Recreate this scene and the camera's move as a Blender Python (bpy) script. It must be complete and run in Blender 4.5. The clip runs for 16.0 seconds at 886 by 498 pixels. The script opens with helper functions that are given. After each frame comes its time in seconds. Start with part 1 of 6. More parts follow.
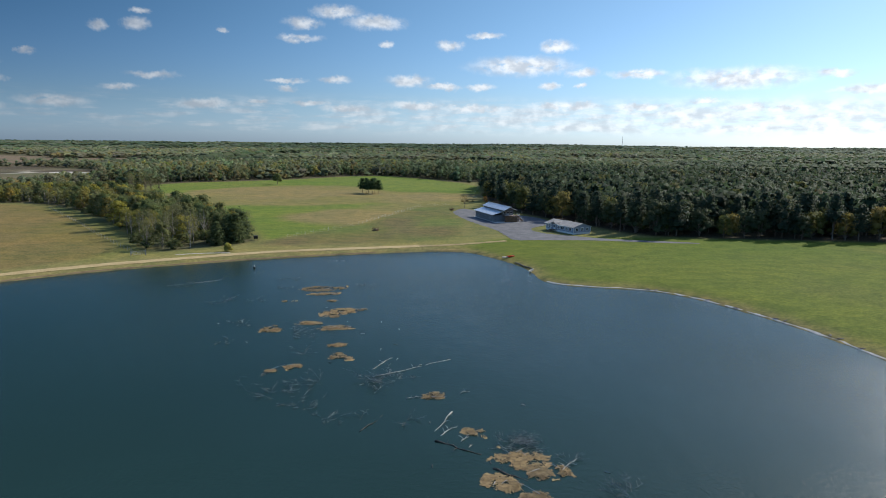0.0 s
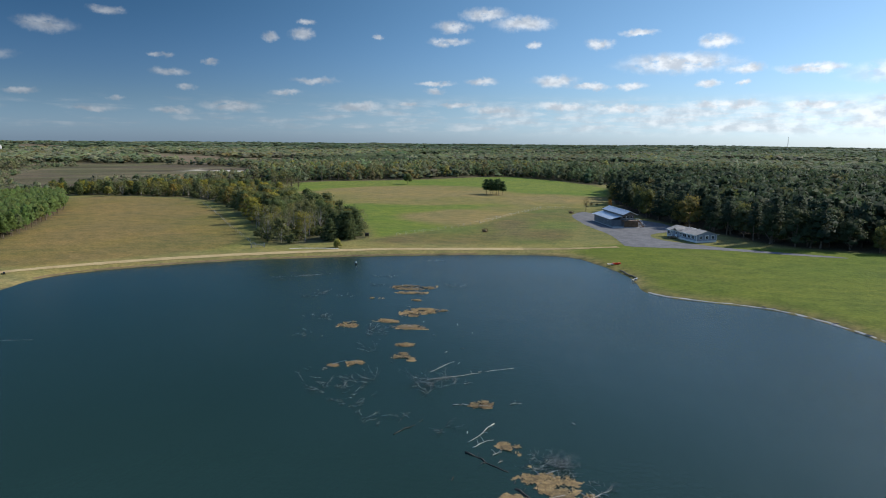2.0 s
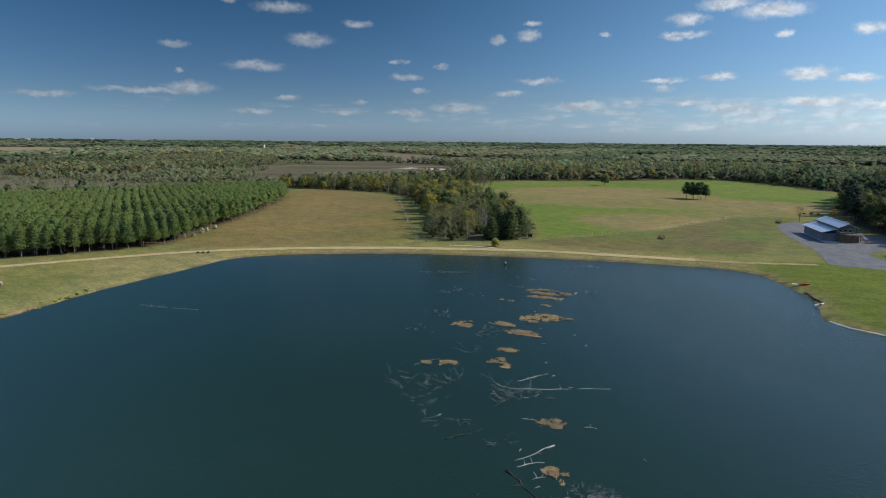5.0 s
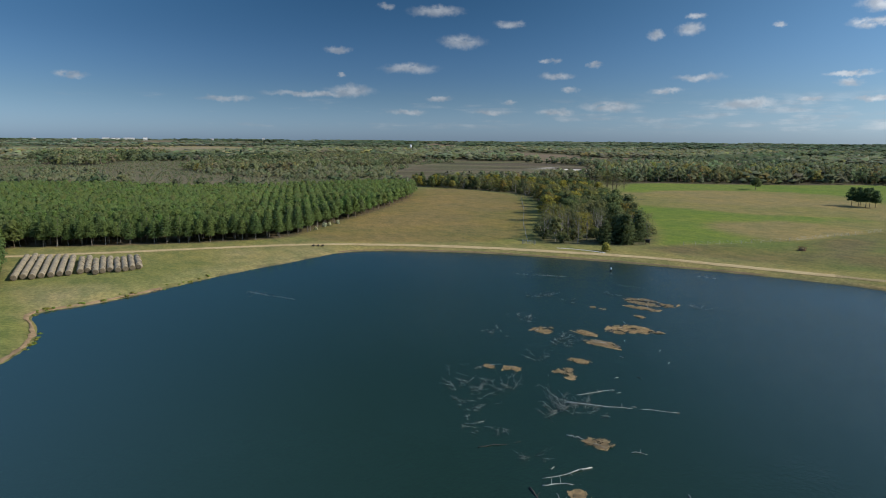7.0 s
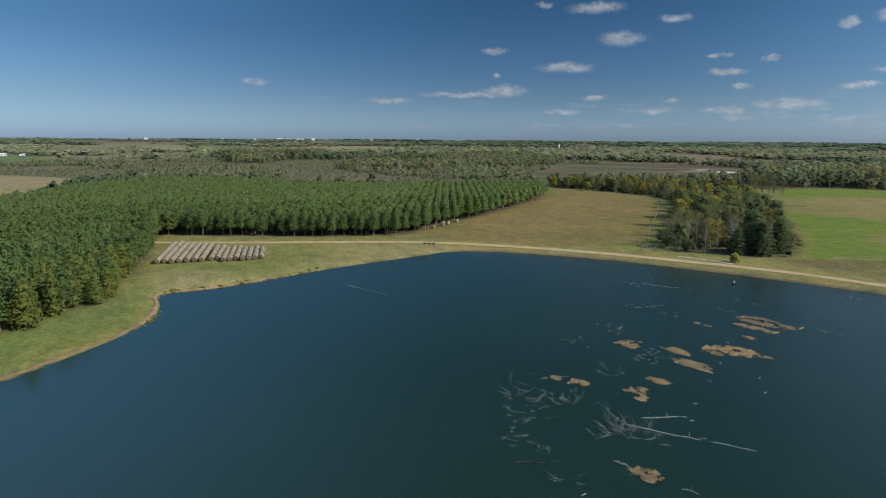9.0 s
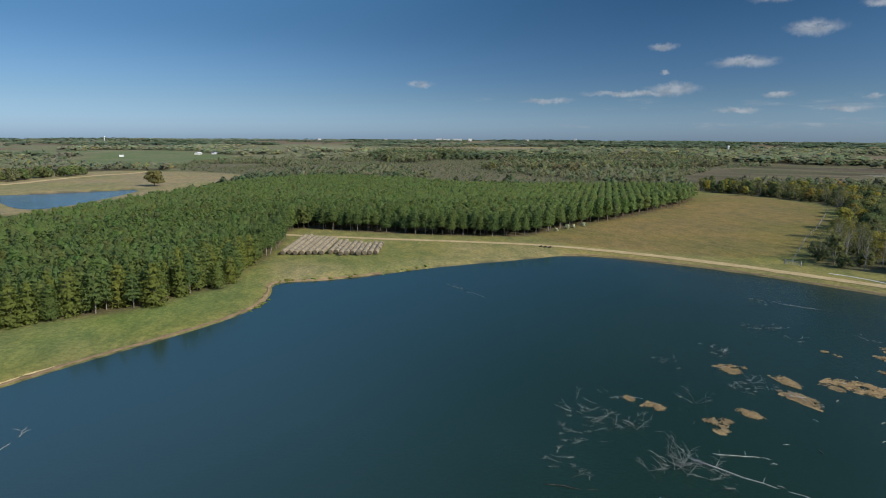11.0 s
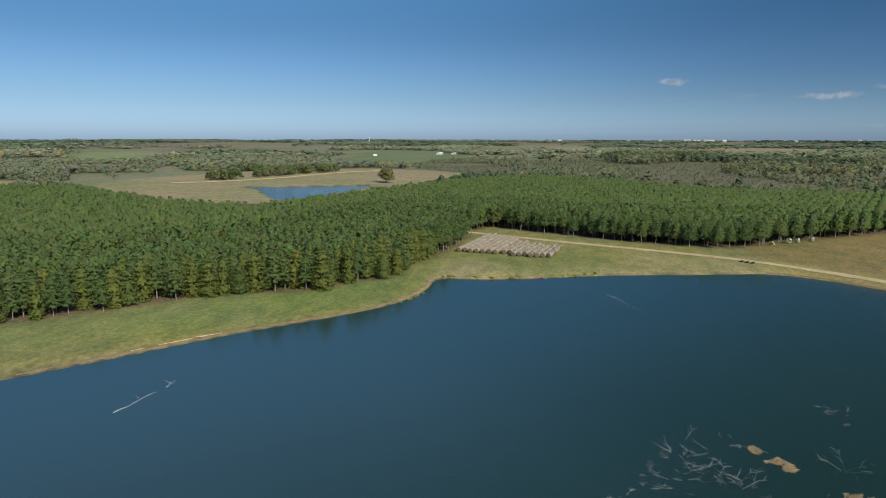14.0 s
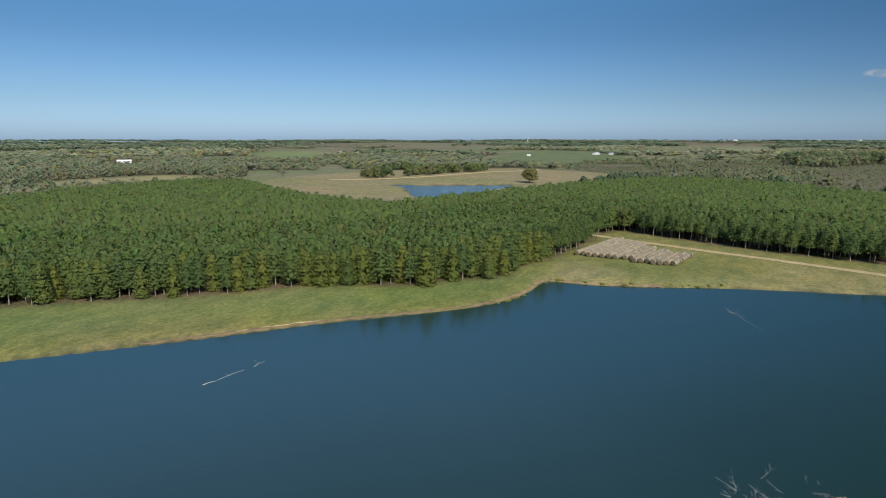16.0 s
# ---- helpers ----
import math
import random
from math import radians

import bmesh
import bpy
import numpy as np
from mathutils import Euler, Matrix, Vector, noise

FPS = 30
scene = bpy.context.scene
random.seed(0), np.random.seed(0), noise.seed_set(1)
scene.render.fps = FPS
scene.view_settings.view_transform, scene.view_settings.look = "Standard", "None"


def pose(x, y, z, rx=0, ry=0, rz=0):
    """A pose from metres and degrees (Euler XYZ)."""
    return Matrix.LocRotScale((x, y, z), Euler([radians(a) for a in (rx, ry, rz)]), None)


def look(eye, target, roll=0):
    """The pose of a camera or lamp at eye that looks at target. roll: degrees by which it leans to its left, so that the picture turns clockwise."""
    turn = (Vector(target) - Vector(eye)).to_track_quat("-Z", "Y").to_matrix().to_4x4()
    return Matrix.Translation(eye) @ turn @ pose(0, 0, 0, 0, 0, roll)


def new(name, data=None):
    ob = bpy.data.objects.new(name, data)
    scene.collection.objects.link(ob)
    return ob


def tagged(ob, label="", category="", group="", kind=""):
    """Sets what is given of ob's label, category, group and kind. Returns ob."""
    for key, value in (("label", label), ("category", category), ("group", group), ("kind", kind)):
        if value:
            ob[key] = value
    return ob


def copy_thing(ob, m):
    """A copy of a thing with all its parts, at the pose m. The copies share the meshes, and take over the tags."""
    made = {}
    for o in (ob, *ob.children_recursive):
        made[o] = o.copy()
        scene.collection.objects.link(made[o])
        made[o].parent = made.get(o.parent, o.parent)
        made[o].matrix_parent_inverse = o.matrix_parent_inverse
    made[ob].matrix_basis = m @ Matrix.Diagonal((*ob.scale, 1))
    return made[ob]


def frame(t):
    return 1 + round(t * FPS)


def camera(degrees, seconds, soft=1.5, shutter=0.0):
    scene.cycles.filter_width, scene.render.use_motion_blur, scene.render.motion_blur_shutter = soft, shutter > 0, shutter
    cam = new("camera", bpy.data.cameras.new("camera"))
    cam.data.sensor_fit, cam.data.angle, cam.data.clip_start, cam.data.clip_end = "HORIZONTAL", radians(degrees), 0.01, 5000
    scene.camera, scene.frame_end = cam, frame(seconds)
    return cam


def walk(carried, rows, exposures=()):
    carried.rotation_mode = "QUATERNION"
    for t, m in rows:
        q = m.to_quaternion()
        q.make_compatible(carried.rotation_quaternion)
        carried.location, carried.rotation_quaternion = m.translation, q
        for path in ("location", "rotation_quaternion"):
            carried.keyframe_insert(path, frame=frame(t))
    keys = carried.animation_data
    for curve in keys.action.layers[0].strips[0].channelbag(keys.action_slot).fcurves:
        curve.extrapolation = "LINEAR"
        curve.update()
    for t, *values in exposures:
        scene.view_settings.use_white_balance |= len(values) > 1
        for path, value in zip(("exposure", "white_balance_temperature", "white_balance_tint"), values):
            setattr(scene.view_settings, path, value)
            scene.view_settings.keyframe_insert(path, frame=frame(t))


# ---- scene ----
cam = camera(71.56, 16.0, soft=1.0)
# seconds, eye (x, y, z), pitch, lean, yaw
ROWS = [
    (0.0, 0.00, 0.00, 35.07, -9.88, -0.56, 0.00),
    (0.5, 2.93, 0.81, 35.04, -9.87, -0.54, 3.22),
    (1.0, 5.81, 1.74, 35.02, -9.87, -0.53, 6.50),
    (1.5, 8.65, 2.79, 34.99, -9.88, -0.52, 9.82),
    (2.0, 11.43, 3.95, 34.97, -9.89, -0.50, 13.15),
    (2.5, 14.16, 5.23, 34.95, -9.91, -0.49, 16.48),
    (3.0, 16.83, 6.61, 34.93, -9.93, -0.49, 19.81),
    (3.5, 19.42, 8.12, 34.91, -9.95, -0.48, 23.14),
    (4.0, 21.93, 9.75, 34.89, -9.98, -0.47, 26.46),
    (4.5, 24.34, 11.50, 34.87, -10.01, -0.46, 29.78),
    (5.0, 26.64, 13.39, 34.85, -10.04, -0.45, 33.11),
    (5.5, 28.83, 15.42, 34.83, -10.06, -0.44, 36.44),
    (6.0, 30.89, 17.58, 34.82, -10.09, -0.43, 39.79),
    (6.5, 32.81, 19.89, 34.80, -10.12, -0.43, 43.16),
    (7.0, 34.58, 22.32, 34.78, -10.14, -0.42, 46.56),
    (7.5, 36.19, 24.89, 34.76, -10.16, -0.41, 49.98),
    (8.0, 37.64, 27.57, 34.73, -10.18, -0.40, 53.44),
    (8.5, 38.92, 30.36, 34.71, -10.20, -0.38, 56.94),
    (9.0, 40.02, 33.25, 34.69, -10.21, -0.37, 60.47),
    (9.5, 40.93, 36.20, 34.66, -10.22, -0.36, 64.04),
    (10.0, 41.67, 39.22, 34.64, -10.23, -0.34, 67.63),
    (10.5, 42.21, 42.27, 34.61, -10.24, -0.32, 71.26),
    (11.0, 42.58, 45.34, 34.58, -10.24, -0.31, 74.90),
    (11.5, 42.76, 48.40, 34.54, -10.24, -0.29, 78.56),
    (12.0, 42.76, 51.44, 34.51, -10.24, -0.27, 82.24),
    (12.5, 42.58, 54.45, 34.47, -10.24, -0.24, 85.91),
    (13.0, 42.24, 57.40, 34.42, -10.24, -0.22, 89.59),
    (13.5, 41.73, 60.30, 34.38, -10.24, -0.20, 93.26),
    (14.0, 41.06, 63.14, 34.33, -10.24, -0.17, 96.92),
    (14.5, 40.25, 65.93, 34.28, -10.24, -0.14, 100.58),
    (15.0, 39.30, 68.69, 34.22, -10.24, -0.11, 104.24),
    (15.5, 38.22, 71.45, 34.16, -10.24, -0.08, 107.91),
    (16.0, 37.01, 74.26, 34.10, -10.25, -0.04, 111.61),
]
walk(cam, [(t, pose(x, y, z, 90 + pitch, 0, yaw) @ pose(0, 0, 0, 0, 0, -lean)) for t, x, y, z, pitch, lean, yaw in ROWS],
     exposures=[(0.0, 0.16), (3.5, 0.08), (7.0, 0.06), (9.0, 0.06), (12.5, 0.10), (16.0, 0.15)])

from mathutils.geometry import tessellate_polygon

# ---- world and sun ----
SUN_YAW, SUN_EL = -50.0, 35.0      # the sun stands to the right of the first view, 35 degrees up
RNG = np.random.default_rng(7)


def sun_direction():
    a, e = radians(SUN_YAW), radians(SUN_EL)
    return Vector((-math.sin(a) * math.cos(e), math.cos(a) * math.cos(e), math.sin(e)))


sun_data = bpy.data.lights.new("sun", "SUN")
sun_data.energy, sun_data.angle, sun_data.color = 4.4, radians(0.55), (1.0, 0.94, 0.84)
sun = new("sun", sun_data)
sun.matrix_world = look((0, 0, 400), Vector((0, 0, 400)) - sun_direction())

# small fair-weather clouds: azimuth, elevation, half width, half height in degrees
CLOUDS_A = [(28.4, 8.8, .6, .37), (25.3, 10, .7, .24), (25.7, 9, .8, .47), (33.3, 6.5, .5, .26), (19, 9, .4, .2), (24.8, 5.2, 1.7, .29),
            (27.2, 4.2, 1.2, .23), (9.6, 11, 1.8, .5), (6.2, 10.2, 2.3, .6), (12.5, 10, 1.4, .45), (12.8, 8.7, 1.6, .35), (-.4, 8.4, 1.1, .4)]
CLOUDS_B = [(-3.6, 9.2, 1.3, .25), (5.2, 8.4, .6, .26), (-9.9, 8.3, 1.3, .55), (-7, 6.7, 4.1, .75), (-12.3, 6.1, 1.3, .4), (-3.2, 4.9, 1.3, .26),
            (3.2, 5.4, 1.8, .5), (.1, 4.9, 1.5, .26), (9.7, 5.3, 1.3, .3), (14.1, 5.1, 1.5, .2), (14, 4.5, .8, .26), (-9.5, 5, .9, .3)]
CLOUDS_C = [(-12.1, 5, .5, .2), (-17, 5.9, 2.2, .35), (-24.9, 5.4, 4.7, .85), (-31.6, 5.5, 1.3, .3), (-22.5, 3.7, 1.4, .25), (31.8, 2.9, 2.3, .42),
            (20.9, 3, 2.3, .42), (16.3, 3.4, 1, .2), (45, 8.5, 1.7, .55), (49.7, 6.2, 2.1, .45), (56, 7.7, 1.05, .3), (40.8, 9.9, 1.1, .3)]
CLOUDS_D = [(36.5, 5.5, 1.3, .3), (35.3, 4.3, .7, .26), (33.1, 6.6, .4, .21), (37.2, 6.8, .7, .2), (55.8, 5.6, .35, .18), (46.9, 3.6, 1.1, .24),
            (36.6, 2.5, 1.5, .3), (40.8, 3.3, .6, .2), (77, 4.8, 1, .27), (47.2, 11, 2, .42), (51.6, 11.4, .7, .26), (58.2, 3.9, 3.6, .24)]
CLOUDS_E = [(55, 4.2, 1.8, .5), (65.6, 3.3, 1.9, .22), (49.9, 2.4, 1.6, .25), (-3, 3.0, 3.2, .42), (2.5, 3.2, 2.6, .4), (-11, 3.2, 3.5, .45),
            (-17.5, 3.1, 2.8, .4), (8.5, 2.9, 2.4, .4), (-27, 3.0, 4.5, .4), (12, 3.3, 1.6, .25), (-34, 4.2, 2.5, .35), (42.5, 2.4, 1.5, .2)]


class Nodes:
    """Short-hand for building a node tree."""

    def __init__(self, tree):
        self.t = tree
        tree.nodes.clear()

    def add(self, kind, ins=None):
        n = self.t.nodes.new(kind)
        for k, v in (ins or {}).items():
            if isinstance(v, bpy.types.NodeSocket):
                self.t.links.new(v, n.inputs[k])
            else:
                n.inputs[k].default_value = v
        return n

    def math(self, op, a, b=0.0, c=0.0, clamp=False):
        n = self.add("ShaderNodeMath", {0: a, 1: b, 2: c})
        n.operation, n.use_clamp = op, clamp
        return n.outputs[0]

    def vec(self, op, a, b=(0, 0, 0), c=(0, 0, 0)):
        n = self.add("ShaderNodeVectorMath", {0: a, 1: b, 2: c})
        n.operation = op
        return n.outputs["Value"] if op in ("LENGTH", "DOT_PRODUCT") else n.outputs[0]

    def noise(self, vector, scale, detail=4.0, rough=0.55, out="Fac"):
        return self.add("ShaderNodeTexNoise", {"Vector": vector, "Scale": scale, "Detail": detail, "Roughness": rough}).outputs[out]

    def step(self, v, lo, hi, a=0.0, b=1.0):
        n = self.add("ShaderNodeMapRange", {"Value": v, "From Min": lo, "From Max": hi, "To Min": a, "To Max": b})
        n.interpolation_type = "SMOOTHSTEP"
        return n.outputs[0]

    def attribute(self, name):
        n = self.add("ShaderNodeAttribute")
        n.attribute_name = name
        return n.outputs["Color"]

    def lin(self, v, lo, hi, a=0.0, b=1.0):
        return self.add("ShaderNodeMapRange", {"Value": v, "From Min": lo, "From Max": hi, "To Min": a, "To Max": b}).outputs[0]

    def mix(self, fac, a, b, blend="MIX"):
        n = self.add("ShaderNodeMix")
        n.data_type, n.blend_type = "RGBA", blend
        for key, v in ((0, fac), (6, a), (7, b)):
            if isinstance(v, bpy.types.NodeSocket):
                self.t.links.new(v, n.inputs[key])
            else:
                n.inputs[key].default_value = v if key == 0 else (*v, 1.0)[:4]
        return n.outputs[2]


def build_world():
    world = bpy.data.worlds.new("sky")
    scene.world = world
    world.use_nodes = True
    n = Nodes(world.node_tree)
    way = n.add("ShaderNodeTexCoord").outputs["Generated"]
    air = n.add("ShaderNodeTexSky")
    air.sky_type, air.sun_disc, air.sun_elevation, air.sun_rotation = "NISHITA", False, radians(SUN_EL), radians(-SUN_YAW)
    air.altitude, air.air_density, air.dust_density, air.ozone_density = 0.0, 1.0, 0.6, 2.0
    sky = air.outputs[0]
    xyz = n.add("ShaderNodeSeparateXYZ", {0: way})
    az = n.math("MULTIPLY", n.math("ARCTAN2", n.math("MULTIPLY", xyz.outputs[0], -1.0), xyz.outputs[1]), 57.2958)
    el = n.math("MULTIPLY", n.math("ARCSINE", xyz.outputs[2]), 57.2958)
    # deepen the clear blue away from the horizon, as a dry autumn sky does
    depth = n.math('MULTIPLY', n.step(el, 0.0, 14.0), 1.0)
    side = n.step(n.vec("DOT_PRODUCT", way, tuple(sun_direction())), 0.0, 0.95)
    deep = n.mix(side, (0.178, 0.33, 0.447), (0.49, 0.66, 0.79))
    low = n.mix(side, (0.35, 0.475, 0.71), (0.52, 0.69, 0.98))
    rim = n.step(el, 4.0, 0.0)
    low = n.mix(rim, low, n.mix(1.0, low, (1.12, 1.20, 1.38), "MULTIPLY"))
    high = n.step(el, 13.0, 40.0)
    clear = n.mix(1.0, sky, n.mix(high, n.mix(depth, low, deep), n.mix(side, (0.62, 0.76, 0.92), (0.95, 1.12, 1.25))), "MULTIPLY")
    # the sky is deepest blue well away from the sun
    off = n.math("DIVIDE", n.math("SUBTRACT", az, 56.0), 36.0)
    dip = n.math("POWER", 2.718, n.math("MULTIPLY", n.math("MULTIPLY", off, off), -1.0))
    dip = n.math("MULTIPLY", n.math("MULTIPLY", dip, n.step(el, 55.0, 22.0)), n.step(el, -1.0, 6.0, 0.25, 1.0))
    clear = n.mix(dip, clear, n.mix(1.0, clear, (0.58, 0.645, 0.70), "MULTIPLY"))
    # darkened again above the view, to dim the mid-lake reflection
    clear = n.mix(n.math("MULTIPLY", dip, n.step(el, 13.0, 24.0)), clear, n.mix(1.0, clear, (0.6, 0.62, 0.66), "MULTIPLY"))
    # and higher up made brighter opposite the sun, to lift the lee water's reflection
    facing = tuple(Vector((-sun_direction().x, -sun_direction().y, 0)).normalized())
    pale = n.math("MULTIPLY", n.step(n.vec("DOT_PRODUCT", way, facing), 0.15, 0.8), n.step(el, 8.0, 26.0))
    clear = n.mix(pale, clear, n.mix(1.0, clear, (3.5, 3.2, 2.95), "MULTIPLY"))
    # cloud shapes, their outlines broken up by noise
    here = n.add("ShaderNodeCombineXYZ", {0: az, 1: el, 2: 0.0}).outputs[0]
    wob = n.vec("MULTIPLY", n.vec("SUBTRACT", n.noise(here, 0.7, 5.0, 0.55, "Color"), (0.5, 0.5, 0.5)), (1.6, 0.8, 0.0))
    fray = n.vec("MULTIPLY", n.vec("SUBTRACT", n.noise(here, 2.6, 5.0, 0.6, "Color"), (0.5, 0.5, 0.5)), (0.75, 0.4, 0.0))
    spot = n.vec("ADD", n.vec("ADD", here, wob), fray)
    near = None
    for a, e, w, h in CLOUDS_A + CLOUDS_B + CLOUDS_C + CLOUDS_D + CLOUDS_E:
        w, h = w * 1.06, h * 1.02
        d = n.vec("LENGTH", n.vec("MULTIPLY_ADD", spot, (1 / w, 1 / h, 0), (-a / w, -e / h, 0)))
        near = d if near is None else n.math("MINIMUM", near, d)
    puff = n.step(near, 1.4, 0.3)
    ragged = n.noise(n.vec("MULTIPLY", here, (1.0, 1.6, 0.0)), 0.9, 6.0, 0.55)
    dens = n.math("MULTIPLY", puff, n.step(ragged, 0.22, 0.5))
    # a thin band of far-off cloud low over the horizon, thicker towards the sun
    band = n.noise(n.vec("MULTIPLY", here, (0.20, 1.3, 0.0)), 1.0, 6.0, 0.6)
    reach = n.math("MULTIPLY", n.step(el, 0.4, 1.4), n.step(el, 4.4, 2.4))
    cover = n.math("MULTIPLY", reach, n.step(band, n.lin(az, -30.0, 75.0, 0.26, 0.60), n.lin(az, -30.0, 75.0, 0.56, 0.84)))
    total = n.math("MAXIMUM", dens, n.math("MULTIPLY", cover, n.lin(side, 0.0, 1.0, 0.6, 0.9)))
    relief = n.noise(n.vec("MULTIPLY", here, (1.0, 1.6, 0.0)), 0.8, 4.0, 0.5)
    lit = n.mix(n.step(relief, 0.35, 0.65), (3.6, 3.9, 4.3), (5.8, 6.0, 6.2))
    glow = n.mix(side, (0.62, 0.63, 0.65), (1.35, 1.35, 1.35))
    cloud = n.mix(1.0, lit, glow, "MULTIPLY")
    final = n.mix(n.math("MULTIPLY", total, n.lin(side, 0.0, 0.9, 0.6, 0.92)), clear, cloud)
    bg = n.add("ShaderNodeBackground", {"Color": final, "Strength": 0.13})
    n.add("ShaderNodeOutputWorld", {"Surface": bg.outputs[0]})


build_world()


# ---- materials ----
def material(name):
    m = bpy.data.materials.new(name)
    m.use_nodes = True
    return m, Nodes(m.node_tree)


def finish(n, color, rough=0.8, bump=None, strength=0.3, metal=0.0, spec=0.3, distance=0.05):
    ins = {"Base Color": color if isinstance(color, bpy.types.NodeSocket) else (*color, 1.0), "Roughness": rough, "Metallic": metal, "Specular IOR Level": spec}
    if bump is not None:
        ins["Normal"] = n.add("ShaderNodeBump", {"Height": bump, "Strength": strength, "Distance": distance}).outputs[0]
    b = n.add("ShaderNodeBsdfPrincipled", ins)
    n.add("ShaderNodeOutputMaterial", {"Surface": b.outputs[0]})
    return b


def place(n):
    return n.add("ShaderNodeNewGeometry").outputs["Position"]


def mat_ground():
    m, n = material("grassland")
    pos = place(n)
    warp = n.vec("ADD", pos, n.vec("MULTIPLY", n.noise(pos, 0.12, 4.0, 0.6, "Color"), (3.0, 3.0, 0.0)))
    tone = n.attribute("tone")
    patch = n.noise(warp, 0.045, 5.0, 0.6)
    blotch = n.noise(warp, 0.011, 4.0, 0.55)
    streak = n.noise(n.vec("MULTIPLY", warp, (0.06, 0.5, 0.0)), 1.0, 6.0, 0.65)
    clod = n.noise(n.vec("MULTIPLY", warp, (1.0, 1.5, 1.0)), 0.17, 5.0, 0.65)
    tuft = n.noise(pos, 1.1, 7.0, 0.75)
    c = n.mix(n.step(patch, 0.38, 0.66, 0.0, 0.8), tone, n.mix(1.0, tone, (1.22, 1.12, 1.0), "MULTIPLY"))
    c = n.mix(n.step(blotch, 0.42, 0.62, 0.0, 0.65), c, n.mix(1.0, c, (0.72, 0.92, 0.66), "MULTIPLY"))
    c = n.mix(n.step(streak, 0.42, 0.68, 0.0, 0.35), c, n.mix(1.0, c, (1.35, 1.2, 1.1), "MULTIPLY"))
    c = n.mix(n.step(clod, 0.36, 0.62), n.mix(1.0, c, (0.84, 0.89, 0.85), "MULTIPLY"), n.mix(1.0, c, (1.18, 1.12, 1.1), "MULTIPLY"))
    c = n.mix(n.step(tuft, 0.36, 0.66, 0.0, 1.0), n.mix(1.0, c, (0.76, 0.78, 0.76), "MULTIPLY"), n.mix(1.0, c, (1.28, 1.24, 1.2), "MULTIPLY"))
    finish(n, c, 0.95, n.noise(pos, 2.2, 6.0, 0.7), 0.6, spec=0.1, distance=0.25)
    return m


def mat_water(name="lake_water", rough=(0.10, 0.20), chop=(0.10, 0.45)):
    """Dark water: calm in the lee of the pines on the west bank, rippled where the breeze reaches it."""
    m, n = material(name)
    pos = place(n)
    drift = n.noise(pos, 0.02, 3.0, 0.5)
    ripple = n.noise(n.vec("MULTIPLY", pos, (1.0, 0.6, 1.0)), 2.4, 5.0, 0.62)
    swell = n.noise(n.vec("MULTIPLY", pos, (0.8, 0.4, 1.0)), 0.25, 3.0, 0.5)
    h = n.math("ADD", ripple, n.math("MULTIPLY", swell, 1.2))
    fetch = n.vec("DOT_PRODUCT", pos, (0.65, 0.75, 0.0))
    fetch = n.math("ADD", fetch, n.math("MULTIPLY", n.math("SUBTRACT", n.noise(pos, 0.03, 4.0, 0.6), 0.5), 50.0))
    wind = n.step(fetch, 0.0, 66.0)
    breeze = n.step(fetch, 65.0, 125.0)
    # lee and breeze tones bluer and brighter: sky reflection painted into the base colour
    c = n.mix(wind, (0.0125, 0.034, 0.029), (0.0078, 0.0238, 0.0146))
    c = n.mix(breeze, c, (0.0145, 0.031, 0.026))
    c = n.mix(drift, c, n.mix(1.0, c, (1.3, 1.2, 1.15), "MULTIPLY"))
    gusts = n.step(n.noise(pos, 0.012, 3.0, 0.5), 0.35, 0.65, 0.45, 1.0)
    strength = n.math("MULTIPLY", gusts, n.math("MULTIPLY", n.math("ADD", breeze, 1.0), n.lin(wind, 0.0, 1.0, *chop)))
    bump = n.add("ShaderNodeBump", {"Height": h, "Strength": strength, "Distance": 0.2}).outputs[0]
    b = n.add("ShaderNodeBsdfPrincipled", {"Base Color": c, "Roughness": n.lin(wind, 0.0, 1.0, *rough), "IOR": 1.333, "Normal": bump})
    n.add("ShaderNodeOutputMaterial", {"Surface": b.outputs[0]})
    return m


def mat_plain(name, a, b, scale, rough=0.85, strength=0.4, metal=0.0, spec=0.25, fine=8.0):
    """Two mottled tones of one surface, with grain."""
    m, n = material(name)
    pos = place(n)
    c = n.mix(n.step(n.noise(pos, scale, 5.0, 0.6), 0.3, 0.7), a, b)
    g = n.noise(pos, scale * fine, 4.0, 0.65)
    c = n.mix(n.step(g, 0.3, 0.7, 0.0, 0.5), n.mix(1.0, c, (0.8, 0.8, 0.8), "MULTIPLY"), n.mix(1.0, c, (1.25, 1.25, 1.25), "MULTIPLY"))
    rnd = n.add("ShaderNodeObjectInfo").outputs["Random"]
    c = n.mix(1.0, c, n.mix(rnd, (0.86, 0.86, 0.86), (1.14, 1.12, 1.08)), "MULTIPLY")
    finish(n, c, rough, g, strength, metal, spec)
    return m


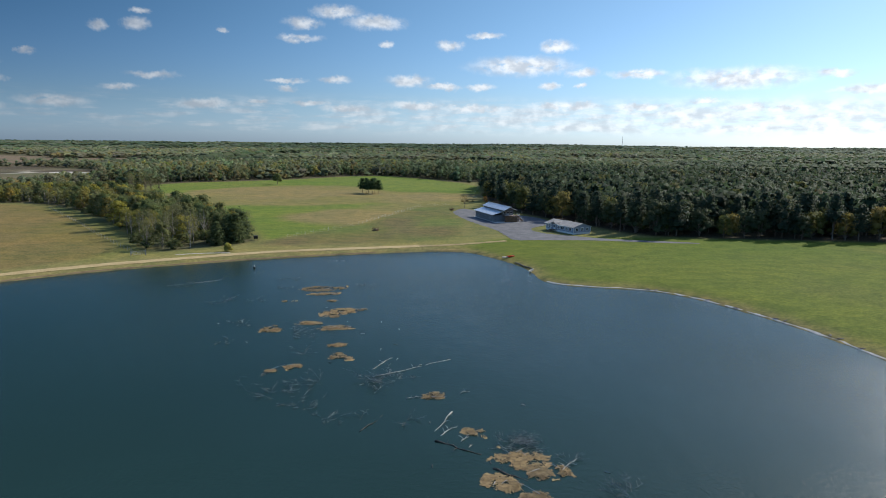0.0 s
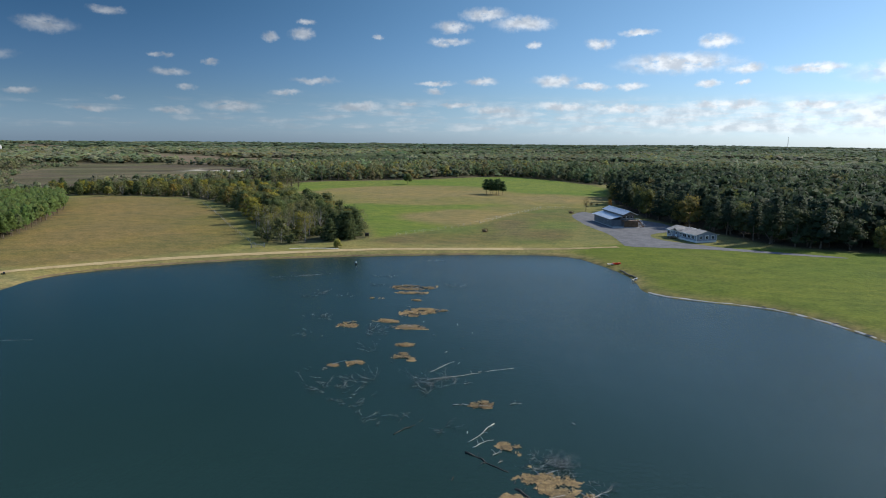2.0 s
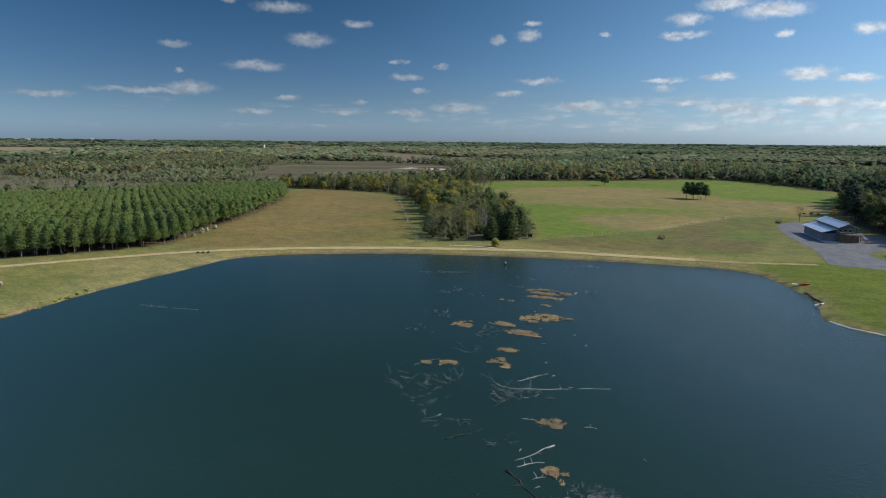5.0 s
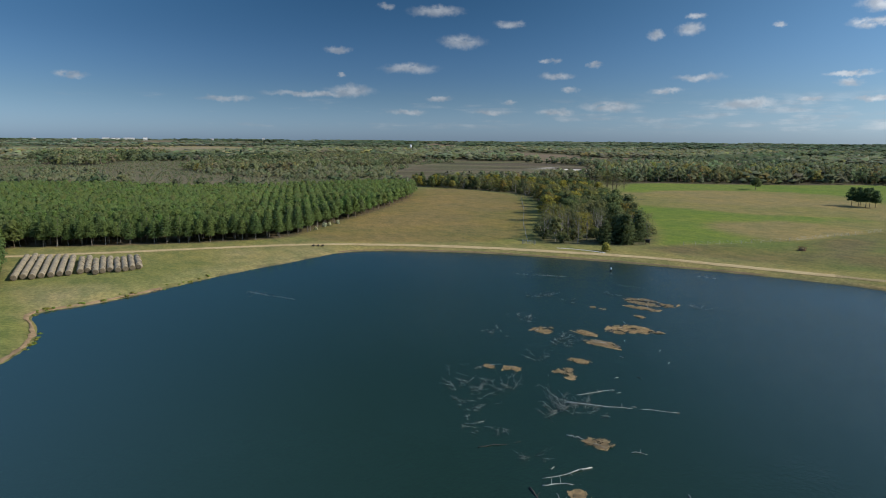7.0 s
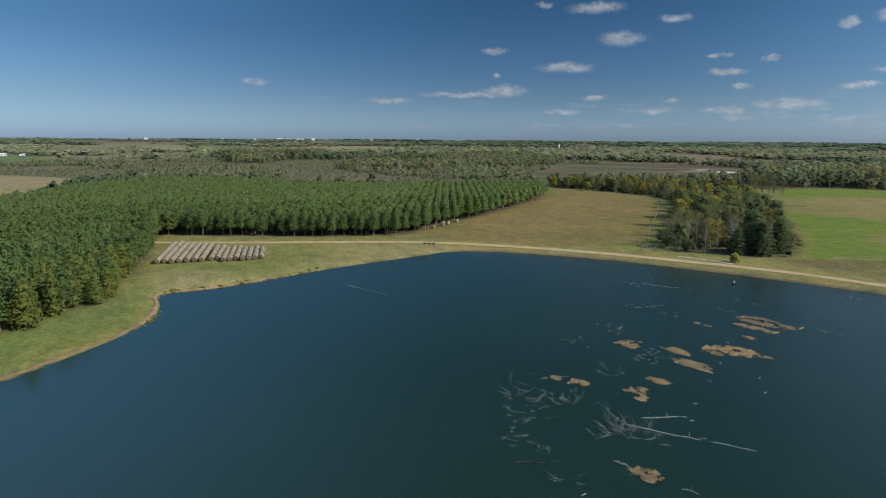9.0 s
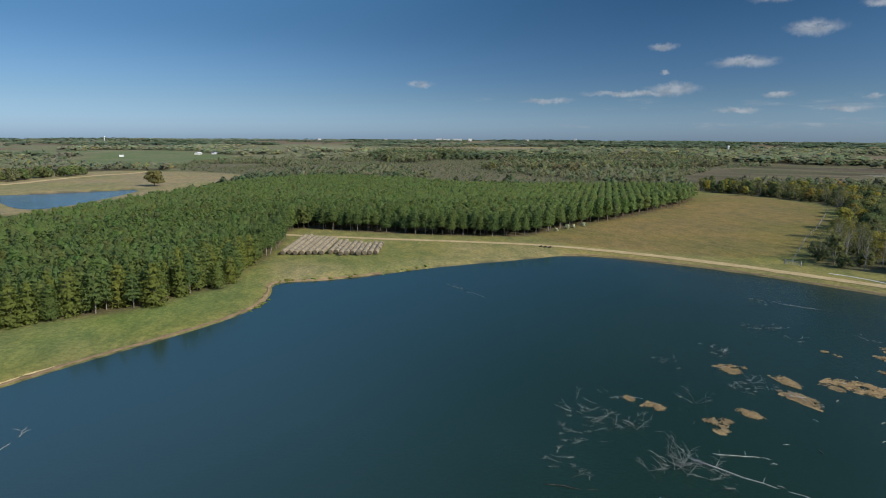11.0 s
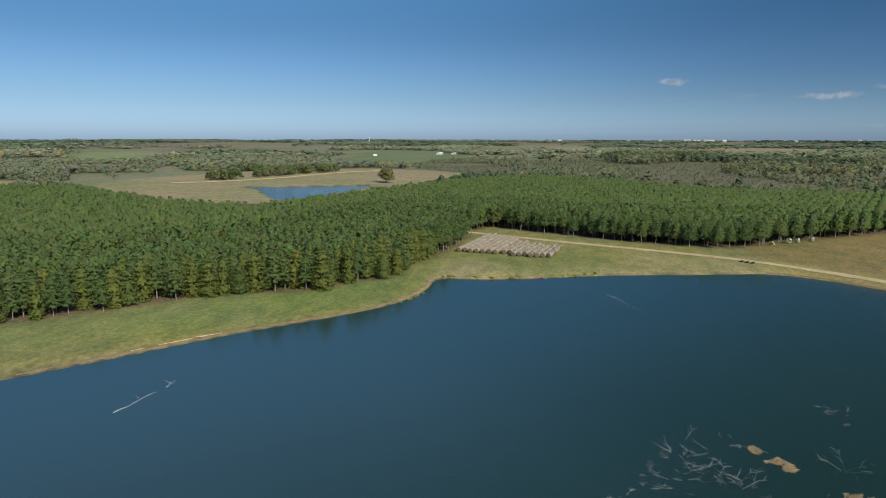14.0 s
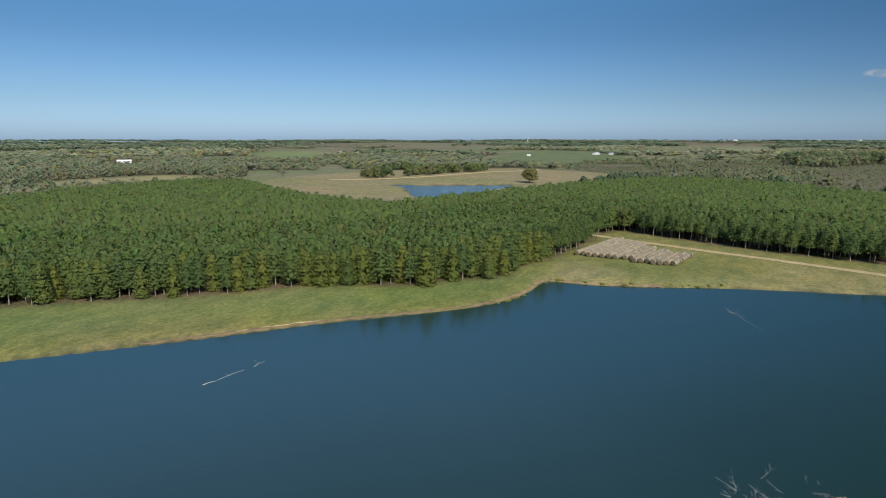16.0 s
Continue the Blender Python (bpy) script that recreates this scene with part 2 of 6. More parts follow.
def mat_leaf(name, color, spread=0.25, through_light=0.25, fleck=1.0):
    """Foliage: a base colour times the tree's own tint and painted crown shade, each clump a little different."""
    m, n = material(name)
    tint = n.attribute("tint")
    geo = n.add("ShaderNodeNewGeometry")
    rnd = n.add("ShaderNodeObjectInfo").outputs["Random"]
    c = n.mix(1.0, tint, color, "MULTIPLY")
    v = n.math("ADD", n.math("MULTIPLY", geo.outputs["Random Per Island"], spread * 2), 1.0 - spread)
    c = n.mix(1.0, c, n.add("ShaderNodeCombineXYZ", {0: v, 1: v, 2: v}).outputs[0], "MULTIPLY")
    c = n.mix(1.0, c, n.mix(rnd, (0.85, 0.9, 0.9), (1.15, 1.08, 1.0)), "MULTIPLY")
    speck = n.noise(geo.outputs["Position"], 1.6, 5.0, 0.75)
    c = n.mix(n.step(speck, 0.38, 0.64), n.mix(1.0, c, (1 - 0.30 * fleck, 1 - 0.28 * fleck, 1 - 0.26 * fleck), "MULTIPLY"), n.mix(1.0, c, (1 + 0.28 * fleck, 1 + 0.25 * fleck, 1 + 0.2 * fleck), "MULTIPLY"))
    d = n.add("ShaderNodeBsdfPrincipled", {"Base Color": c, "Roughness": 0.75, "Specular IOR Level": 0.15})
    t = n.add("ShaderNodeBsdfTranslucent", {"Color": c})
    s = n.add("ShaderNodeMixShader", {0: through_light, 1: d.outputs[0], 2: t.outputs[0]})
    n.add("ShaderNodeOutputMaterial", {"Surface": s.outputs[0]})
    return m


MAT = {
    "ground": mat_ground(), "water": mat_water(), "pond": mat_water("pond_water", (0.12, 0.12), (0.3, 0.3)),
    "pine": mat_leaf("pine_needles", (0.156, 0.217, 0.072), 0.08, 0.52, 0.3),
    "old_pine": mat_leaf("old_pine_needles", (0.056, 0.080, 0.043), 0.06, 0.42, 0.2),
    "leaf": mat_leaf("broad_leaves", (0.205, 0.215, 0.092), 0.14, 0.48, 0.4),
    "far": mat_leaf("far_foliage", (0.184, 0.196, 0.110), 0.06, 0.38, 0.2),
    "bark": mat_plain("bark", (0.13, 0.10, 0.075), (0.22, 0.18, 0.14), 2.0, 0.95),
    "pale_bark": mat_plain("pale_bark", (0.38, 0.36, 0.32), (0.26, 0.23, 0.2), 1.5, 0.9),
    "pine_bark": mat_plain("pine_bark", (0.17, 0.145, 0.12), (0.27, 0.24, 0.205), 2.0, 0.95),
    "dirt": mat_plain("sandy_dirt", (0.48, 0.35, 0.165), (0.58, 0.44, 0.22), 0.25, 0.95),
    "gravel": mat_plain("gravel", (0.105, 0.107, 0.115), (0.155, 0.157, 0.165), 0.3, 0.95),
}


# ---- plan ----
def smooth_ring(points, rounds=2):
    """A closed outline with its corners cut round."""
    p = np.array(points, float)
    for _ in range(rounds):
        q = np.roll(p, -1, 0)
        p = np.stack((0.75 * p + 0.25 * q, 0.25 * p + 0.75 * q), 1).reshape(-1, 2)
    return p


def smooth_line(points, rounds=2):
    p = np.array(points, float)
    for _ in range(rounds):
        a, b = p[:-1], p[1:]
        p = np.vstack((p[:1], np.stack((0.75 * a + 0.25 * b, 0.25 * a + 0.75 * b), 1).reshape(-1, 2), p[-1:]))
    return p


def edge_distance(x, y, ring):
    """Distance to a closed outline, negative inside."""
    best, inside = np.full(x.shape, 1e9), np.zeros(x.shape, bool)
    for (ax, ay), (bx, by) in zip(ring, np.roll(ring, -1, 0)):
        dx, dy = bx - ax, by - ay
        k = np.clip(((x - ax) * dx + (y - ay) * dy) / (dx * dx + dy * dy + 1e-9), 0, 1)
        best = np.minimum(best, (x - ax - k * dx) ** 2 + (y - ay - k * dy) ** 2)
        if ay != by:
            inside ^= ((ay > y) != (by > y)) & (x < dx * (y - ay) / (by - ay) + ax)
    d = np.sqrt(best)
    return np.where(inside, -d, d)


def line_distance(x, y, line):
    best = np.full(x.shape, 1e9)
    for (ax, ay), (bx, by) in zip(line[:-1], line[1:]):
        dx, dy = bx - ax, by - ay
        k = np.clip(((x - ax) * dx + (y - ay) * dy) / (dx * dx + dy * dy + 1e-9), 0, 1)
        best = np.minimum(best, (x - ax - k * dx) ** 2 + (y - ay - k * dy) ** 2)
    return np.sqrt(best)


def waves(x, y, size, seed, octaves=3):
    """Smooth value noise, -1 to 1, on arrays."""
    out, amp, tot = np.zeros(x.shape), 1.0, 0.0
    for o in range(octaves):
        u, v = x / size * 2 ** o + 1000, y / size * 2 ** o + 1000
        i, j = np.floor(u).astype(np.int64), np.floor(v).astype(np.int64)
        fx, fy = u - i, v - j
        fx, fy = fx * fx * (3 - 2 * fx), fy * fy * (3 - 2 * fy)

        def h(a, b):
            k = (a * 374761393 + b * 668265263 + (seed + o) * 1442695041) & 0x7FFFFFFF
            k = ((k ^ (k >> 13)) * 1274126177) & 0x7FFFFFFF
            return ((k ^ (k >> 16)) & 0xFFFF) / 32767.5 - 1
        out += amp * ((h(i, j) * (1 - fx) + h(i + 1, j) * fx) * (1 - fy) + (h(i, j + 1) * (1 - fx) + h(i + 1, j + 1) * fx) * fy)
        tot += amp
        amp *= 0.5
    return out / tot


LAKE = smooth_ring([(6.5, 198), (15, 187), (22, 175), (25, 164), (25, 154), (33, 148.5), (49, 146), (58, 139), (65, 126), (71, 112), (74, 97),
                    (80, 60), (78, 10), (60, -40), (20, -58), (-10, -36), (-24, -20), (-42, -1.5), (-58, 13), (-72, 29.5), (-82, 38.5), (-93, 43),
                    (-108, 43), (-106.5, 54), (-109.5, 68), (-116, 86), (-120, 113), (-124, 129.5), (-114, 143), (-95, 159), (-73, 171.5), (-47, 183), (-17, 193.5)], 2)
POND = smooth_ring([(-284, -64), (-300, -56), (-340, -47), (-404, -38), (-391, -68), (-377, -93), (-372, -124), (-365, -128), (-352, -108), (-314, -88), (-295, -77)], 1)
ROAD = smooth_line([(-191, 22), (-174.5, 48), (-165.5, 66), (-158, 81), (-151, 97), (-146, 107.5), (-137, 124.5), (-123.5, 141), (-107.5, 155.3), (-91, 167), (-71, 178.3), (-56, 186), (-46, 190), (-18, 198), (-8, 201)], 2)
PINES = smooth_ring([(-6, -103), (-22, -76), (-38, -53), (-51, -35), (-64, -17), (-81, -1), (-85, 19), (-97, 26), (-101, 34), (-118, 36), (-130, 41), (-158, 46), (-186, 50),
                     (-192, 53), (-182, 66), (-172, 82), (-164, 98), (-159, 109), (-153, 128), (-161, 140), (-174, 158), (-188, 185), (-215, 225), (-240, 258), (-274, 287), (-297, 245),
                     (-305, 165), (-400, 108), (-408, 50), (-345, 18), (-245, -22), (-190, -36), (-198, -70), (-232, -125), (-290, -205), (-215, -228), (-142, -214), (-60, -180)], 1)
FIELD = smooth_ring([(-156, 132), (-174, 160), (-215, 227), (-272, 292), (-280, 305), (-265, 322), (-215, 318), (-165, 272), (-122, 222), (-97, 182), (-117, 154), (-138, 132)], 1)
STRIP = smooth_ring([(-93, 183), (-76, 193), (-64, 204), (-67, 220), (-90, 250), (-125, 290), (-165, 342), (-200, 388), (-235, 392), (-268, 355), (-310, 342), (-325, 325), (-300, 312),
                     (-264, 327), (-210, 326), (-162, 280), (-118, 226)], 1)
PASTURE = smooth_ring([(-64, 196), (-30, 205), (5, 214), (12, 260), (2, 300), (15, 340), (26, 420), (28, 500), (-20, 575), (-72, 632), (-145, 532), (-225, 478), (-205, 430),
                       (-160, 350), (-90, 262), (-62, 215)], 1)
LAWN = smooth_ring([(5, 204), (24, 222), (60, 226), (110, 222), (170, 217), (260, 205), (260, 20), (84, 20), (78, 95), (66, 128), (50, 148), (28, 152), (26, 170), (15, 190)], 1)
WOOD = smooth_ring([(27, 356), (31, 325), (37, 300), (46, 283), (55, 268), (65, 248), (72, 234), (87, 226), (111, 222), (150, 219), (230, 209), (330, 165), (700, 300), (760, 800), (160, 640), (60, 560), (30, 470), (25, 400)], 1)
DRIVE = smooth_ring([(4.7, 296), (8.8, 277), (13, 261), (20.7, 242), (23.4, 224), (24.7, 214.5), (37, 216), (56, 216.5), (68, 213.5), (90, 210.5), (90, 213), (68, 218), (56, 222), (48, 226.5), (39, 231.5),
                     (34.6, 240.5), (36.5, 248.5), (42.8, 255), (47, 268), (44, 282), (36, 291), (18, 304), (13, 316), (9, 318), (5.5, 308)], 1)
BROWN = smooth_ring([(-325, 338), (-400, 365), (-470, 430), (-560, 540), (-620, 640), (-590, 735), (-480, 750), (-401, 695), (-335, 610), (-285, 530), (-296, 430)], 1)
SAND = smooth_ring([(-448, 596), (-446, 640), (-425, 655), (-399, 640), (-384, 650), (-352, 622), (-366, 600), (-392, 612), (-400, 566)], 1)
SCRUB = smooth_ring([(-300, 300), (-310, 170), (-410, 112), (-520, 35), (-640, -60), (-820, -90), (-960, 130), (-870, 360), (-740, 560), (-640, 690), (-560, 600), (-440, 465), (-380, 480)], 1)
PONDFIELD = smooth_ring([(-436, -246), (-370, -240), (-300, -205), (-258, -130), (-255, -50), (-330, -5), (-420, 5), (-535, 32), (-632, -70), (-625, -125), (-560, -190), (-530, -215)], 1)
# woods on the low ground beyond the plantation, and the one behind the pasture
OAKS_FAR = smooth_ring([(-870, 180), (-786, 206), (-769, 231), (-928, 303), (-973, 376), (-1300, 490), (-1380, 300), (-1100, 210)], 1)
OAKS_MID = smooth_ring([(-640, 262), (-557, 269), (-523, 298), (-496, 341), (-540, 372), (-522, 438), (-575, 520), (-660, 640), (-760, 690), (-900, 700), (-960, 560), (-830, 420)], 1)
BACKWOOD = smooth_ring([(-290, 500), (-252, 470), (-226, 482), (-150, 560), (-86, 640), (-20, 585), (28, 520), (62, 575), (160, 650), (240, 700), (200, 790), (40, 740), (-70, 790), (-200, 760), (-330, 700), (-345, 615)], 1)
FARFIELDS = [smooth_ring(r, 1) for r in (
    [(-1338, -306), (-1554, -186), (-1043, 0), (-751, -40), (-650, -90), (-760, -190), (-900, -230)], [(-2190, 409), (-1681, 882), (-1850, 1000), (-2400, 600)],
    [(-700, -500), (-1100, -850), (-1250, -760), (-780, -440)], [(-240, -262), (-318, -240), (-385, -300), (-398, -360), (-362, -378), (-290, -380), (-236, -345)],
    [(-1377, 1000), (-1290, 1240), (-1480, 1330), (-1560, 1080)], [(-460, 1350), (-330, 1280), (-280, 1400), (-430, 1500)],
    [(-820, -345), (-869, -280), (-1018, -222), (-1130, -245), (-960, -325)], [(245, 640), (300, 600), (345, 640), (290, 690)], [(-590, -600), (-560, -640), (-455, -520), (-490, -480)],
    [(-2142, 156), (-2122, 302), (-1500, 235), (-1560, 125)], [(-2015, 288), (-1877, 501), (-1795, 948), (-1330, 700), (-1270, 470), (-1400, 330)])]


def ground_z(x, y):
    """Height of the land; the water stands at 0."""
    x, y = np.asarray(x, float), np.asarray(y, float)
    d = np.minimum(edge_distance(x, y, LAKE), edge_distance(x, y, POND))
    r = np.hypot(x + 60, y - 120)
    land = 0.10 + 0.9 * (1 - np.exp(-np.maximum(d, 0) / 3.0)) + np.clip((d - 6) / 60, 0, 1) * np.clip((edge_distance(x, y, DRIVE) - 3) / 25, 0, 1) * 0.25 * waves(x, y, 60, 3)
    land = land + np.clip((r - 900) / 1500, 0, 1) * (4 + 6 * waves(x, y, 900, 5))
    land = land + np.clip((r - 2600) / 1800, 0, 1) * 9
    near = np.clip(1 - line_distance(x, y, ROAD) / 6.0, 0, 1)
    land = land + 0.15 * near
    return np.where(d < 0, np.maximum(0.25 * d, -1.6), np.where(d < 3, np.minimum(land, 0.4 * d), land))


def axis(lo, hi, a, b, fine, mid_lo, mid_hi, mid, grow):
    """Grid lines: fine between a and b, wider outside, growing towards lo and hi."""
    right = list(np.arange(a, b, fine)) + list(np.arange(b, mid_hi, mid))
    step, v = mid, mid_hi
    while v < hi:
        right.append(v)
        step *= grow
        v += step
    left, v = list(np.arange(a - mid, mid_lo, -mid)), mid_lo
    step = mid
    while v > lo:
        left.append(v)
        step *= grow
        v -= step
    return np.array([lo] + left[::-1] + right + [hi])


def build_ground():
    xs = axis(-4700, 4700, -215, 110, 2.5, -640, 260, 7.0, 1.12)
    ys = axis(-3000, 4700, -80, 345, 2.5, -280, 780, 7.0, 1.12)
    X, Y = np.meshgrid(xs, ys)
    x, y = X.ravel(), Y.ravel()
    z = ground_z(x, y)
    nx, ny = len(xs), len(ys)
    i, j = np.meshgrid(np.arange(nx - 1), np.arange(ny - 1))
    a = (j * nx + i).ravel()
    faces = np.stack((a, a + 1, a + 1 + nx, a + nx), 1)
    me = bpy.data.meshes.new("ground")
    me.from_pydata(np.stack((x, y, z), 1).tolist(), [], faces.tolist())
    me.shade_smooth()
    tone = np.empty((len(x), 4))
    tone[:] = (0.085, 0.075, 0.04, 1)
    tone[np.hypot(x, y - 200) < 330] = (0.15, 0.145, 0.05, 1)

    def lay(ring, color, soft=3.0, over=0.0):
        k = np.clip(0.5 - (edge_distance(x, y, ring) - over) / soft, 0, 1)[:, None]
        tone[:, :3] = tone[:, :3] * (1 - k) + np.array(color) * k

    def blend(k, color):
        tone[:, :3] = tone[:, :3] * (1 - k[:, None]) + np.array(color) * k[:, None]

    r = np.hypot(x, y)
    far = np.clip((r - 900) / 100, 0, 1) * np.clip((waves(x, y, 330, 11) - 0.24 + 0.2 * np.clip((np.degrees(np.arctan2(-x, y)) - 30) / 30, 0, 1)) * 8, 0, 1)
    pick = waves(x, y, 700, 13)
    blend(far, (0.16, 0.15, 0.085))
    blend(far * (pick > 0.15), (0.12, 0.155, 0.07))
    blend(far * (pick < -0.25), (0.17, 0.13, 0.085))
    west = (x < -250) & (r > 420) & (r < 2600) & (y < 320)
    blend(west * np.clip((waves(x, y, 130, 12) + np.where(y < -60, -0.05, 0.2)) * 6, 0, 1), (0.165, 0.165, 0.088))
    lay(SCRUB, (0.128, 0.118, 0.068), 20)
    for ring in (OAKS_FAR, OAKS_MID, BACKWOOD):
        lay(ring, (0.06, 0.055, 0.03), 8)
    lay(smooth_ring([(-432, 172), (-424, 190), (-402, 226), (-380, 240), (-374, 232), (-396, 200), (-412, 174)], 1), (0.25, 0.22, 0.13), 6)
    lay(BROWN, (0.14, 0.125, 0.072), 12)
    ploughed = np.clip(0.5 - edge_distance(x, y, BROWN) / 10, 0, 1)
    blend(ploughed * np.clip(0.4 + 2.2 * waves(0.5 * (x + y), 2.2 * (y - 0.9 * x), 160, 14), 0, 1), (0.082, 0.069, 0.045))
    blend(np.clip(0.5 - edge_distance(x, y, SAND) / 8, 0, 1) * np.clip(0.22 + 3.2 * waves(x, y, 26, 15), 0, 1), (0.62, 0.58, 0.49))
    lay(PONDFIELD, (0.235, 0.197, 0.1), 10)
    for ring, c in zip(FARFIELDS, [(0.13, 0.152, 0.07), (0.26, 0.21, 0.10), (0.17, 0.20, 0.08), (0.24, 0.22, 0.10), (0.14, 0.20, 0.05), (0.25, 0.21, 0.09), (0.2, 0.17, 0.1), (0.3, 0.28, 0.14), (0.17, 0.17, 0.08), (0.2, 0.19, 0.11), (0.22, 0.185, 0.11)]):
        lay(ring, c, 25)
    # round the lake: mown olive grass with dry straw
    lay(smooth_ring([(-240, -140), (-240, 60), (-170, 150), (-90, 205), (10, 225), (90, 225), (120, -120)], 1), (0.172, 0.165, 0.054), 15)
    dry = np.clip(0.5 + 1.6 * waves(x, y, 34, 24), 0, 1) * np.clip(0.5 - edge_distance(x, y, smooth_ring([(-175, 40), (-110, 40), (-85, 60), (-100, 130), (-140, 125)], 1)) / 12, 0, 1)
    blend(dry * 0.75, (0.27, 0.225, 0.105))
    lay(smooth_ring([(-160, 40), (-120, 25), (-85, -5), (-30, -80), (30, -80), (-30, -30), (-80, 30), (-104, 40)], 1), (0.15, 0.175, 0.055), 10)
    bank = np.clip(0.5 - edge_distance(x, y, smooth_ring([(-125, 30), (-85, -5), (-30, -80), (30, -80), (-30, -30), (-80, 35), (-104, 42)], 1)) / 8, 0, 1)
    blend(bank * np.clip(0.15 + 1.3 * waves(x + 0.6 * y, y - 0.6 * x, 28, 25), 0, 1) * 0.3, (0.19, 0.18, 0.08))
    lay(FIELD, (0.178, 0.138, 0.050), 5)
    blend(np.clip(0.5 - edge_distance(x, y, FIELD) / 5, 0, 1) * np.clip(0.1 + 1.4 * waves(x, y, 30, 28), 0, 1) * 0.5, (0.135, 0.122, 0.046))
    lay(PASTURE, (0.195, 0.163, 0.062), 5)
    green = np.clip(0.5 - edge_distance(x, y, PASTURE) / 6, 0, 1)
    ragged = 9 * waves(x, y, 26, 21) + 5 * waves(x, y, 9, 22)
    for ring, soft in (([(-215, 372), (-176, 388), (-161, 430), (-134, 462), (-100, 482), (-64, 476), (-46, 449), (-24, 421), (40, 412), (60, 640), (-240, 640), (-260, 460)], 9),
                       ([(-200, 372), (-126, 320), (-100, 325), (-72, 326), (-40, 346), (-38, 328), (-64, 302), (-76, 282), (-69, 261), (-47, 252), (-44, 240), (-53, 225), (-58, 207), (-70, 200), (-100, 250), (-170, 340)], 12)):
        blend(green * np.clip(0.5 - (edge_distance(x, y, smooth_ring(ring, 1)) + ragged) / soft, 0, 1), (0.122, 0.163, 0.029))
    blend(green * np.clip(-0.15 + 1.5 * waves(0.5 * x, y, 22, 23), 0, 1) * 0.3, (0.135, 0.148, 0.04))
    # grazed ground on the lake's side of the fence
    grazed = smooth_ring([(-66, 198), (-55.5, 216), (-46, 231), (-35, 252), (-24, 288), (-12, 326), (0, 334), (14, 340), (16, 300), (10, 262), (8, 212), (-30, 204)], 1)
    worn = green * np.clip(0.5 - edge_distance(x, y, grazed) / 4, 0, 1)
    blend(worn, (0.126, 0.128, 0.040))
    blend(worn * np.clip(0.1 + 1.8 * waves(0.6 * x, y, 24, 33), 0, 1) * 0.8, (0.108, 0.142, 0.034))
    # a short dark strip of ground near the hedgerow
    blend(np.clip(1.2 - line_distance(x, y, smooth_line([(-172, 356), (-160, 347), (-146, 352)])) / 3.0, 0, 1) * 0.7, (0.075, 0.065, 0.045))
    blend(worn * np.clip(0.1 + 1.6 * waves(x, 0.6 * y, 20, 29), 0, 1) * 0.7, (0.125, 0.098, 0.046))
    for ruts in ([(-21, 217), (-18, 253), (-10, 314), (-2, 308), (7, 278)], [(-16, 230), (-9, 276), (-5, 292)]):
        blend(np.clip(1.3 - line_distance(x, y, smooth_line(ruts)) / 1.6, 0, 1) * 0.4, (0.11, 0.10, 0.045))
    lay(LAWN, (0.094, 0.125, 0.016), 6)
    lawn = np.clip(0.5 - edge_distance(x, y, LAWN) / 6, 0, 1)
    blend(lawn * np.clip(-0.2 + 1.5 * waves(x, y, 38, 27), 0, 1) * 0.7, (0.125, 0.118, 0.034))
    blend(lawn * np.clip(1 - edge_distance(x, y, LAKE) / 7, 0, 1) * 0.4, (0.15, 0.13, 0.045))
    lay(STRIP, (0.09, 0.085, 0.045), 6)
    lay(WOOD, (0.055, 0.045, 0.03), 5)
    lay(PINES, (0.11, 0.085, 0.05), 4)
    # bare reddish earth at the waterline, and straw on the dam
    d = np.minimum(edge_distance(x, y, LAKE), edge_distance(x, y, POND))
    blend(np.clip(1 - np.abs(d - 0.6) / 2.2, 0, 1) * np.clip(0.38 + 0.5 * waves(x, y, 25, 31), 0, 1), (0.24, 0.18, 0.085))
    rd = line_distance(x, y, ROAD)
    blend(np.clip(1 - rd / 9, 0, 1) * 0.6, (0.215, 0.19, 0.07))
    blend((d < -0.5).astype(float), (0.05, 0.05, 0.035))
    tone[:, 2] *= 1.12
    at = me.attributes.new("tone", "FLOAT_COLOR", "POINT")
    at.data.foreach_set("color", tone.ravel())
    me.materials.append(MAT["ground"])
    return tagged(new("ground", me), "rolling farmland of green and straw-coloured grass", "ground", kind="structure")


build_ground()


def water_sheet(name, ring, label, mat):
    lo, hi = ring.min(0) - 4, ring.max(0) + 4
    bm = bmesh.new()
    bm.faces.new([bm.verts.new((x, y, 0.0)) for x, y in ((lo[0], lo[1]), (hi[0], lo[1]), (hi[0], hi[1]), (lo[0], hi[1]))])
    me = bpy.data.meshes.new(name)
    bm.to_mesh(me)
    me.materials.append(mat)
    return tagged(new(name, me), label, "water", kind="structure")


water_sheet("water", LAKE, "dark teal lake water, lightly rippled by the breeze", MAT["water"])
water_sheet("water", POND, "small blue pond among dry grass", MAT["pond"])


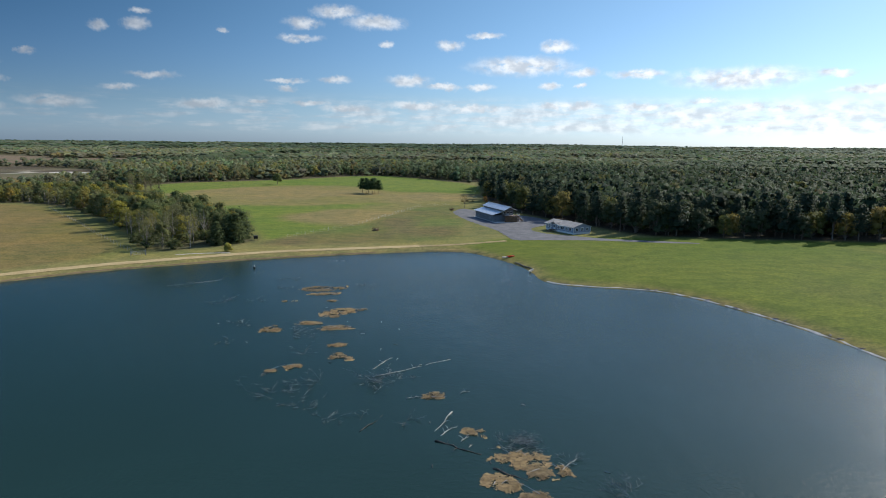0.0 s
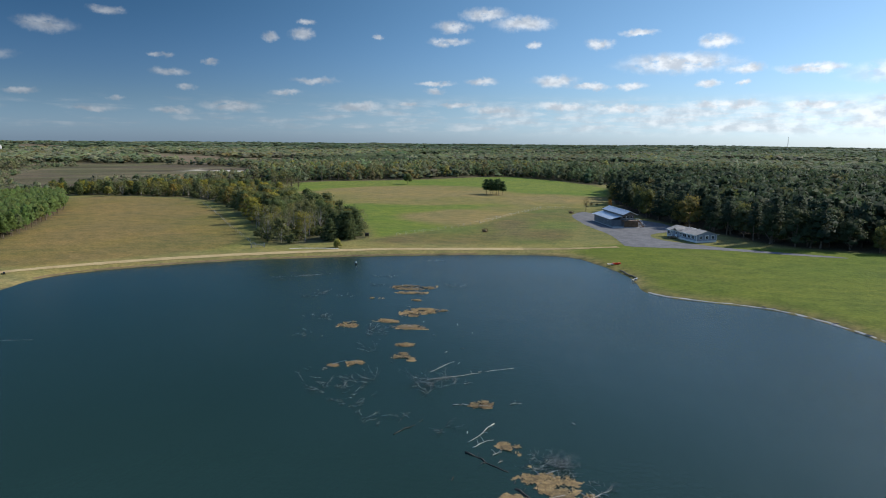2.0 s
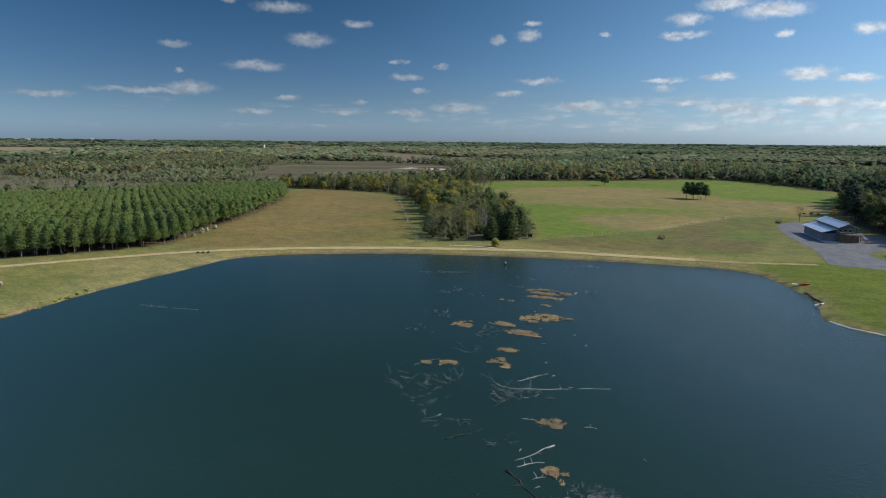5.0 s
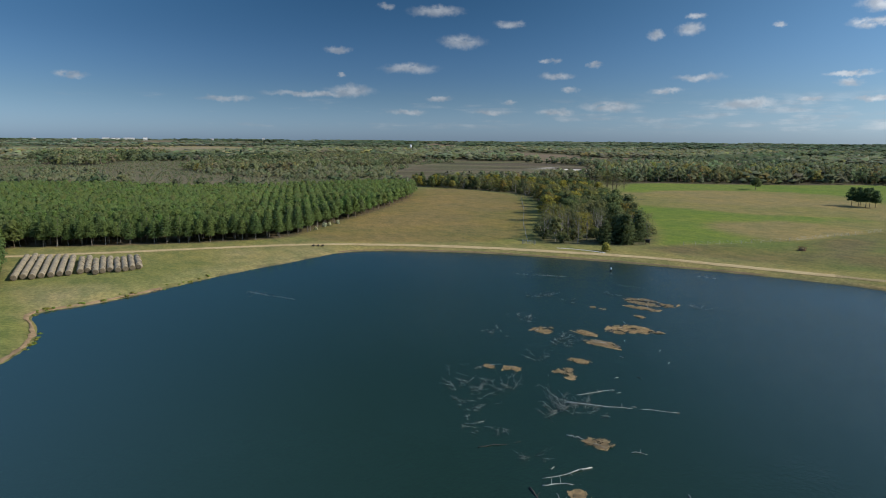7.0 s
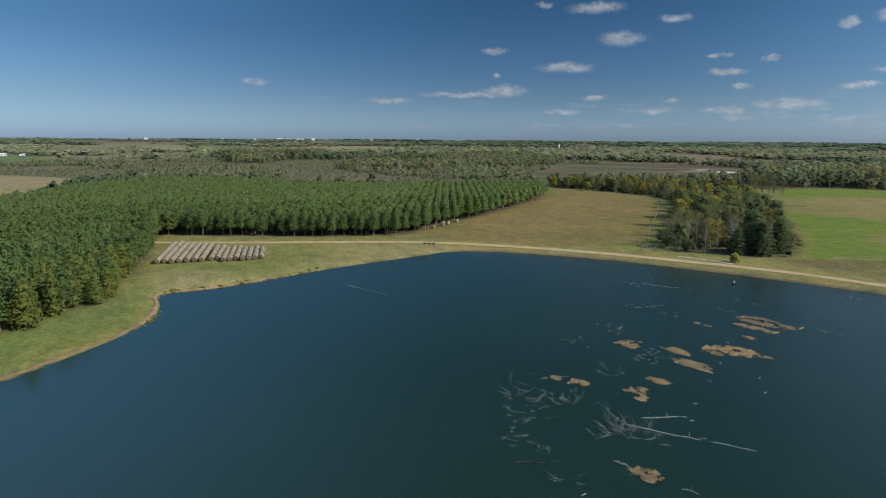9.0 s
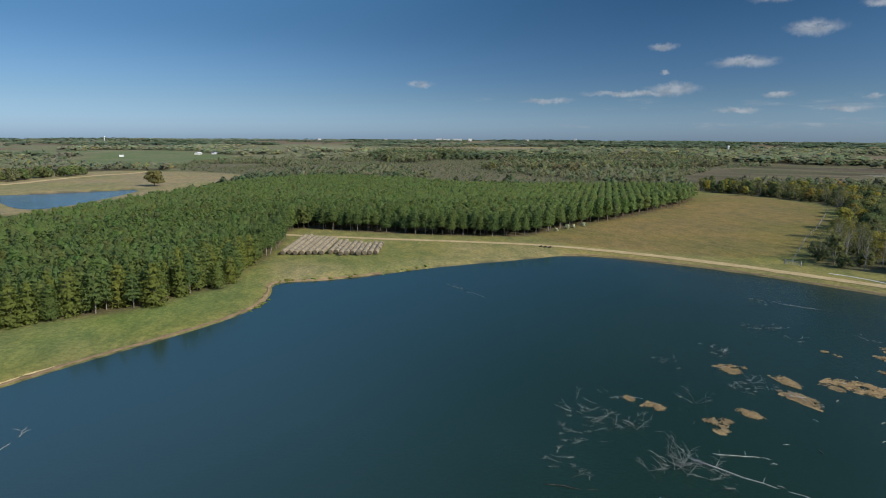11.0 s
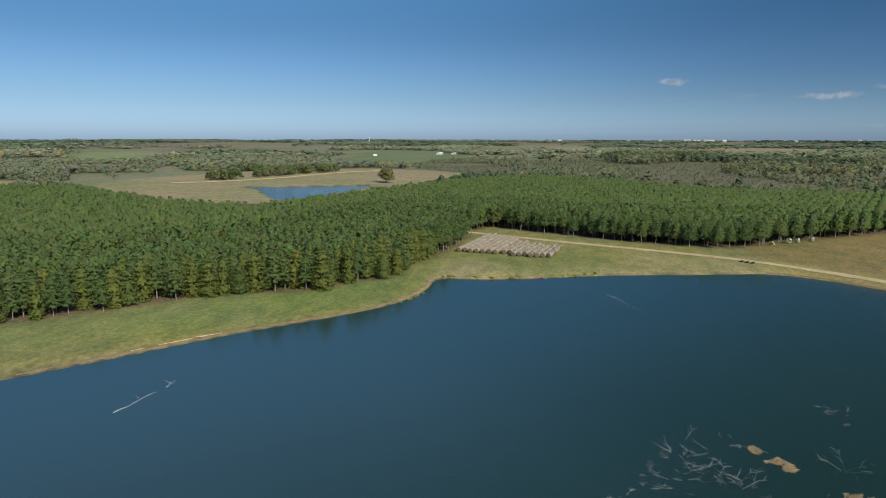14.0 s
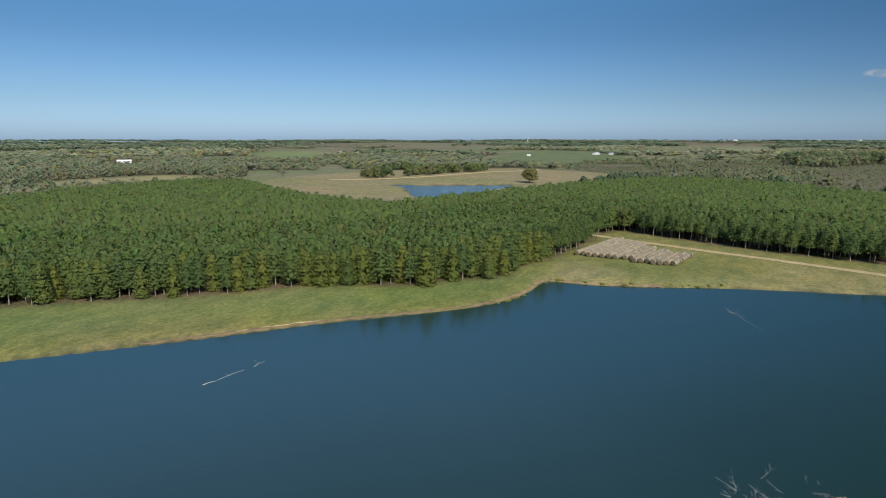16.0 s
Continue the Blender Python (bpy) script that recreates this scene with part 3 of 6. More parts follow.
def ribbon(name, line, width, lift, mat, label, ragged=0.25):
    """A strip laid on the land along a line, its edges uneven."""
    pts = []
    for a, b in zip(line[:-1], line[1:]):
        k = max(1, int(np.hypot(*(b - a)) / 1.5))
        pts += [a + (b - a) * i / k for i in range(k)]
    pts = np.array(pts + [line[-1]])
    t = np.gradient(pts, axis=0)
    t /= np.linalg.norm(t, axis=1)[:, None]
    side = np.stack((-t[:, 1], t[:, 0]), 1)
    cols = []
    for k in (-1, -0.5, 0, 0.5, 1):
        w = width / 2 * k * (1 + ragged * RNG.normal(size=len(pts)) * (abs(k) == 1))
        q = pts + side * w[:, None]
        cols.append(np.column_stack((q, ground_z(q[:, 0], q[:, 1]) + lift * (1 if abs(k) < 1 else 0.4))))
    v = np.stack(cols, 1).reshape(-1, 3)
    m = len(cols)
    f = [(i * m + j, i * m + j + 1, (i + 1) * m + j + 1, (i + 1) * m + j) for i in range(len(pts) - 1) for j in range(m - 1)]
    me = bpy.data.meshes.new(name)
    me.from_pydata(v.tolist(), [], f)
    me.shade_smooth()
    me.materials.append(mat)
    return tagged(new(name, me), label, name.replace("_", " "), kind="structure")


ribbon("road", ROAD, 3.1, 0.16, MAT["dirt"], "pale sandy farm track along the lake dam", 0.1)
ribbon("grassy_track", smooth_line([(-8.4, 200.8), (0, 203.2), (12, 208), (22, 213.6)]), 2.4, 0.14, mat_plain("grassy_dirt", (0.28, 0.212, 0.098), (0.38, 0.295, 0.145), 0.4, 0.95), "grassed-over end of the farm track by the drive", 0.2)


def build_drive():
    ring = []
    for a, b in zip(DRIVE, np.roll(DRIVE, -1, 0)):
        k = max(1, int(np.hypot(*(b - a)) / 1.2))
        ring += [a + (b - a) * i / k for i in range(k)]
    ring = np.array(ring) + RNG.normal(size=(len(ring), 2)) * 0.16
    z = float(ground_z(20, 262)) + 0.05
    pts = [Vector((x, y, z)) for x, y in ring]
    me = bpy.data.meshes.new("gravel_drive")
    tris = [t if (pts[t[1]] - pts[t[0]]).cross(pts[t[2]] - pts[t[0]]).z > 0 else (t[0], t[2], t[1]) for t in tessellate_polygon([pts])]
    me.from_pydata([tuple(p) for p in pts], [], tris)
    me.materials.append(MAT["gravel"])
    tagged(new("gravel_drive", me), "grey gravel drive and yard round the barn", "drive", kind="structure")


build_drive()


# ---- trees ----
def tube(path, radii, sides=6):
    """Vertices and quads of a tapering tube along a path."""
    path = np.array(path, float)
    t = np.gradient(path, axis=0)
    v, f = [], []
    for p, d, r in zip(path, t, radii):
        d = d / (np.linalg.norm(d) + 1e-9)
        u = np.cross(d, (0.31, 0.95, 0.1))
        u /= np.linalg.norm(u)
        w = np.cross(d, u)
        for k in range(sides):
            a = 2 * math.pi * k / sides
            v.append(p + r * (math.cos(a) * u + math.sin(a) * w))
    for i in range(len(path) - 1):
        for k in range(sides):
            a, b = i * sides + k, i * sides + (k + 1) % sides
            f.append((a, b, b + sides, a + sides))
    return np.array(v), f


def clumps(centres, outward, size, rng, flat=0.5):
    """One ragged tuft of leaves at each centre, facing roughly outward. Returns vertices, normals and faces."""
    n = len(centres)
    nrm = outward + flat * rng.normal(size=(n, 3))
    nrm /= np.linalg.norm(nrm, axis=1)[:, None]
    u = np.cross(nrm, rng.normal(size=(n, 3)))
    u /= np.linalg.norm(u, axis=1)[:, None]
    w = np.cross(nrm, u)
    s = size * rng.uniform(0.6, 1.35, (n, 1))
    corner = [(-1.1, -0.8), (1.1, -0.8), (0.0, 1.25)]
    v = np.empty((n, 3, 3))
    for k, (a, b) in enumerate(corner):
        v[:, k] = centres + s * (a * u * rng.uniform(0.35, 0.75, (n, 1)) + b * w * rng.uniform(0.35, 0.75, (n, 1))) + 0.16 * s * rng.normal(size=(n, 3))
    normals = np.repeat(outward * 0.85 + nrm * 0.35, 3, 0)
    return v.reshape(-1, 3), normals / np.linalg.norm(normals, axis=1)[:, None], np.arange(n * 3).reshape(-1, 3)


def lump(centre, radius, rng, rings=1, sides=5):
    """A small uneven knob that fills the inside of a crown: vertices, normals and triangles."""
    v, f = [np.array((0, 0, -0.8))], []
    for i in range(rings):
        e = math.pi * ((i + 1) / (rings + 1) - 0.5) + 0.15
        for k in range(sides):
            a = 2 * math.pi * (k + 0.5 * i) / sides
            v.append(np.array((math.cos(e) * math.cos(a), math.cos(e) * math.sin(a), math.sin(e))) * rng.uniform(0.72, 1.2))
    v.append(np.array((0, 0, rng.uniform(0.85, 1.15))))
    top = len(v) - 1
    for k in range(sides):
        q = (k + 1) % sides
        f.append((0, 1 + q, 1 + k))
        for i in range(rings - 1):
            b, c = 1 + i * sides, 1 + (i + 1) * sides
            f += [(b + k, b + q, c + k), (b + q, c + q, c + k)]
        b = 1 + (rings - 1) * sides
        f.append((b + k, b + q, top))
    v = np.array(v)
    n = v / np.linalg.norm(v, axis=1)[:, None]
    return v * radius + centre, n, np.array(f)


def crown_of(pieces):
    """Joins knobs and tufts into one crown."""
    V, N, F, S, k = [], [], [], [], 0
    for v, n, f, shade in pieces:
        V.append(v)
        N.append(n)
        F.append(f + k)
        S.append(shade)
        k += len(v)
    return np.vstack(V), np.vstack(N), np.vstack(F), np.concatenate(S)


def conifer(rng, leaves, bare=0.3, wide=0.2, blunt=0.6, sides=5, limbs=0, size=1.0, rings=4):
    """A pine of height 1: (trunk vertices, quads), (crown vertices, normals, faces, painted shade)."""
    lean = rng.normal(size=2) * 0.015
    hs = np.linspace(0, 0.96, rings)
    tv, tf = tube([(lean[0] * h * 3, lean[1] * h * 3, h) for h in hs], [0.016 * (1 - 0.9 * h) for h in hs], sides)
    extra_v, extra_f = [tv], list(tf)
    tiers = max(5, min(9, int(leaves ** 0.5)))
    h = bare + (1 - bare) * (np.floor(rng.uniform(0, 1, leaves) ** 1.25 * tiers) + rng.uniform(0, 0.5, leaves)) / tiers
    f = (h - bare) / (1 - bare)
    profile = wide * np.clip((1 - f) ** blunt * (0.62 + 0.38 * np.minimum(1, f * 5)), 0.02, 1)
    boughs = rng.integers(5, 8)
    a = 2 * math.pi * (rng.integers(0, boughs, leaves) + 0.37 * np.floor(f * tiers)) / boughs + 0.22 * rng.normal(size=leaves)
    rad = profile * (1 + 0.14 * rng.normal(size=leaves)) * rng.uniform(0.3, 1.1, leaves) ** 0.5
    c = np.stack((rad * np.cos(a), rad * np.sin(a), np.minimum(h, 1.0) - 0.04 * rad / wide), 1)
    out = np.stack((np.cos(a), np.sin(a), 0.9 + 0.8 * f), 1)
    out /= np.linalg.norm(out, axis=1)[:, None]
    cv, cn, cf = clumps(c, out, size * (0.62 if leaves < 100 else 0.85) * wide / (leaves / 22) ** 0.4, rng, 0.6)
    # crown shading painted in: tufts lighten towards the top
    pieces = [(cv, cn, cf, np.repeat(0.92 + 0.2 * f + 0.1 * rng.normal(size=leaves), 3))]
    levels = 3 if leaves > 50 else 2
    for i in range(levels):
        m = (i + 0.35) / levels
        w = wide * (1 - m) ** blunt * (0.88 if leaves < 100 else 0.62)
        kv, kn, kf = lump(np.array((0, 0, bare + (1 - bare) * m)), np.array((w, w, (1 - bare) * 0.62 / levels)), rng, 1, 6)
        # knobs painted a little darker than the tufts, most of all low down
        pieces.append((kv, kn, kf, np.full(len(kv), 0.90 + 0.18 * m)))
    for i in range(limbs):
        hh = bare + (1 - bare) * (i + 0.5) / limbs * 0.8
        aa, ll = rng.uniform(0, 6.28), wide * 0.9 * (1 - 0.6 * (hh - bare) / (1 - bare))
        lv, lf = tube([(0, 0, hh), (ll * 0.5 * math.cos(aa), ll * 0.5 * math.sin(aa), hh + 0.01), (ll * math.cos(aa), ll * math.sin(aa), hh - 0.005)], [0.004, 0.003, 0.001], 3)
        base = sum(len(q) for q in extra_v)
        extra_v.append(lv)
        extra_f += [tuple(q + base for q in face) for face in lf]
    return (np.vstack(extra_v), extra_f), crown_of(pieces)


def broadleaf(rng, leaves, bare=0.18, wide=0.36, sides=5, limbs=5, sparse=0.0, size=1.0, lobes=0, stem=1.0):
    """A broad-leaved tree of height 1: lobed crown of leaf tufts on forking limbs."""
    tv, tf = tube([(0, 0, 0), (0.01, 0, bare), (0.02, 0.01, 0.55), (0.0, 0.02, 0.85)], [0.024 * stem, 0.018 * stem, 0.010 * stem, 0.003], sides)
    vs, fs, pieces = [tv], list(tf), []
    lobes = lobes or max(4, min(14, leaves // 9))
    lc, lr = [], []
    for i in range(lobes):
        a = 2.4 * i + rng.uniform(-0.4, 0.4)
        h = bare + 0.14 + (0.80 - bare) * ((i + 0.5) / lobes)
        top = (h - bare) / (1 - bare)
        out = wide * (0.72 - 0.5 * top ** 1.6) * rng.uniform(0.7, 1.15)
        lc.append((out * math.cos(a), out * math.sin(a), min(h, 0.86)))
        lr.append(wide * rng.uniform(0.40, 0.58) * (1.0 - 0.25 * top) * (1.45 if lobes < 5 else 1.0))
        if i < limbs:
            lv, lf = tube([(0.015, 0, bare + 0.2 * top), (out * 0.5 * math.cos(a), out * 0.5 * math.sin(a), (bare + h) / 2 + 0.05), (out * math.cos(a), out * math.sin(a), h)], [0.011 * stem, 0.007 * stem, 0.002], 4)
            base = sum(len(q) for q in vs)
            vs.append(lv)
            fs += [tuple(q + base for q in face) for face in lf]
        if rng.uniform() > sparse:
            kv, kn, kf = lump(np.array(lc[-1]), lr[-1] * (0.8 if leaves < 200 else 0.58), rng, 2 if lobes > 5 else 1, 5)
            up = kn + 0.5 * (kv - np.array((0, 0, 0.45)))
            # inner knobs painted darker than the leaves, for the shade inside a crown
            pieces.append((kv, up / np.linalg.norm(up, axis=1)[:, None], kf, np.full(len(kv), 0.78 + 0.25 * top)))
    lc, lr = np.array(lc), np.array(lr)
    pick = rng.integers(0, lobes, leaves)
    d = rng.normal(size=(leaves, 3))
    d[:, 2] = np.abs(d[:, 2]) * 0.9 - 0.25
    d /= np.linalg.norm(d, axis=1)[:, None]
    c = lc[pick] + d * (lr[pick] * rng.uniform(0.7, 1.12, leaves))[:, None]
    out = d + 0.6 * (c - np.array((0, 0, 0.5)))
    out /= np.linalg.norm(out, axis=1)[:, None]
    cv, cn, cf = clumps(c, out, size * (1 - 0.3 * sparse) * (0.62 if leaves < 100 else 0.95) * wide / (leaves / 16) ** 0.42, rng, 0.55)
    # leaf tufts painted lighter the higher they sit
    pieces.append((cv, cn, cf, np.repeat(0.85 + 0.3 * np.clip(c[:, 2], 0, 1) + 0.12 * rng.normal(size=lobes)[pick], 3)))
    return (np.vstack(vs), fs), crown_of(pieces)


def soften(template, k):
    """Turns a crown's normals towards the sky, as the dense upper twigs of a canopy face it."""
    wood, (cv, cn, cf, shade) = template
    cn = cn + np.array((0, 0, k))
    return wood, (cv, cn / np.linalg.norm(cn, axis=1)[:, None], cf, shade)


def leaf_mesh(name, v, nrm, tufts, tint, mat, extra=None):
    """A mesh of leaf tufts with soft crown normals and a colour for each vertex; extra: (vertices, quads, material) of its wood."""
    me = bpy.data.meshes.new(name)
    nv, groups = len(v), [tufts]
    if extra is not None:
        ev, ef, em = extra
        v = np.vstack((v, ev))
        groups.append(ef + nv)
        tint = np.vstack((tint, np.ones((len(ev), 3))))
    sizes = np.concatenate([np.full(len(g), g.shape[1]) for g in groups])
    loops = np.concatenate([g.ravel() for g in groups]).astype(np.int32)
    me.vertices.add(len(v))
    me.vertices.foreach_set("co", np.ascontiguousarray(v, dtype=np.float32).ravel())
    me.loops.add(len(loops))
    me.loops.foreach_set("vertex_index", loops)
    me.polygons.add(len(sizes))
    me.polygons.foreach_set("loop_start", np.concatenate(((0,), np.cumsum(sizes)[:-1])).astype(np.int32))
    me.materials.append(mat)
    if extra is not None:
        me.materials.append(em)
        me.polygons.foreach_set("material_index", (np.arange(len(sizes)) >= len(tufts)).astype(np.int32))
    me.update(calc_edges=True)
    me.shade_smooth()
    at = me.attributes.new("tint", "FLOAT_COLOR", "POINT")
    at.data.foreach_set("color", np.column_stack((tint, np.ones(len(tint)))).astype(np.float32).ravel())
    if extra is not None:
        # the wood keeps its own outward normals
        wood = np.empty(len(v) * 3, np.float32)
        me.vertices.foreach_get("normal", wood)
        nrm = np.vstack((nrm, wood.reshape(-1, 3)[nv:]))
    me.normals_split_custom_set_from_vertices(nrm.tolist())
    return me


def scatter(name, kinds, xyz, height, color, mat, bark, label, category, seed=1, stretch=None):
    """A whole wood as one object: templates set down at the given places. color: one tint for each tree."""
    rng = np.random.default_rng(seed)
    V, N, Q, T, EV, EF, nv, ne = [], [], [], [], [], [], 0, 0
    which = rng.integers(0, len(kinds), len(xyz))
    spin = rng.uniform(0, 2 * math.pi, len(xyz))
    girth = rng.uniform(0.85, 1.2, len(xyz)) if stretch is None else stretch
    for k, ((tv, tf), (cv, cn, cf, shade)) in enumerate(kinds):
        sel = np.where(which == k)[0]
        if not len(sel):
            continue
        c, s = np.cos(spin[sel]), np.sin(spin[sel])
        h, g = height[sel], girth[sel] * height[sel]

        def turn(v, sx, sz):
            x = (v[None, :, 0] * c[:, None] - v[None, :, 1] * s[:, None]) * sx[:, None]
            y = (v[None, :, 0] * s[:, None] + v[None, :, 1] * c[:, None]) * sx[:, None]
            return np.stack((x, y, v[None, :, 2] * sz[:, None] + 0 * x), 2)
        one = np.ones(len(sel))
        V.append((turn(cv, g, h) + xyz[sel][:, None]).reshape(-1, 3))
        N.append(turn(cn, one, one).reshape(-1, 3))
        # each tree's colour times the shade painted into its crown
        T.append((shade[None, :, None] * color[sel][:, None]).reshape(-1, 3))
        Q.append((cf[None] + (np.arange(len(sel)) * len(cv))[:, None, None]).reshape(-1, 3) + nv)
        nv += len(sel) * len(cv)
        if bark is not None:
            EV.append((turn(tv, g, h) + xyz[sel][:, None]).reshape(-1, 3))
            EF.append((np.array(tf)[None] + (np.arange(len(sel)) * len(tv))[:, None, None]).reshape(-1, 4) + ne)
            ne += len(sel) * len(tv)
    extra = (np.vstack(EV), np.vstack(EF), bark) if bark is not None else None
    me = leaf_mesh(name, np.vstack(V), np.vstack(N), np.vstack(Q), np.vstack(T), mat, extra)
    return tagged(new(name, me), label, category, kind="stuff")


def tree_parts(name, template, leaf_mat, bark_mat, tint, suffix=""):
    """Trunk, limbs and crown of one template, of height 1, as (part name, mesh)."""
    (tv, tf), (cv, cn, cf, shade) = template
    tf = [tuple(int(q) for q in f) for f in tf]
    # the stem comes first, up to the first face that begins anew
    top, split = max(tf[0]), len(tf)
    for i, f in enumerate(tf):
        if min(f) > top:
            split = i
            break
        top = max(top, max(f))
    made = []
    for part_name, faces, first in (("trunk", tf[:split], 0), ("branchwork", tf[split:], top + 1)):
        if not faces:
            continue
        me = bpy.data.meshes.new(part_name)
        last = max(max(f) for f in faces) + 1
        me.from_pydata(tv[first:last].tolist(), [], [tuple(q - first for q in f) for f in faces])
        me.shade_smooth()
        me.materials.append(bark_mat)
        made.append((part_name, me))
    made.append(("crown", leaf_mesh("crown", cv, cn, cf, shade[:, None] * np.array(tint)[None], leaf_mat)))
    return made


def plant(name, meshes, x, y, h, girth, label, category, group="", z=None):
    """One tree as a thing of its own: trunk and crown under an empty at its foot."""
    z = float(ground_z(x, y)) - 0.05 if z is None else z
    root = tagged(new(name), label, category, group)
    root.matrix_world = pose(x, y, z, 0, 0, float(RNG.uniform(0, 360)))
    for part_name, me in meshes:
        ob = new(part_name, me)
        if part_name == "branchwork":
            tagged(ob, kind="stuff")
        ob.parent = root
        ob.scale = (h * girth, h * girth, h)
    return root


def grid_in(ring, along, across, yaw, rng, jitter=0.25):
    """Planting rows inside an outline; rows run towards yaw."""
    d = np.array((-math.sin(radians(yaw)), math.cos(radians(yaw))))
    s = np.array((d[1], -d[0]))
    lo, hi = ring.min(0), ring.max(0)
    c, half = (lo + hi) / 2, np.hypot(*(hi - lo)) / 2
    i, j = np.meshgrid(np.arange(-half, half, along), np.arange(-half, half, across))
    p = c + i.ravel()[:, None] * d + j.ravel()[:, None] * s
    p = p + rng.normal(size=p.shape) * jitter
    return p[edge_distance(p[:, 0], p[:, 1], ring) < 0]


def random_in(ring, spacing, rng, margin=0.0):
    """Loose, natural spacing inside an outline."""
    lo, hi = ring.min(0), ring.max(0)
    nx, ny = np.maximum(1, ((hi - lo) / spacing).astype(int))
    i, j = np.meshgrid(np.arange(nx), np.arange(ny))
    p = lo + (np.stack((i.ravel(), j.ravel()), 1) + rng.uniform(0, 1, (nx * ny, 2))) * spacing
    return p[edge_distance(p[:, 0], p[:, 1], ring) < -margin]


def tints(n, rng, palette, weights, spread=0.09):
    """A tint for each tree out of a palette."""
    p = np.array(palette)[rng.choice(len(palette), n, p=np.array(weights) / sum(weights))]
    return np.clip(p * (1 + spread * rng.normal(size=(n, 1))) * (1 + 0.05 * rng.normal(size=(n, 3))), 0.1, 6)


def build_plantation():
    rng = np.random.default_rng(11)
    p = grid_in(PINES, 2.7, 3.5, 60, rng, 0.38)
    p = p[line_distance(p[:, 0], p[:, 1], ROAD) > 4.0]
    gap = waves(p[:, 0], p[:, 1], 9, 17) > 0.62
    p = p[~gap & (rng.uniform(size=len(p)) > 0.03)]
    z = ground_z(p[:, 0], p[:, 1])
    # those that stand at the edges the lake looks on are trees of their own
    d = line_distance(p[:, 0], p[:, 1], smooth_line([(-26, -72), (-52, -35), (-82, -1), (-90, 23), (-130, 41), (-175, 49)])) + 0.2 * np.abs(rng.normal(size=len(p)))
    e = line_distance(p[:, 0], p[:, 1], smooth_line([(-188, 60), (-170, 95), (-156, 130), (-172, 158)])) * 1.4
    order = np.argsort(np.minimum(d, e))
    near, rest = order[:290], order[290:]
    kinds = [soften(conifer(np.random.default_rng(100 + k), 1050, bare=(0.34, 0.40, 0.30, 0.12, 0.30, 0.05)[k], wide=0.27, blunt=0.56, limbs=9, size=0.72), 1.2) for k in range(6)]
    meshes = [tree_parts("pine_tree", t, MAT["pine"], MAT["pine_bark"], c) for t, c in zip(kinds, [(1, 1, 1), (1.06, 1.04, 1), (0.93, 0.97, 1), (1.15, 1.07, 0.95), (0.97, 0.98, 1.0), (1.38, 1.14, 0.86)])]
    for i in near:
        k = int(rng.integers(0, 3)) + (3 if p[i, 0] > -135 else 0)
        plant("pine_tree", meshes[k], p[i, 0], p[i, 1], float(rng.uniform(6.6, 9.4)), float(rng.uniform(0.9, 1.2)),
              "young green planted pine at the plantation edge", "tree", "plantation pines", float(z[i]) - 0.05)
    low = [soften(conifer(np.random.default_rng(140 + k), 50, bare=0.36, wide=0.27, blunt=0.5, sides=3, rings=2, size=0.8), 1.6) for k in range(6)]
    fine = [soften(conifer(np.random.default_rng(160 + k), 200, bare=0.30, wide=0.27, blunt=0.52, sides=3, rings=3, size=0.74), 1.5) for k in range(6)]
    for sel, kinds, seed in ((rest[:1900], fine, 5), (rest[1900:], low, 6)):
        scatter("pine_plantation", kinds, np.column_stack((p[sel], z[sel])), rng.uniform(7.4, 9.0, len(sel)),
                tints(len(sel), rng, [(1, 1, 1), (1.06, 1.05, 0.97), (0.95, 0.99, 1.0)], [3, 1, 2], 0.04), MAT["pine"], MAT["bark"],
                "dense rows of young green planted pines", "pine plantation", seed)


build_plantation()



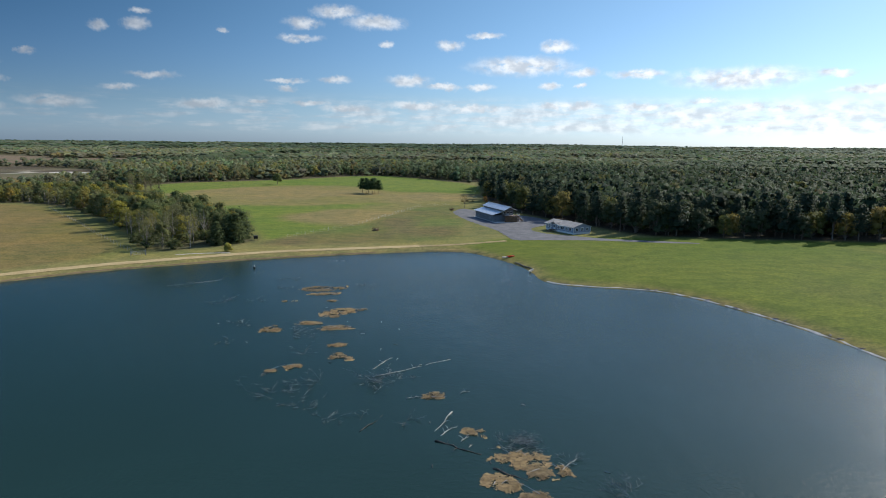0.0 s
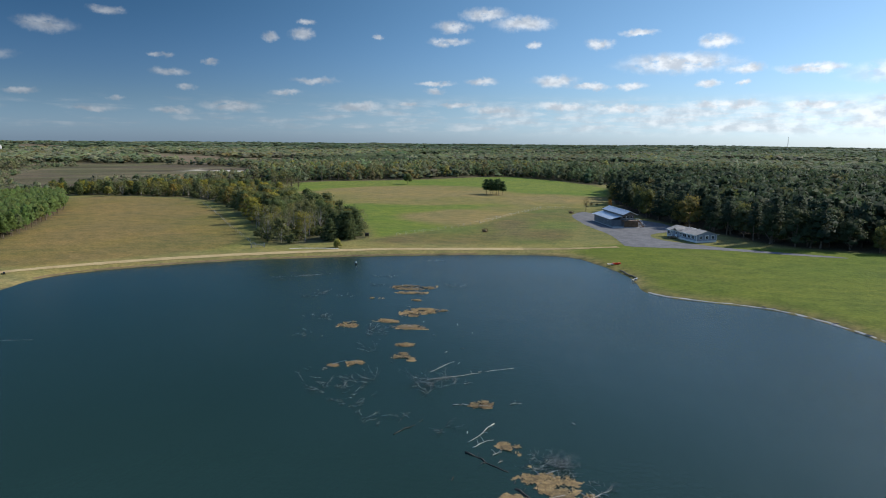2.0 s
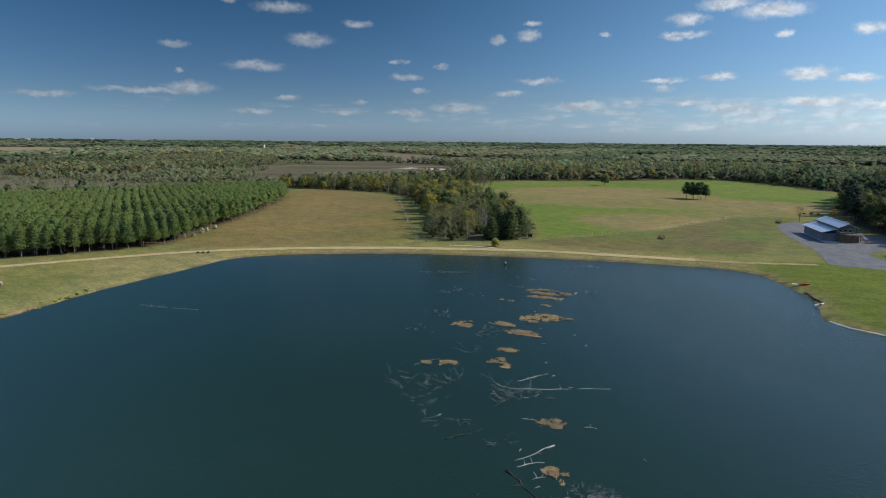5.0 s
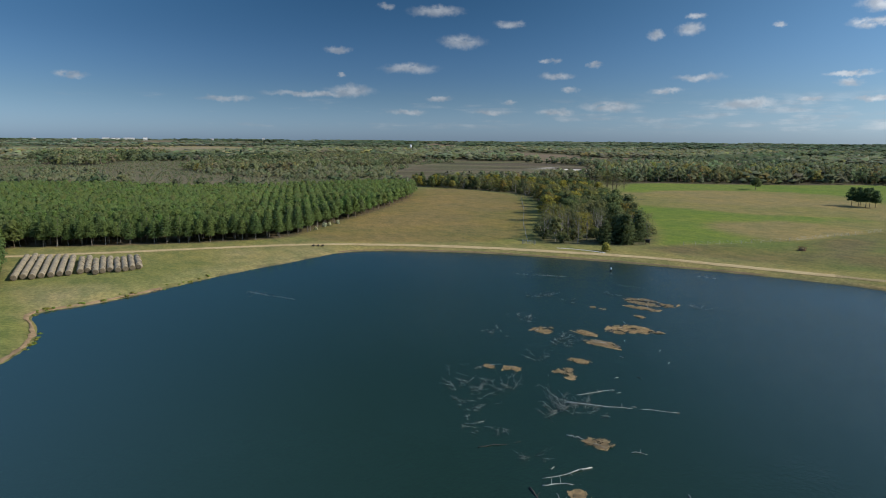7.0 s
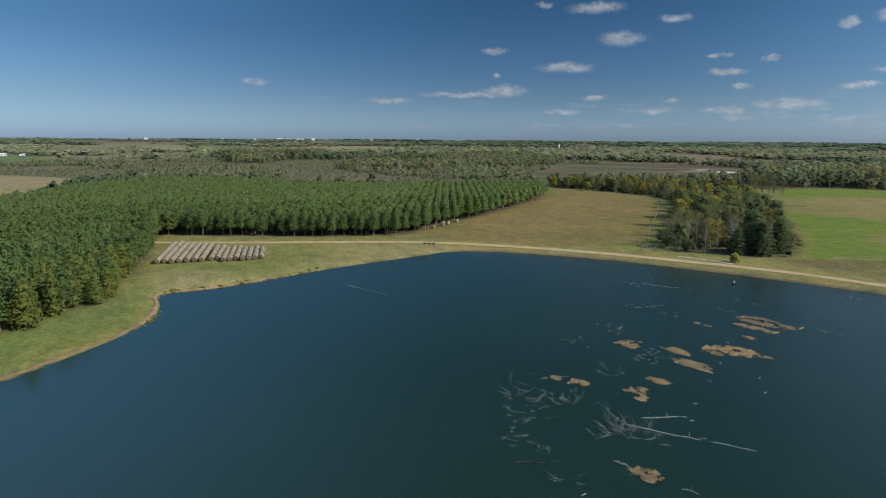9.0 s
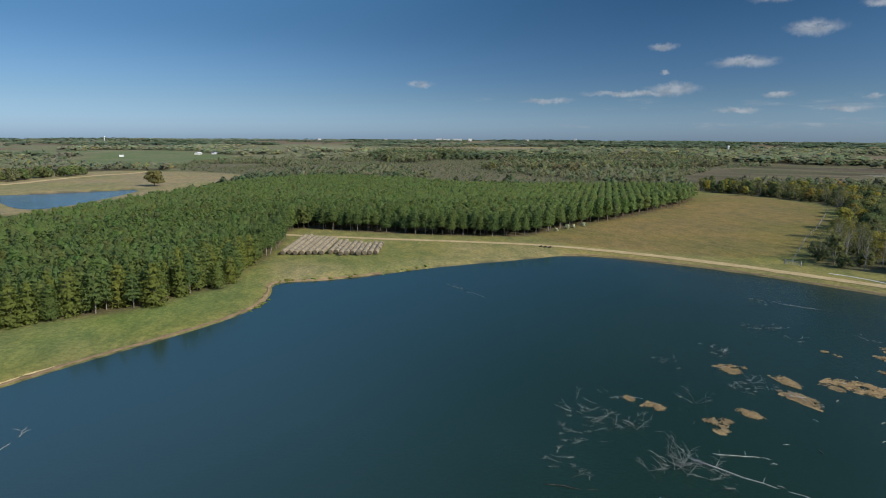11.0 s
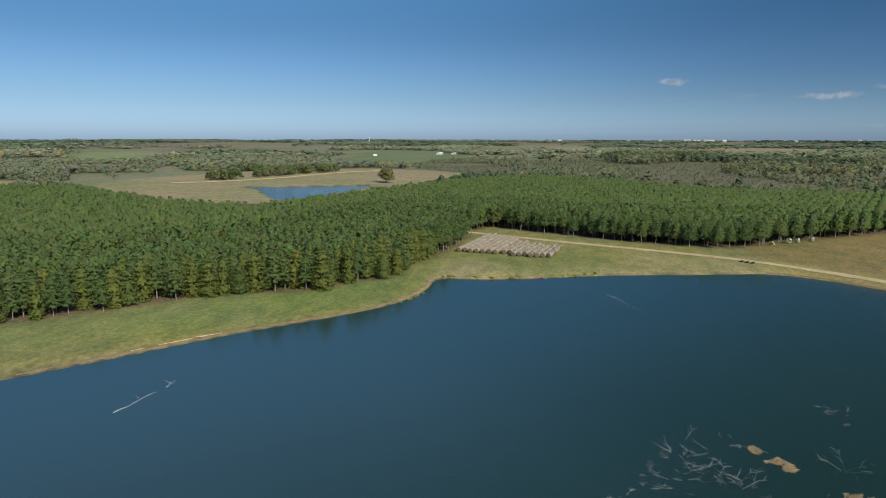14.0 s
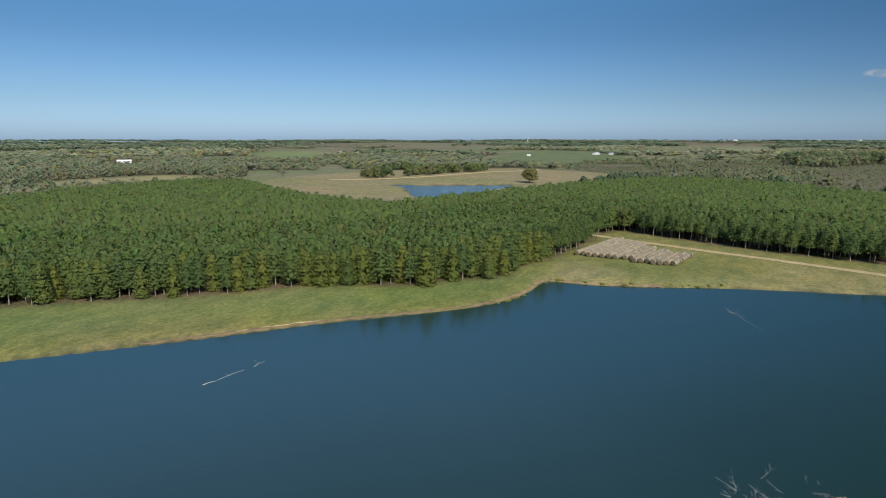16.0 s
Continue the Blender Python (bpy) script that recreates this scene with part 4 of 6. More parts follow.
def build_strip():
    rng = np.random.default_rng(21)
    looks = [(0.76, 0.80, 0.76), (1.35, 1.16, 0.52), (0.85, 0.82, 0.9), (0.55, 0.68, 0.6), (1.05, 0.98, 0.66), (1.25, 0.92, 0.52)]
    kinds = [soften(broadleaf(np.random.default_rng(200 + k), 1050, bare=0.03, wide=0.34, limbs=9, sparse=(0.3, 0.3, 1.0, 0.0, 0.4, 0.4)[k], size=(0.58, 0.58, 0.5, 0.62, 0.58, 0.58)[k], lobes=14, stem=0.6), 0.5) for k in range(6)]
    meshes = [tree_parts("tree", t, MAT["leaf"], MAT["pale_bark" if k in (0, 2) else "bark"], looks[k]) for k, t in enumerate(kinds)]
    pale = [tree_parts("tree", soften(broadleaf(np.random.default_rng(206 + k), 1000, bare=0.22, wide=0.25, limbs=14, sparse=1.0, size=0.46, lobes=14, stem=0.5), 0.4), MAT["leaf"], MAT["pale_bark"], c)
            for k, c in enumerate(((0.8, 0.8, 0.8), (1.15, 1.02, 0.6)))]
    shrub = tree_parts("shrub", soften(broadleaf(np.random.default_rng(215), 420, bare=0.0, wide=0.55, limbs=4, size=0.6, lobes=8, stem=0.5), 0.5), MAT["leaf"], MAT["bark"], (0.58, 0.64, 0.56))
    dark = tree_parts("cedar", soften(conifer(np.random.default_rng(230), 1500, bare=0.04, wide=0.32, blunt=0.5, limbs=8, size=0.8), 0.5), MAT["leaf"], MAT["bark"], (0.46, 0.58, 0.56))
    for x, y in random_in(STRIP, 7.5, rng, 0.0):
        plant("hedgerow_shrub", shrub, x, y, float(rng.uniform(2.2, 4.5)), float(rng.uniform(0.9, 1.4)), "dull green shrub under the hedgerow trees", "shrub", "hedgerow shrubs")
    p = random_in(STRIP, 6.2, rng, 0.5)
    for x, y in p:
        corner = np.hypot(x + 66, y - 205)
        k = int(rng.choice(6, p=[0.27, 0.15, 0.22, 0.18, 0.12, 0.06]))
        if corner < 13 or rng.uniform() < 0.07:
            plant("cedar_tree", dark, x, y, float(rng.uniform(7.5, 10.5)), float(rng.uniform(0.95, 1.2)), "dense dark green cedar in the field hedgerow", "tree", "hedgerow trees")
        elif y < 222 and rng.uniform() < 0.75:
            plant("hedgerow_tree", pale[int(rng.uniform() < 0.3)], x, y, float(rng.uniform(9, 12)), float(rng.uniform(0.85, 1.15)), "half-bare tree with pale stems in the field hedgerow", "tree", "hedgerow trees")
        else:
            plant("hedgerow_tree", meshes[k], x, y, float(rng.uniform(8, 12) if y < 300 else rng.uniform(6.5, 10)), float(rng.uniform(0.95, 1.3)),
                  ("olive green", "yellow autumn", "thin grey, half bare", "dark green", "yellowing", "orange autumn")[k] + " broad-leaved tree in the field hedgerow", "tree", "hedgerow trees")


build_strip()


def build_wood():
    rng = np.random.default_rng(31)
    p = random_in(WOOD, 6.2, rng, 0.5)
    p = p[(np.hypot(p[:, 0], p[:, 1]) < 560)]
    z = ground_z(p[:, 0], p[:, 1])
    d = line_distance(p[:, 0], p[:, 1], smooth_line([(27, 380), (31, 325), (46, 284), (65, 250), (73, 234), (111, 222), (151, 219), (230, 209)]))
    order = np.argsort(d)
    near, rest = order[:150], order[150:]
    # tall pines whose ragged crowns sit high on the stem, and oaks that reach to the ground
    pine = [soften(conifer(np.random.default_rng(300 + k), 900, bare=(0.42, 0.30, 0.18)[k], wide=(0.19, 0.22, 0.24)[k], blunt=0.42, limbs=10, size=0.8), 0.3) for k in range(3)]
    leafy = [soften(broadleaf(np.random.default_rng(310 + k), 1000, bare=0.04, wide=0.36, limbs=7, size=0.55, sparse=0.2, lobes=14), 0.6) for k in range(4)]
    meshes = [tree_parts("pine", t, MAT["old_pine"], MAT["bark"], (0.9, 0.95, 1.05)) for t in pine] + \
             [tree_parts("oak", t, MAT["leaf"], MAT["bark"], c) for t, c in zip(leafy, [(0.42, 0.5, 0.55), (0.95, 0.76, 0.5), (0.34, 0.44, 0.5), (0.72, 0.72, 0.5)])]
    for i in near:
        k = int(rng.choice(7, p=[0.2, 0.18, 0.14, 0.16, 0.07, 0.17, 0.08]))
        tall = rng.uniform(13, 18) if k < 3 else rng.uniform(8, 14)
        plant("wood_pine" if k < 3 else "wood_oak", meshes[k], p[i, 0], p[i, 1], float(tall), float(rng.uniform(0.9, 1.2)),
              ("tall dark green pine", "tall dark green pine", "tall dark green pine", "dull green oak", "brownish autumn oak", "dark green oak", "olive-yellow oak")[k] + " at the wood's edge", "tree", "trees at the wood's edge", float(z[i]) - 0.05)
    low = [soften(conifer(np.random.default_rng(330 + k), 104, bare=0.36, wide=0.27, blunt=0.45, sides=3, rings=2, size=0.9), 1.4) for k in range(5)] + [soften(broadleaf(np.random.default_rng(340 + k), 70, sides=3, limbs=0, lobes=6, size=0.8), 1.2) for k in range(2)]
    scatter("pine_wood", low, np.column_stack((p[rest], z[rest])), rng.uniform(13.0, 17, len(rest)),
            tints(len(rest), rng, [(0.85, 0.92, 1.0), (1.0, 1.05, 1.05), (1.6, 1.25, 0.95)], [5, 3, 0.6], 0.08), MAT["old_pine"], MAT["bark"], "dense dark green pine wood", "wood", 6)


build_wood()


def build_far_woods():
    """Woodland, hedges and brush out to the horizon, coarser with distance."""
    rng = np.random.default_rng(41)
    yard = smooth_ring([(0, 296), (60, 280), (44, 330), (36, 400), (34, 520), (10, 520), (2, 400)], 1)
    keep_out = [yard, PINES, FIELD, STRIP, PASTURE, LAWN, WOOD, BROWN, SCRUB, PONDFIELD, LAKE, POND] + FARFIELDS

    def open_land(p):
        far = np.hypot(p[:, 0], p[:, 1]) > 900
        bare = far & (waves(p[:, 0], p[:, 1], 330, 11) > 0.24 - 0.2 * np.clip((np.degrees(np.arctan2(-p[:, 0], p[:, 1])) - 30) / 30, 0, 1))
        west = (p[:, 0] < -250) & (np.hypot(p[:, 0], p[:, 1]) > 420) & (p[:, 1] < 320)
        bare |= west & (waves(p[:, 0], p[:, 1], 130, 12) > np.where(p[:, 1] < -60, 0.16, -0.08)) & (rng.uniform(size=len(p)) > 0.04)
        bare |= (p[:, 0] > -262) & (p[:, 0] < 420) & (p[:, 1] > -60) & (p[:, 1] < 476)
        bare |= (p[:, 0] > -335) & (p[:, 0] < -240) & (p[:, 1] > -235) & (p[:, 1] < -60)
        for ring in keep_out:
            lo, hi = ring.min(0) - 15, ring.max(0) + 15
            box = (p[:, 0] > lo[0]) & (p[:, 0] < hi[0]) & (p[:, 1] > lo[1]) & (p[:, 1] < hi[1]) & ~bare
            idx = np.where(box)[0]
            bare[idx[edge_distance(p[idx, 0], p[idx, 1], ring) < (14 if ring is PONDFIELD or ring is STRIP else 8 if ring is PASTURE or ring is FIELD else 3)]] = True
        return bare

    def sector(r0, r1, spacing):
        """Places between two distances, evenly spread, over the span of headings that the camera turns through."""
        g = np.arange(-r1, r1, spacing)
        x, y = np.meshgrid(g, g)
        p = np.stack((x.ravel(), y.ravel()), 1) + rng.uniform(-0.5, 0.5, (x.size, 2)) * spacing
        r, a = np.hypot(p[:, 0], p[:, 1]), np.degrees(np.arctan2(-p[:, 0], p[:, 1]))
        return p[(r > r0) & (r < r1) & (a > -55) & (a < 160)]

    def stands(p, h0, h1, dim=1.0, share=0.15):
        """Height and tint of each tree by the stand it belongs to: dark pine, olive oak, autumn or bare grey."""
        m = waves(p[:, 0], p[:, 1], 380, 51) + 0.5 * waves(p[:, 0], p[:, 1], 120, 53)
        pick = rng.uniform(size=len(p))
        col = tints(len(p), rng, [(0.95, 1.0, 1.0), (1.05, 1.02, 0.85), (1.0, 0.98, 1.1), (0.78, 0.92, 0.88)], [5, 1, 3, 5], 0.05)
        col[m < -0.22] = tints(int((m < -0.22).sum()), rng, [(0.5, 0.64, 0.62), (0.58, 0.7, 0.64)], [1, 1], 0.08)
        autumn = (m > 0.2) & (pick < share)
        col[autumn] = tints(int(autumn.sum()), rng, [(1.3, 1.18, 0.7), (1.2, 1.0, 0.75), (1.08, 1.0, 0.95)], [2, 2, 3], 0.08)
        tall = rng.uniform(h0, h1, len(p)) * np.where(m < -0.22, 1.2, 1.0)
        # lower, grey leafless growth to the west, its front-lit brightness painted into the tint
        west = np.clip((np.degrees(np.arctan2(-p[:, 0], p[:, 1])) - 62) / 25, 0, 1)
        # north-east woods darkened in the tint, for being seen against the sun
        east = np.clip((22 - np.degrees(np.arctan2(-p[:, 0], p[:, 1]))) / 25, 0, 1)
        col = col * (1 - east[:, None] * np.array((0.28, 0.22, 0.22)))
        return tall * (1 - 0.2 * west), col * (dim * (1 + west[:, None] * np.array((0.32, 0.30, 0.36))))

    woods = [OAKS_FAR, OAKS_MID, BACKWOOD]
    keep_out += woods
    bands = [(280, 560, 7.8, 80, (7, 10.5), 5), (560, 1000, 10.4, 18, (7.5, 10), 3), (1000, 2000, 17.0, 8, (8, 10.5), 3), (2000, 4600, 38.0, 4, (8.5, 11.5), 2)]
    for i, (r0, r1, gap, leaves, span, lobes) in enumerate(bands):
        p = sector(r0, r1, gap)
        p = p[~open_land(p)]
        z = ground_z(p[:, 0], p[:, 1])
        k = [soften(broadleaf(np.random.default_rng(400 + 10 * i + j), leaves, bare=0.02, wide=0.46, sides=3, limbs=0, lobes=lobes, size=(0.85, 0.7, 0.6, 0.6)[i]), (2.2, 3.0, 3.6, 3.6)[i]) for j in range(5)] + \
            [soften(conifer(np.random.default_rng(450 + 10 * i), leaves, bare=0.05, wide=0.32, sides=3, rings=2, size=0.8), (1.8, 2.4, 3.0, 3.0)[i])]
        # bands beyond 1000 m are lightened in colour, in place of haze
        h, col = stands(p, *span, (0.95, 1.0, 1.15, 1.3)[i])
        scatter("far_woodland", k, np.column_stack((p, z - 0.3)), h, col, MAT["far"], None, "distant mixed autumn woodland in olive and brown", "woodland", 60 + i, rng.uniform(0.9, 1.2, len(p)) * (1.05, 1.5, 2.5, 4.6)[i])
    # the nearer woods tree by tree: full crowns, thin crowns and dark evergreens
    fuller = [soften(broadleaf(np.random.default_rng(500 + j), 46, bare=0.04, wide=0.40, sides=3, limbs=0, lobes=5, size=0.8), 2.2) for j in range(5)]
    thin = [soften(broadleaf(np.random.default_rng(510 + j), 60, bare=0.12, wide=0.36, sides=3, limbs=2, lobes=6, sparse=1.0, size=0.75), 1.6) for j in range(2)]
    green = [soften(conifer(np.random.default_rng(520 + j), 56, bare=0.05, wide=0.30, blunt=0.5, sides=3, rings=2, size=0.85), 2.0) for j in range(1)]
    for i, (ring, gap, span, label) in enumerate(((BACKWOOD, 6.6, (9, 14.5), "mixed autumn wood in olive, yellow and dark green behind the pasture"),
                                                  (OAKS_MID, 9.0, (6.5, 10.5), "olive and grey wood on the low ground"), (OAKS_FAR, 11.0, (9, 14), "dark oak wood on the low ground"))):
        p = random_in(ring, gap, rng, 1.0)
        if ring is BACKWOOD:
            p = p[(edge_distance(p[:, 0], p[:, 1], BROWN) > 2) & (edge_distance(p[:, 0], p[:, 1], PASTURE) > 1)]
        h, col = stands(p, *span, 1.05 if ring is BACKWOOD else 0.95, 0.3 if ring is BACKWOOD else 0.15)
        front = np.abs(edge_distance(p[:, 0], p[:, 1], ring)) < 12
        # some trees at the front edge are made lower and darker
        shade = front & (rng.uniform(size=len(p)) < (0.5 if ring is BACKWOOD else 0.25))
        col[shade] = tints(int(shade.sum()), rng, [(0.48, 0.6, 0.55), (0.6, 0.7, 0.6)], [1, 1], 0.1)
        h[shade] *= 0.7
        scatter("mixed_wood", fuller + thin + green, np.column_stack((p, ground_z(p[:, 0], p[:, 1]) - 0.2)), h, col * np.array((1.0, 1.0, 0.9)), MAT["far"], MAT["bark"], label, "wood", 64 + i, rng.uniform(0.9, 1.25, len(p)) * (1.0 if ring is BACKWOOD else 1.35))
    # grey leafless brush and saplings on the low ground
    p = random_in(SCRUB, 6.6, rng)
    out = (edge_distance(p[:, 0], p[:, 1], BROWN) > 0) & (edge_distance(p[:, 0], p[:, 1], PINES) > 4) & (edge_distance(p[:, 0], p[:, 1], OAKS_MID) > 0) & (edge_distance(p[:, 0], p[:, 1], OAKS_FAR) > 0)
    p = p[out]
    p = p[waves(p[:, 0], p[:, 1], 90, 71) > -0.3]
    thick = waves(p[:, 0], p[:, 1], 110, 72)
    k = [soften(broadleaf(np.random.default_rng(480 + j), 16, bare=0.0, wide=0.62, sides=3, limbs=0, lobes=3, size=0.55), 2.2) for j in range(5)]
    h = np.where(thick > 0.1, rng.uniform(2.5, 6.0, len(p)), rng.uniform(0.8, 2.4, len(p)))
    h[(thick > 0.42) & (rng.uniform(size=len(p)) < 0.6)] *= 1.5
    col = tints(len(p), rng, [(0.98, 0.92, 0.92), (0.95, 0.9, 0.8), (0.8, 0.86, 0.76), (0.6, 0.72, 0.6)], [5, 3, 2, 1], 0.08) * 1.3
    scatter("brush", k, np.column_stack((p, ground_z(p[:, 0], p[:, 1]) - 0.2)), h, col, MAT["far"], None, "grey-brown leafless brush and saplings on low ground", "brush", 70)


build_far_woods()


# ---- things: helpers ----
def part(name, bm, mat, parent=None, label="", smooth=False):
    """Links a bmesh as one mesh object, under its thing or part."""
    me = bpy.data.meshes.new(name)
    bm.to_mesh(me)
    bm.free()
    me.materials.append(mat)
    if smooth:
        me.shade_smooth()
    ob = new(name, me)
    if parent is not None:
        ob.parent = parent
    return tagged(ob, label)


def box(bm, size, at, bevel=0.0, turn=None):
    """A block of that size standing with the middle of its foot at that place."""
    m = Matrix.Translation(Vector(at) + Vector((0, 0, size[2] / 2))) @ (turn or Matrix()) @ Matrix.Diagonal((*size, 1))
    made = bmesh.ops.create_cube(bm, size=1.0, matrix=m)
    if bevel:
        bmesh.ops.bevel(bm, geom=[e for e in bm.edges if all(v in made["verts"] for v in e.verts)], offset=bevel, segments=1, affect="EDGES")
    return bm


def block(size, at, bevel=0.0, turn=None):
    return box(bmesh.new(), size, at, bevel, turn)


def rods(paths, sides=5):
    """Tapering round sticks as one bmesh: each a (path, radii)."""
    bm = bmesh.new()
    for path, radii in paths:
        v, f = tube(path, radii, sides)
        vs = [bm.verts.new(q) for q in v]
        for face in f:
            bm.faces.new([vs[k] for k in face])
        for ring in (vs[:sides], vs[-sides:]):
            bm.faces.new(ring)
    bmesh.ops.recalc_face_normals(bm, faces=bm.faces[:])
    return bm


def sheet(points, thick):
    """A flat plate over a polygon in space, that thick downwards."""
    bm = bmesh.new()
    face = bm.faces.new([bm.verts.new(p) for p in points])
    made = bmesh.ops.extrude_face_region(bm, geom=[face])
    for v in made["geom"]:
        if isinstance(v, bmesh.types.BMVert):
            v.co.z -= thick
    bmesh.ops.recalc_face_normals(bm, faces=bm.faces[:])
    return bm


def mat_ribbed(name, a, b, metal, rough, pitch, direction):
    """Sheet metal or siding with ribs at that pitch, crossing the given local direction."""
    m, n = material(name)
    at = n.add("ShaderNodeTexCoord").outputs["Object"]
    run = n.vec("DOT_PRODUCT", at, direction)
    rib = n.math("PINGPONG", run, pitch / 2)
    c = n.mix(n.step(n.noise(at, 0.7, 5.0, 0.6), 0.3, 0.7), a, b)
    c = n.mix(n.step(rib, 0.0, pitch * 0.14), n.mix(1.0, c, (0.7, 0.7, 0.72), "MULTIPLY"), c)
    finish(n, c, rough, rib, 0.6, metal, 0.4, 0.1)
    return m


MAT.update({
    "hay": mat_plain("weathered_hay", (0.235, 0.193, 0.128), (0.33, 0.28, 0.19), 1.6, 0.95, 0.8),
    "hay_end": mat_plain("hay_end", (0.12, 0.097, 0.065), (0.185, 0.15, 0.1), 2.5, 0.95, 0.8),
    "reed": mat_plain("dead_reeds", (0.20, 0.138, 0.07), (0.40, 0.282, 0.135), 1.9, 0.95, 0.7),
    "reed_dark": mat_plain("wet_reeds", (0.16, 0.115, 0.06), (0.29, 0.215, 0.115), 1.4, 0.9, 0.7),
    "grey_wood": mat_plain("grey_dead_wood", (0.20, 0.19, 0.17), (0.38, 0.365, 0.33), 1.2, 0.9),
    "driftwood": mat_plain("bleached_wood", (0.34, 0.32, 0.285), (0.54, 0.52, 0.47), 1.5, 0.9),
    "wet_wood": mat_plain("wet_dark_wood", (0.035, 0.03, 0.025), (0.10, 0.085, 0.065), 1.2, 0.6),
    "roof_metal": mat_ribbed("roof_metal", (0.62, 0.64, 0.66), (0.70, 0.72, 0.74), 0.55, 0.38, 0.45, (0, 1, 0)),
    "barn_wall": mat_ribbed("barn_wall", (0.15, 0.155, 0.16), (0.20, 0.20, 0.20), 0.0, 0.6, 0.3, (1, 1, 0)),
    "timber": mat_plain("brown_timber", (0.15, 0.085, 0.045), (0.24, 0.15, 0.085), 1.0, 0.85),
    "siding": mat_ribbed("grey_siding", (0.27, 0.30, 0.35), (0.33, 0.36, 0.41), 0.0, 0.65, 0.2, (0, 0, 1)),
    "white": mat_plain("white_paint", (0.74, 0.74, 0.72), (0.82, 0.82, 0.80), 0.8, 0.6),
    "shingle": mat_ribbed("grey_shingles", (0.27, 0.25, 0.225), (0.36, 0.335, 0.30), 0.0, 0.95, 0.25, (1, 0, 0)),
    "glass": mat_plain("dark_window_glass", (0.03, 0.035, 0.045), (0.05, 0.055, 0.065), 0.5, 0.08, 0.0, 0.0, 0.5),
    "black": mat_plain("black_rubber", (0.012, 0.012, 0.012), (0.03, 0.03, 0.03), 2.0, 0.7),
    "red": mat_plain("red_plastic", (0.65, 0.06, 0.03), (0.75, 0.10, 0.05), 1.0, 0.45),
    "steel": mat_plain("galvanised_steel", (0.42, 0.43, 0.44), (0.55, 0.56, 0.57), 1.0, 0.5, 0.2, 0.6),
    "concrete": mat_plain("pale_concrete", (0.46, 0.44, 0.40), (0.58, 0.56, 0.51), 0.6, 0.9),
    "rust": mat_plain("rusty_iron", (0.10, 0.05, 0.03), (0.18, 0.09, 0.05), 1.0, 0.85),
    "rock": mat_plain("dark_wet_stone", (0.05, 0.045, 0.04), (0.12, 0.11, 0.095), 0.9, 0.8),
})


# ---- barn ----
def build_barn():
    """Local x runs from the low eave towards the wood, y along the ridge away from the lake."""
    root = tagged(new("barn"), "barn with a stepped bare-metal roof and a timber deck, on gravel", "barn")
    yaw = math.degrees(math.atan2(-(15.5 - 22.7), 282.4 - 262.0))
    z = float(ground_z(24, 272)) + 0.03
    root.matrix_world = pose(21.3, 264.6, z, 0, 0, yaw) @ Matrix.Diagonal((0.88, 1, 1, 1))
    L = 21.0
    # lean-to with a low roof, open bays on the gravel side
    part("lean_to_wall", block((0.15, L - 0.6, 2.9), (0.8, L / 2, 0)), MAT["barn_wall"], root)
    for i, w in enumerate((2.6, 2.6, 1.0)):
        door = part("roller_door" if i < 2 else "door", block((0.08, w, 2.4 if i < 2 else 2.05), (0.69, (4.0, 9.0, 13.5)[i], 0.05), 0.02), MAT["barn_wall"], root, "grey door in the lean-to wall")
        for k in range(4 if i < 2 else 0):
            part("slat", block((0.03, w - 0.2, 0.06), (0.64, (4.0, 9.0)[i], 0.5 + 0.5 * k)), MAT["steel"], door)
    part("end_wall", block((4.4, 0.15, 2.9), (3.0, 0.35, 0)), MAT["barn_wall"], root)
    part("end_wall", block((4.4, 0.15, 2.9), (3.0, L - 0.35, 0)), MAT["barn_wall"], root)
    part("lean_to_roof", sheet([(-0.3, -0.4, 3.15), (5.3, -0.4, 4.4), (5.3, L + 0.4, 4.4), (-0.3, L + 0.4, 3.15)], 0.12), MAT["roof_metal"], root, "pale ribbed metal roof")
    # the main hall
    bm = block((6.2, L - 1.0, 5.2), (8.4, L / 2, 0))
    part("main_wall", bm, MAT["barn_wall"], root)
    for y0 in (0.48, L - 0.48):
        bm = bmesh.new()
        a = [bm.verts.new(p) for p in ((5.3, y0 - 0.06, 5.2), (11.5, y0 - 0.06, 5.2), (8.4, y0 - 0.06, 6.4))]
        b = [bm.verts.new(p) for p in ((5.3, y0 + 0.06, 5.2), (11.5, y0 + 0.06, 5.2), (8.4, y0 + 0.06, 6.4))]
        bm.faces.new(a), bm.faces.new(b[::-1])
        for k in range(3):
            bm.faces.new((a[k], a[(k + 1) % 3], b[(k + 1) % 3], b[k]))
        bmesh.ops.recalc_face_normals(bm, faces=bm.faces[:])
        part("gable", bm, MAT["barn_wall"], root)
    for s in (-1, 1):
        x0, x1 = 8.4, 8.4 + s * 3.6
        pts = [(x0, -2.6, 6.6), (x1, -2.6, 5.2), (x1, L + 0.4, 5.2), (x0, L + 0.4, 6.6)]
        part("roof_slope", sheet(pts if s > 0 else pts[::-1], 0.12), MAT["roof_metal"], root, "pale ribbed metal roof")
    part("ridge_cap", block((0.5, L + 3.0, 0.09), (8.4, L / 2 - 1.1, 6.58), 0.03), MAT["roof_metal"], root)
    for i in range(3):
        w = part("window", block((1.2, 0.1, 1.0), (6.6 + 1.8 * i, 0.42, 3.4), 0.02), MAT["white"], root, "white-framed window")
        part("pane", block((1.0, 0.04, 0.8), (6.6 + 1.8 * i, 0.36, 3.5)), MAT["glass"], w)
    # timber deck with a roof and stairs at the end that faces the lake
    deck = part("deck", block((7.4, 2.9, 0.2), (9.2, -1.1, 2.5)), MAT["timber"], root, "brown timber deck")
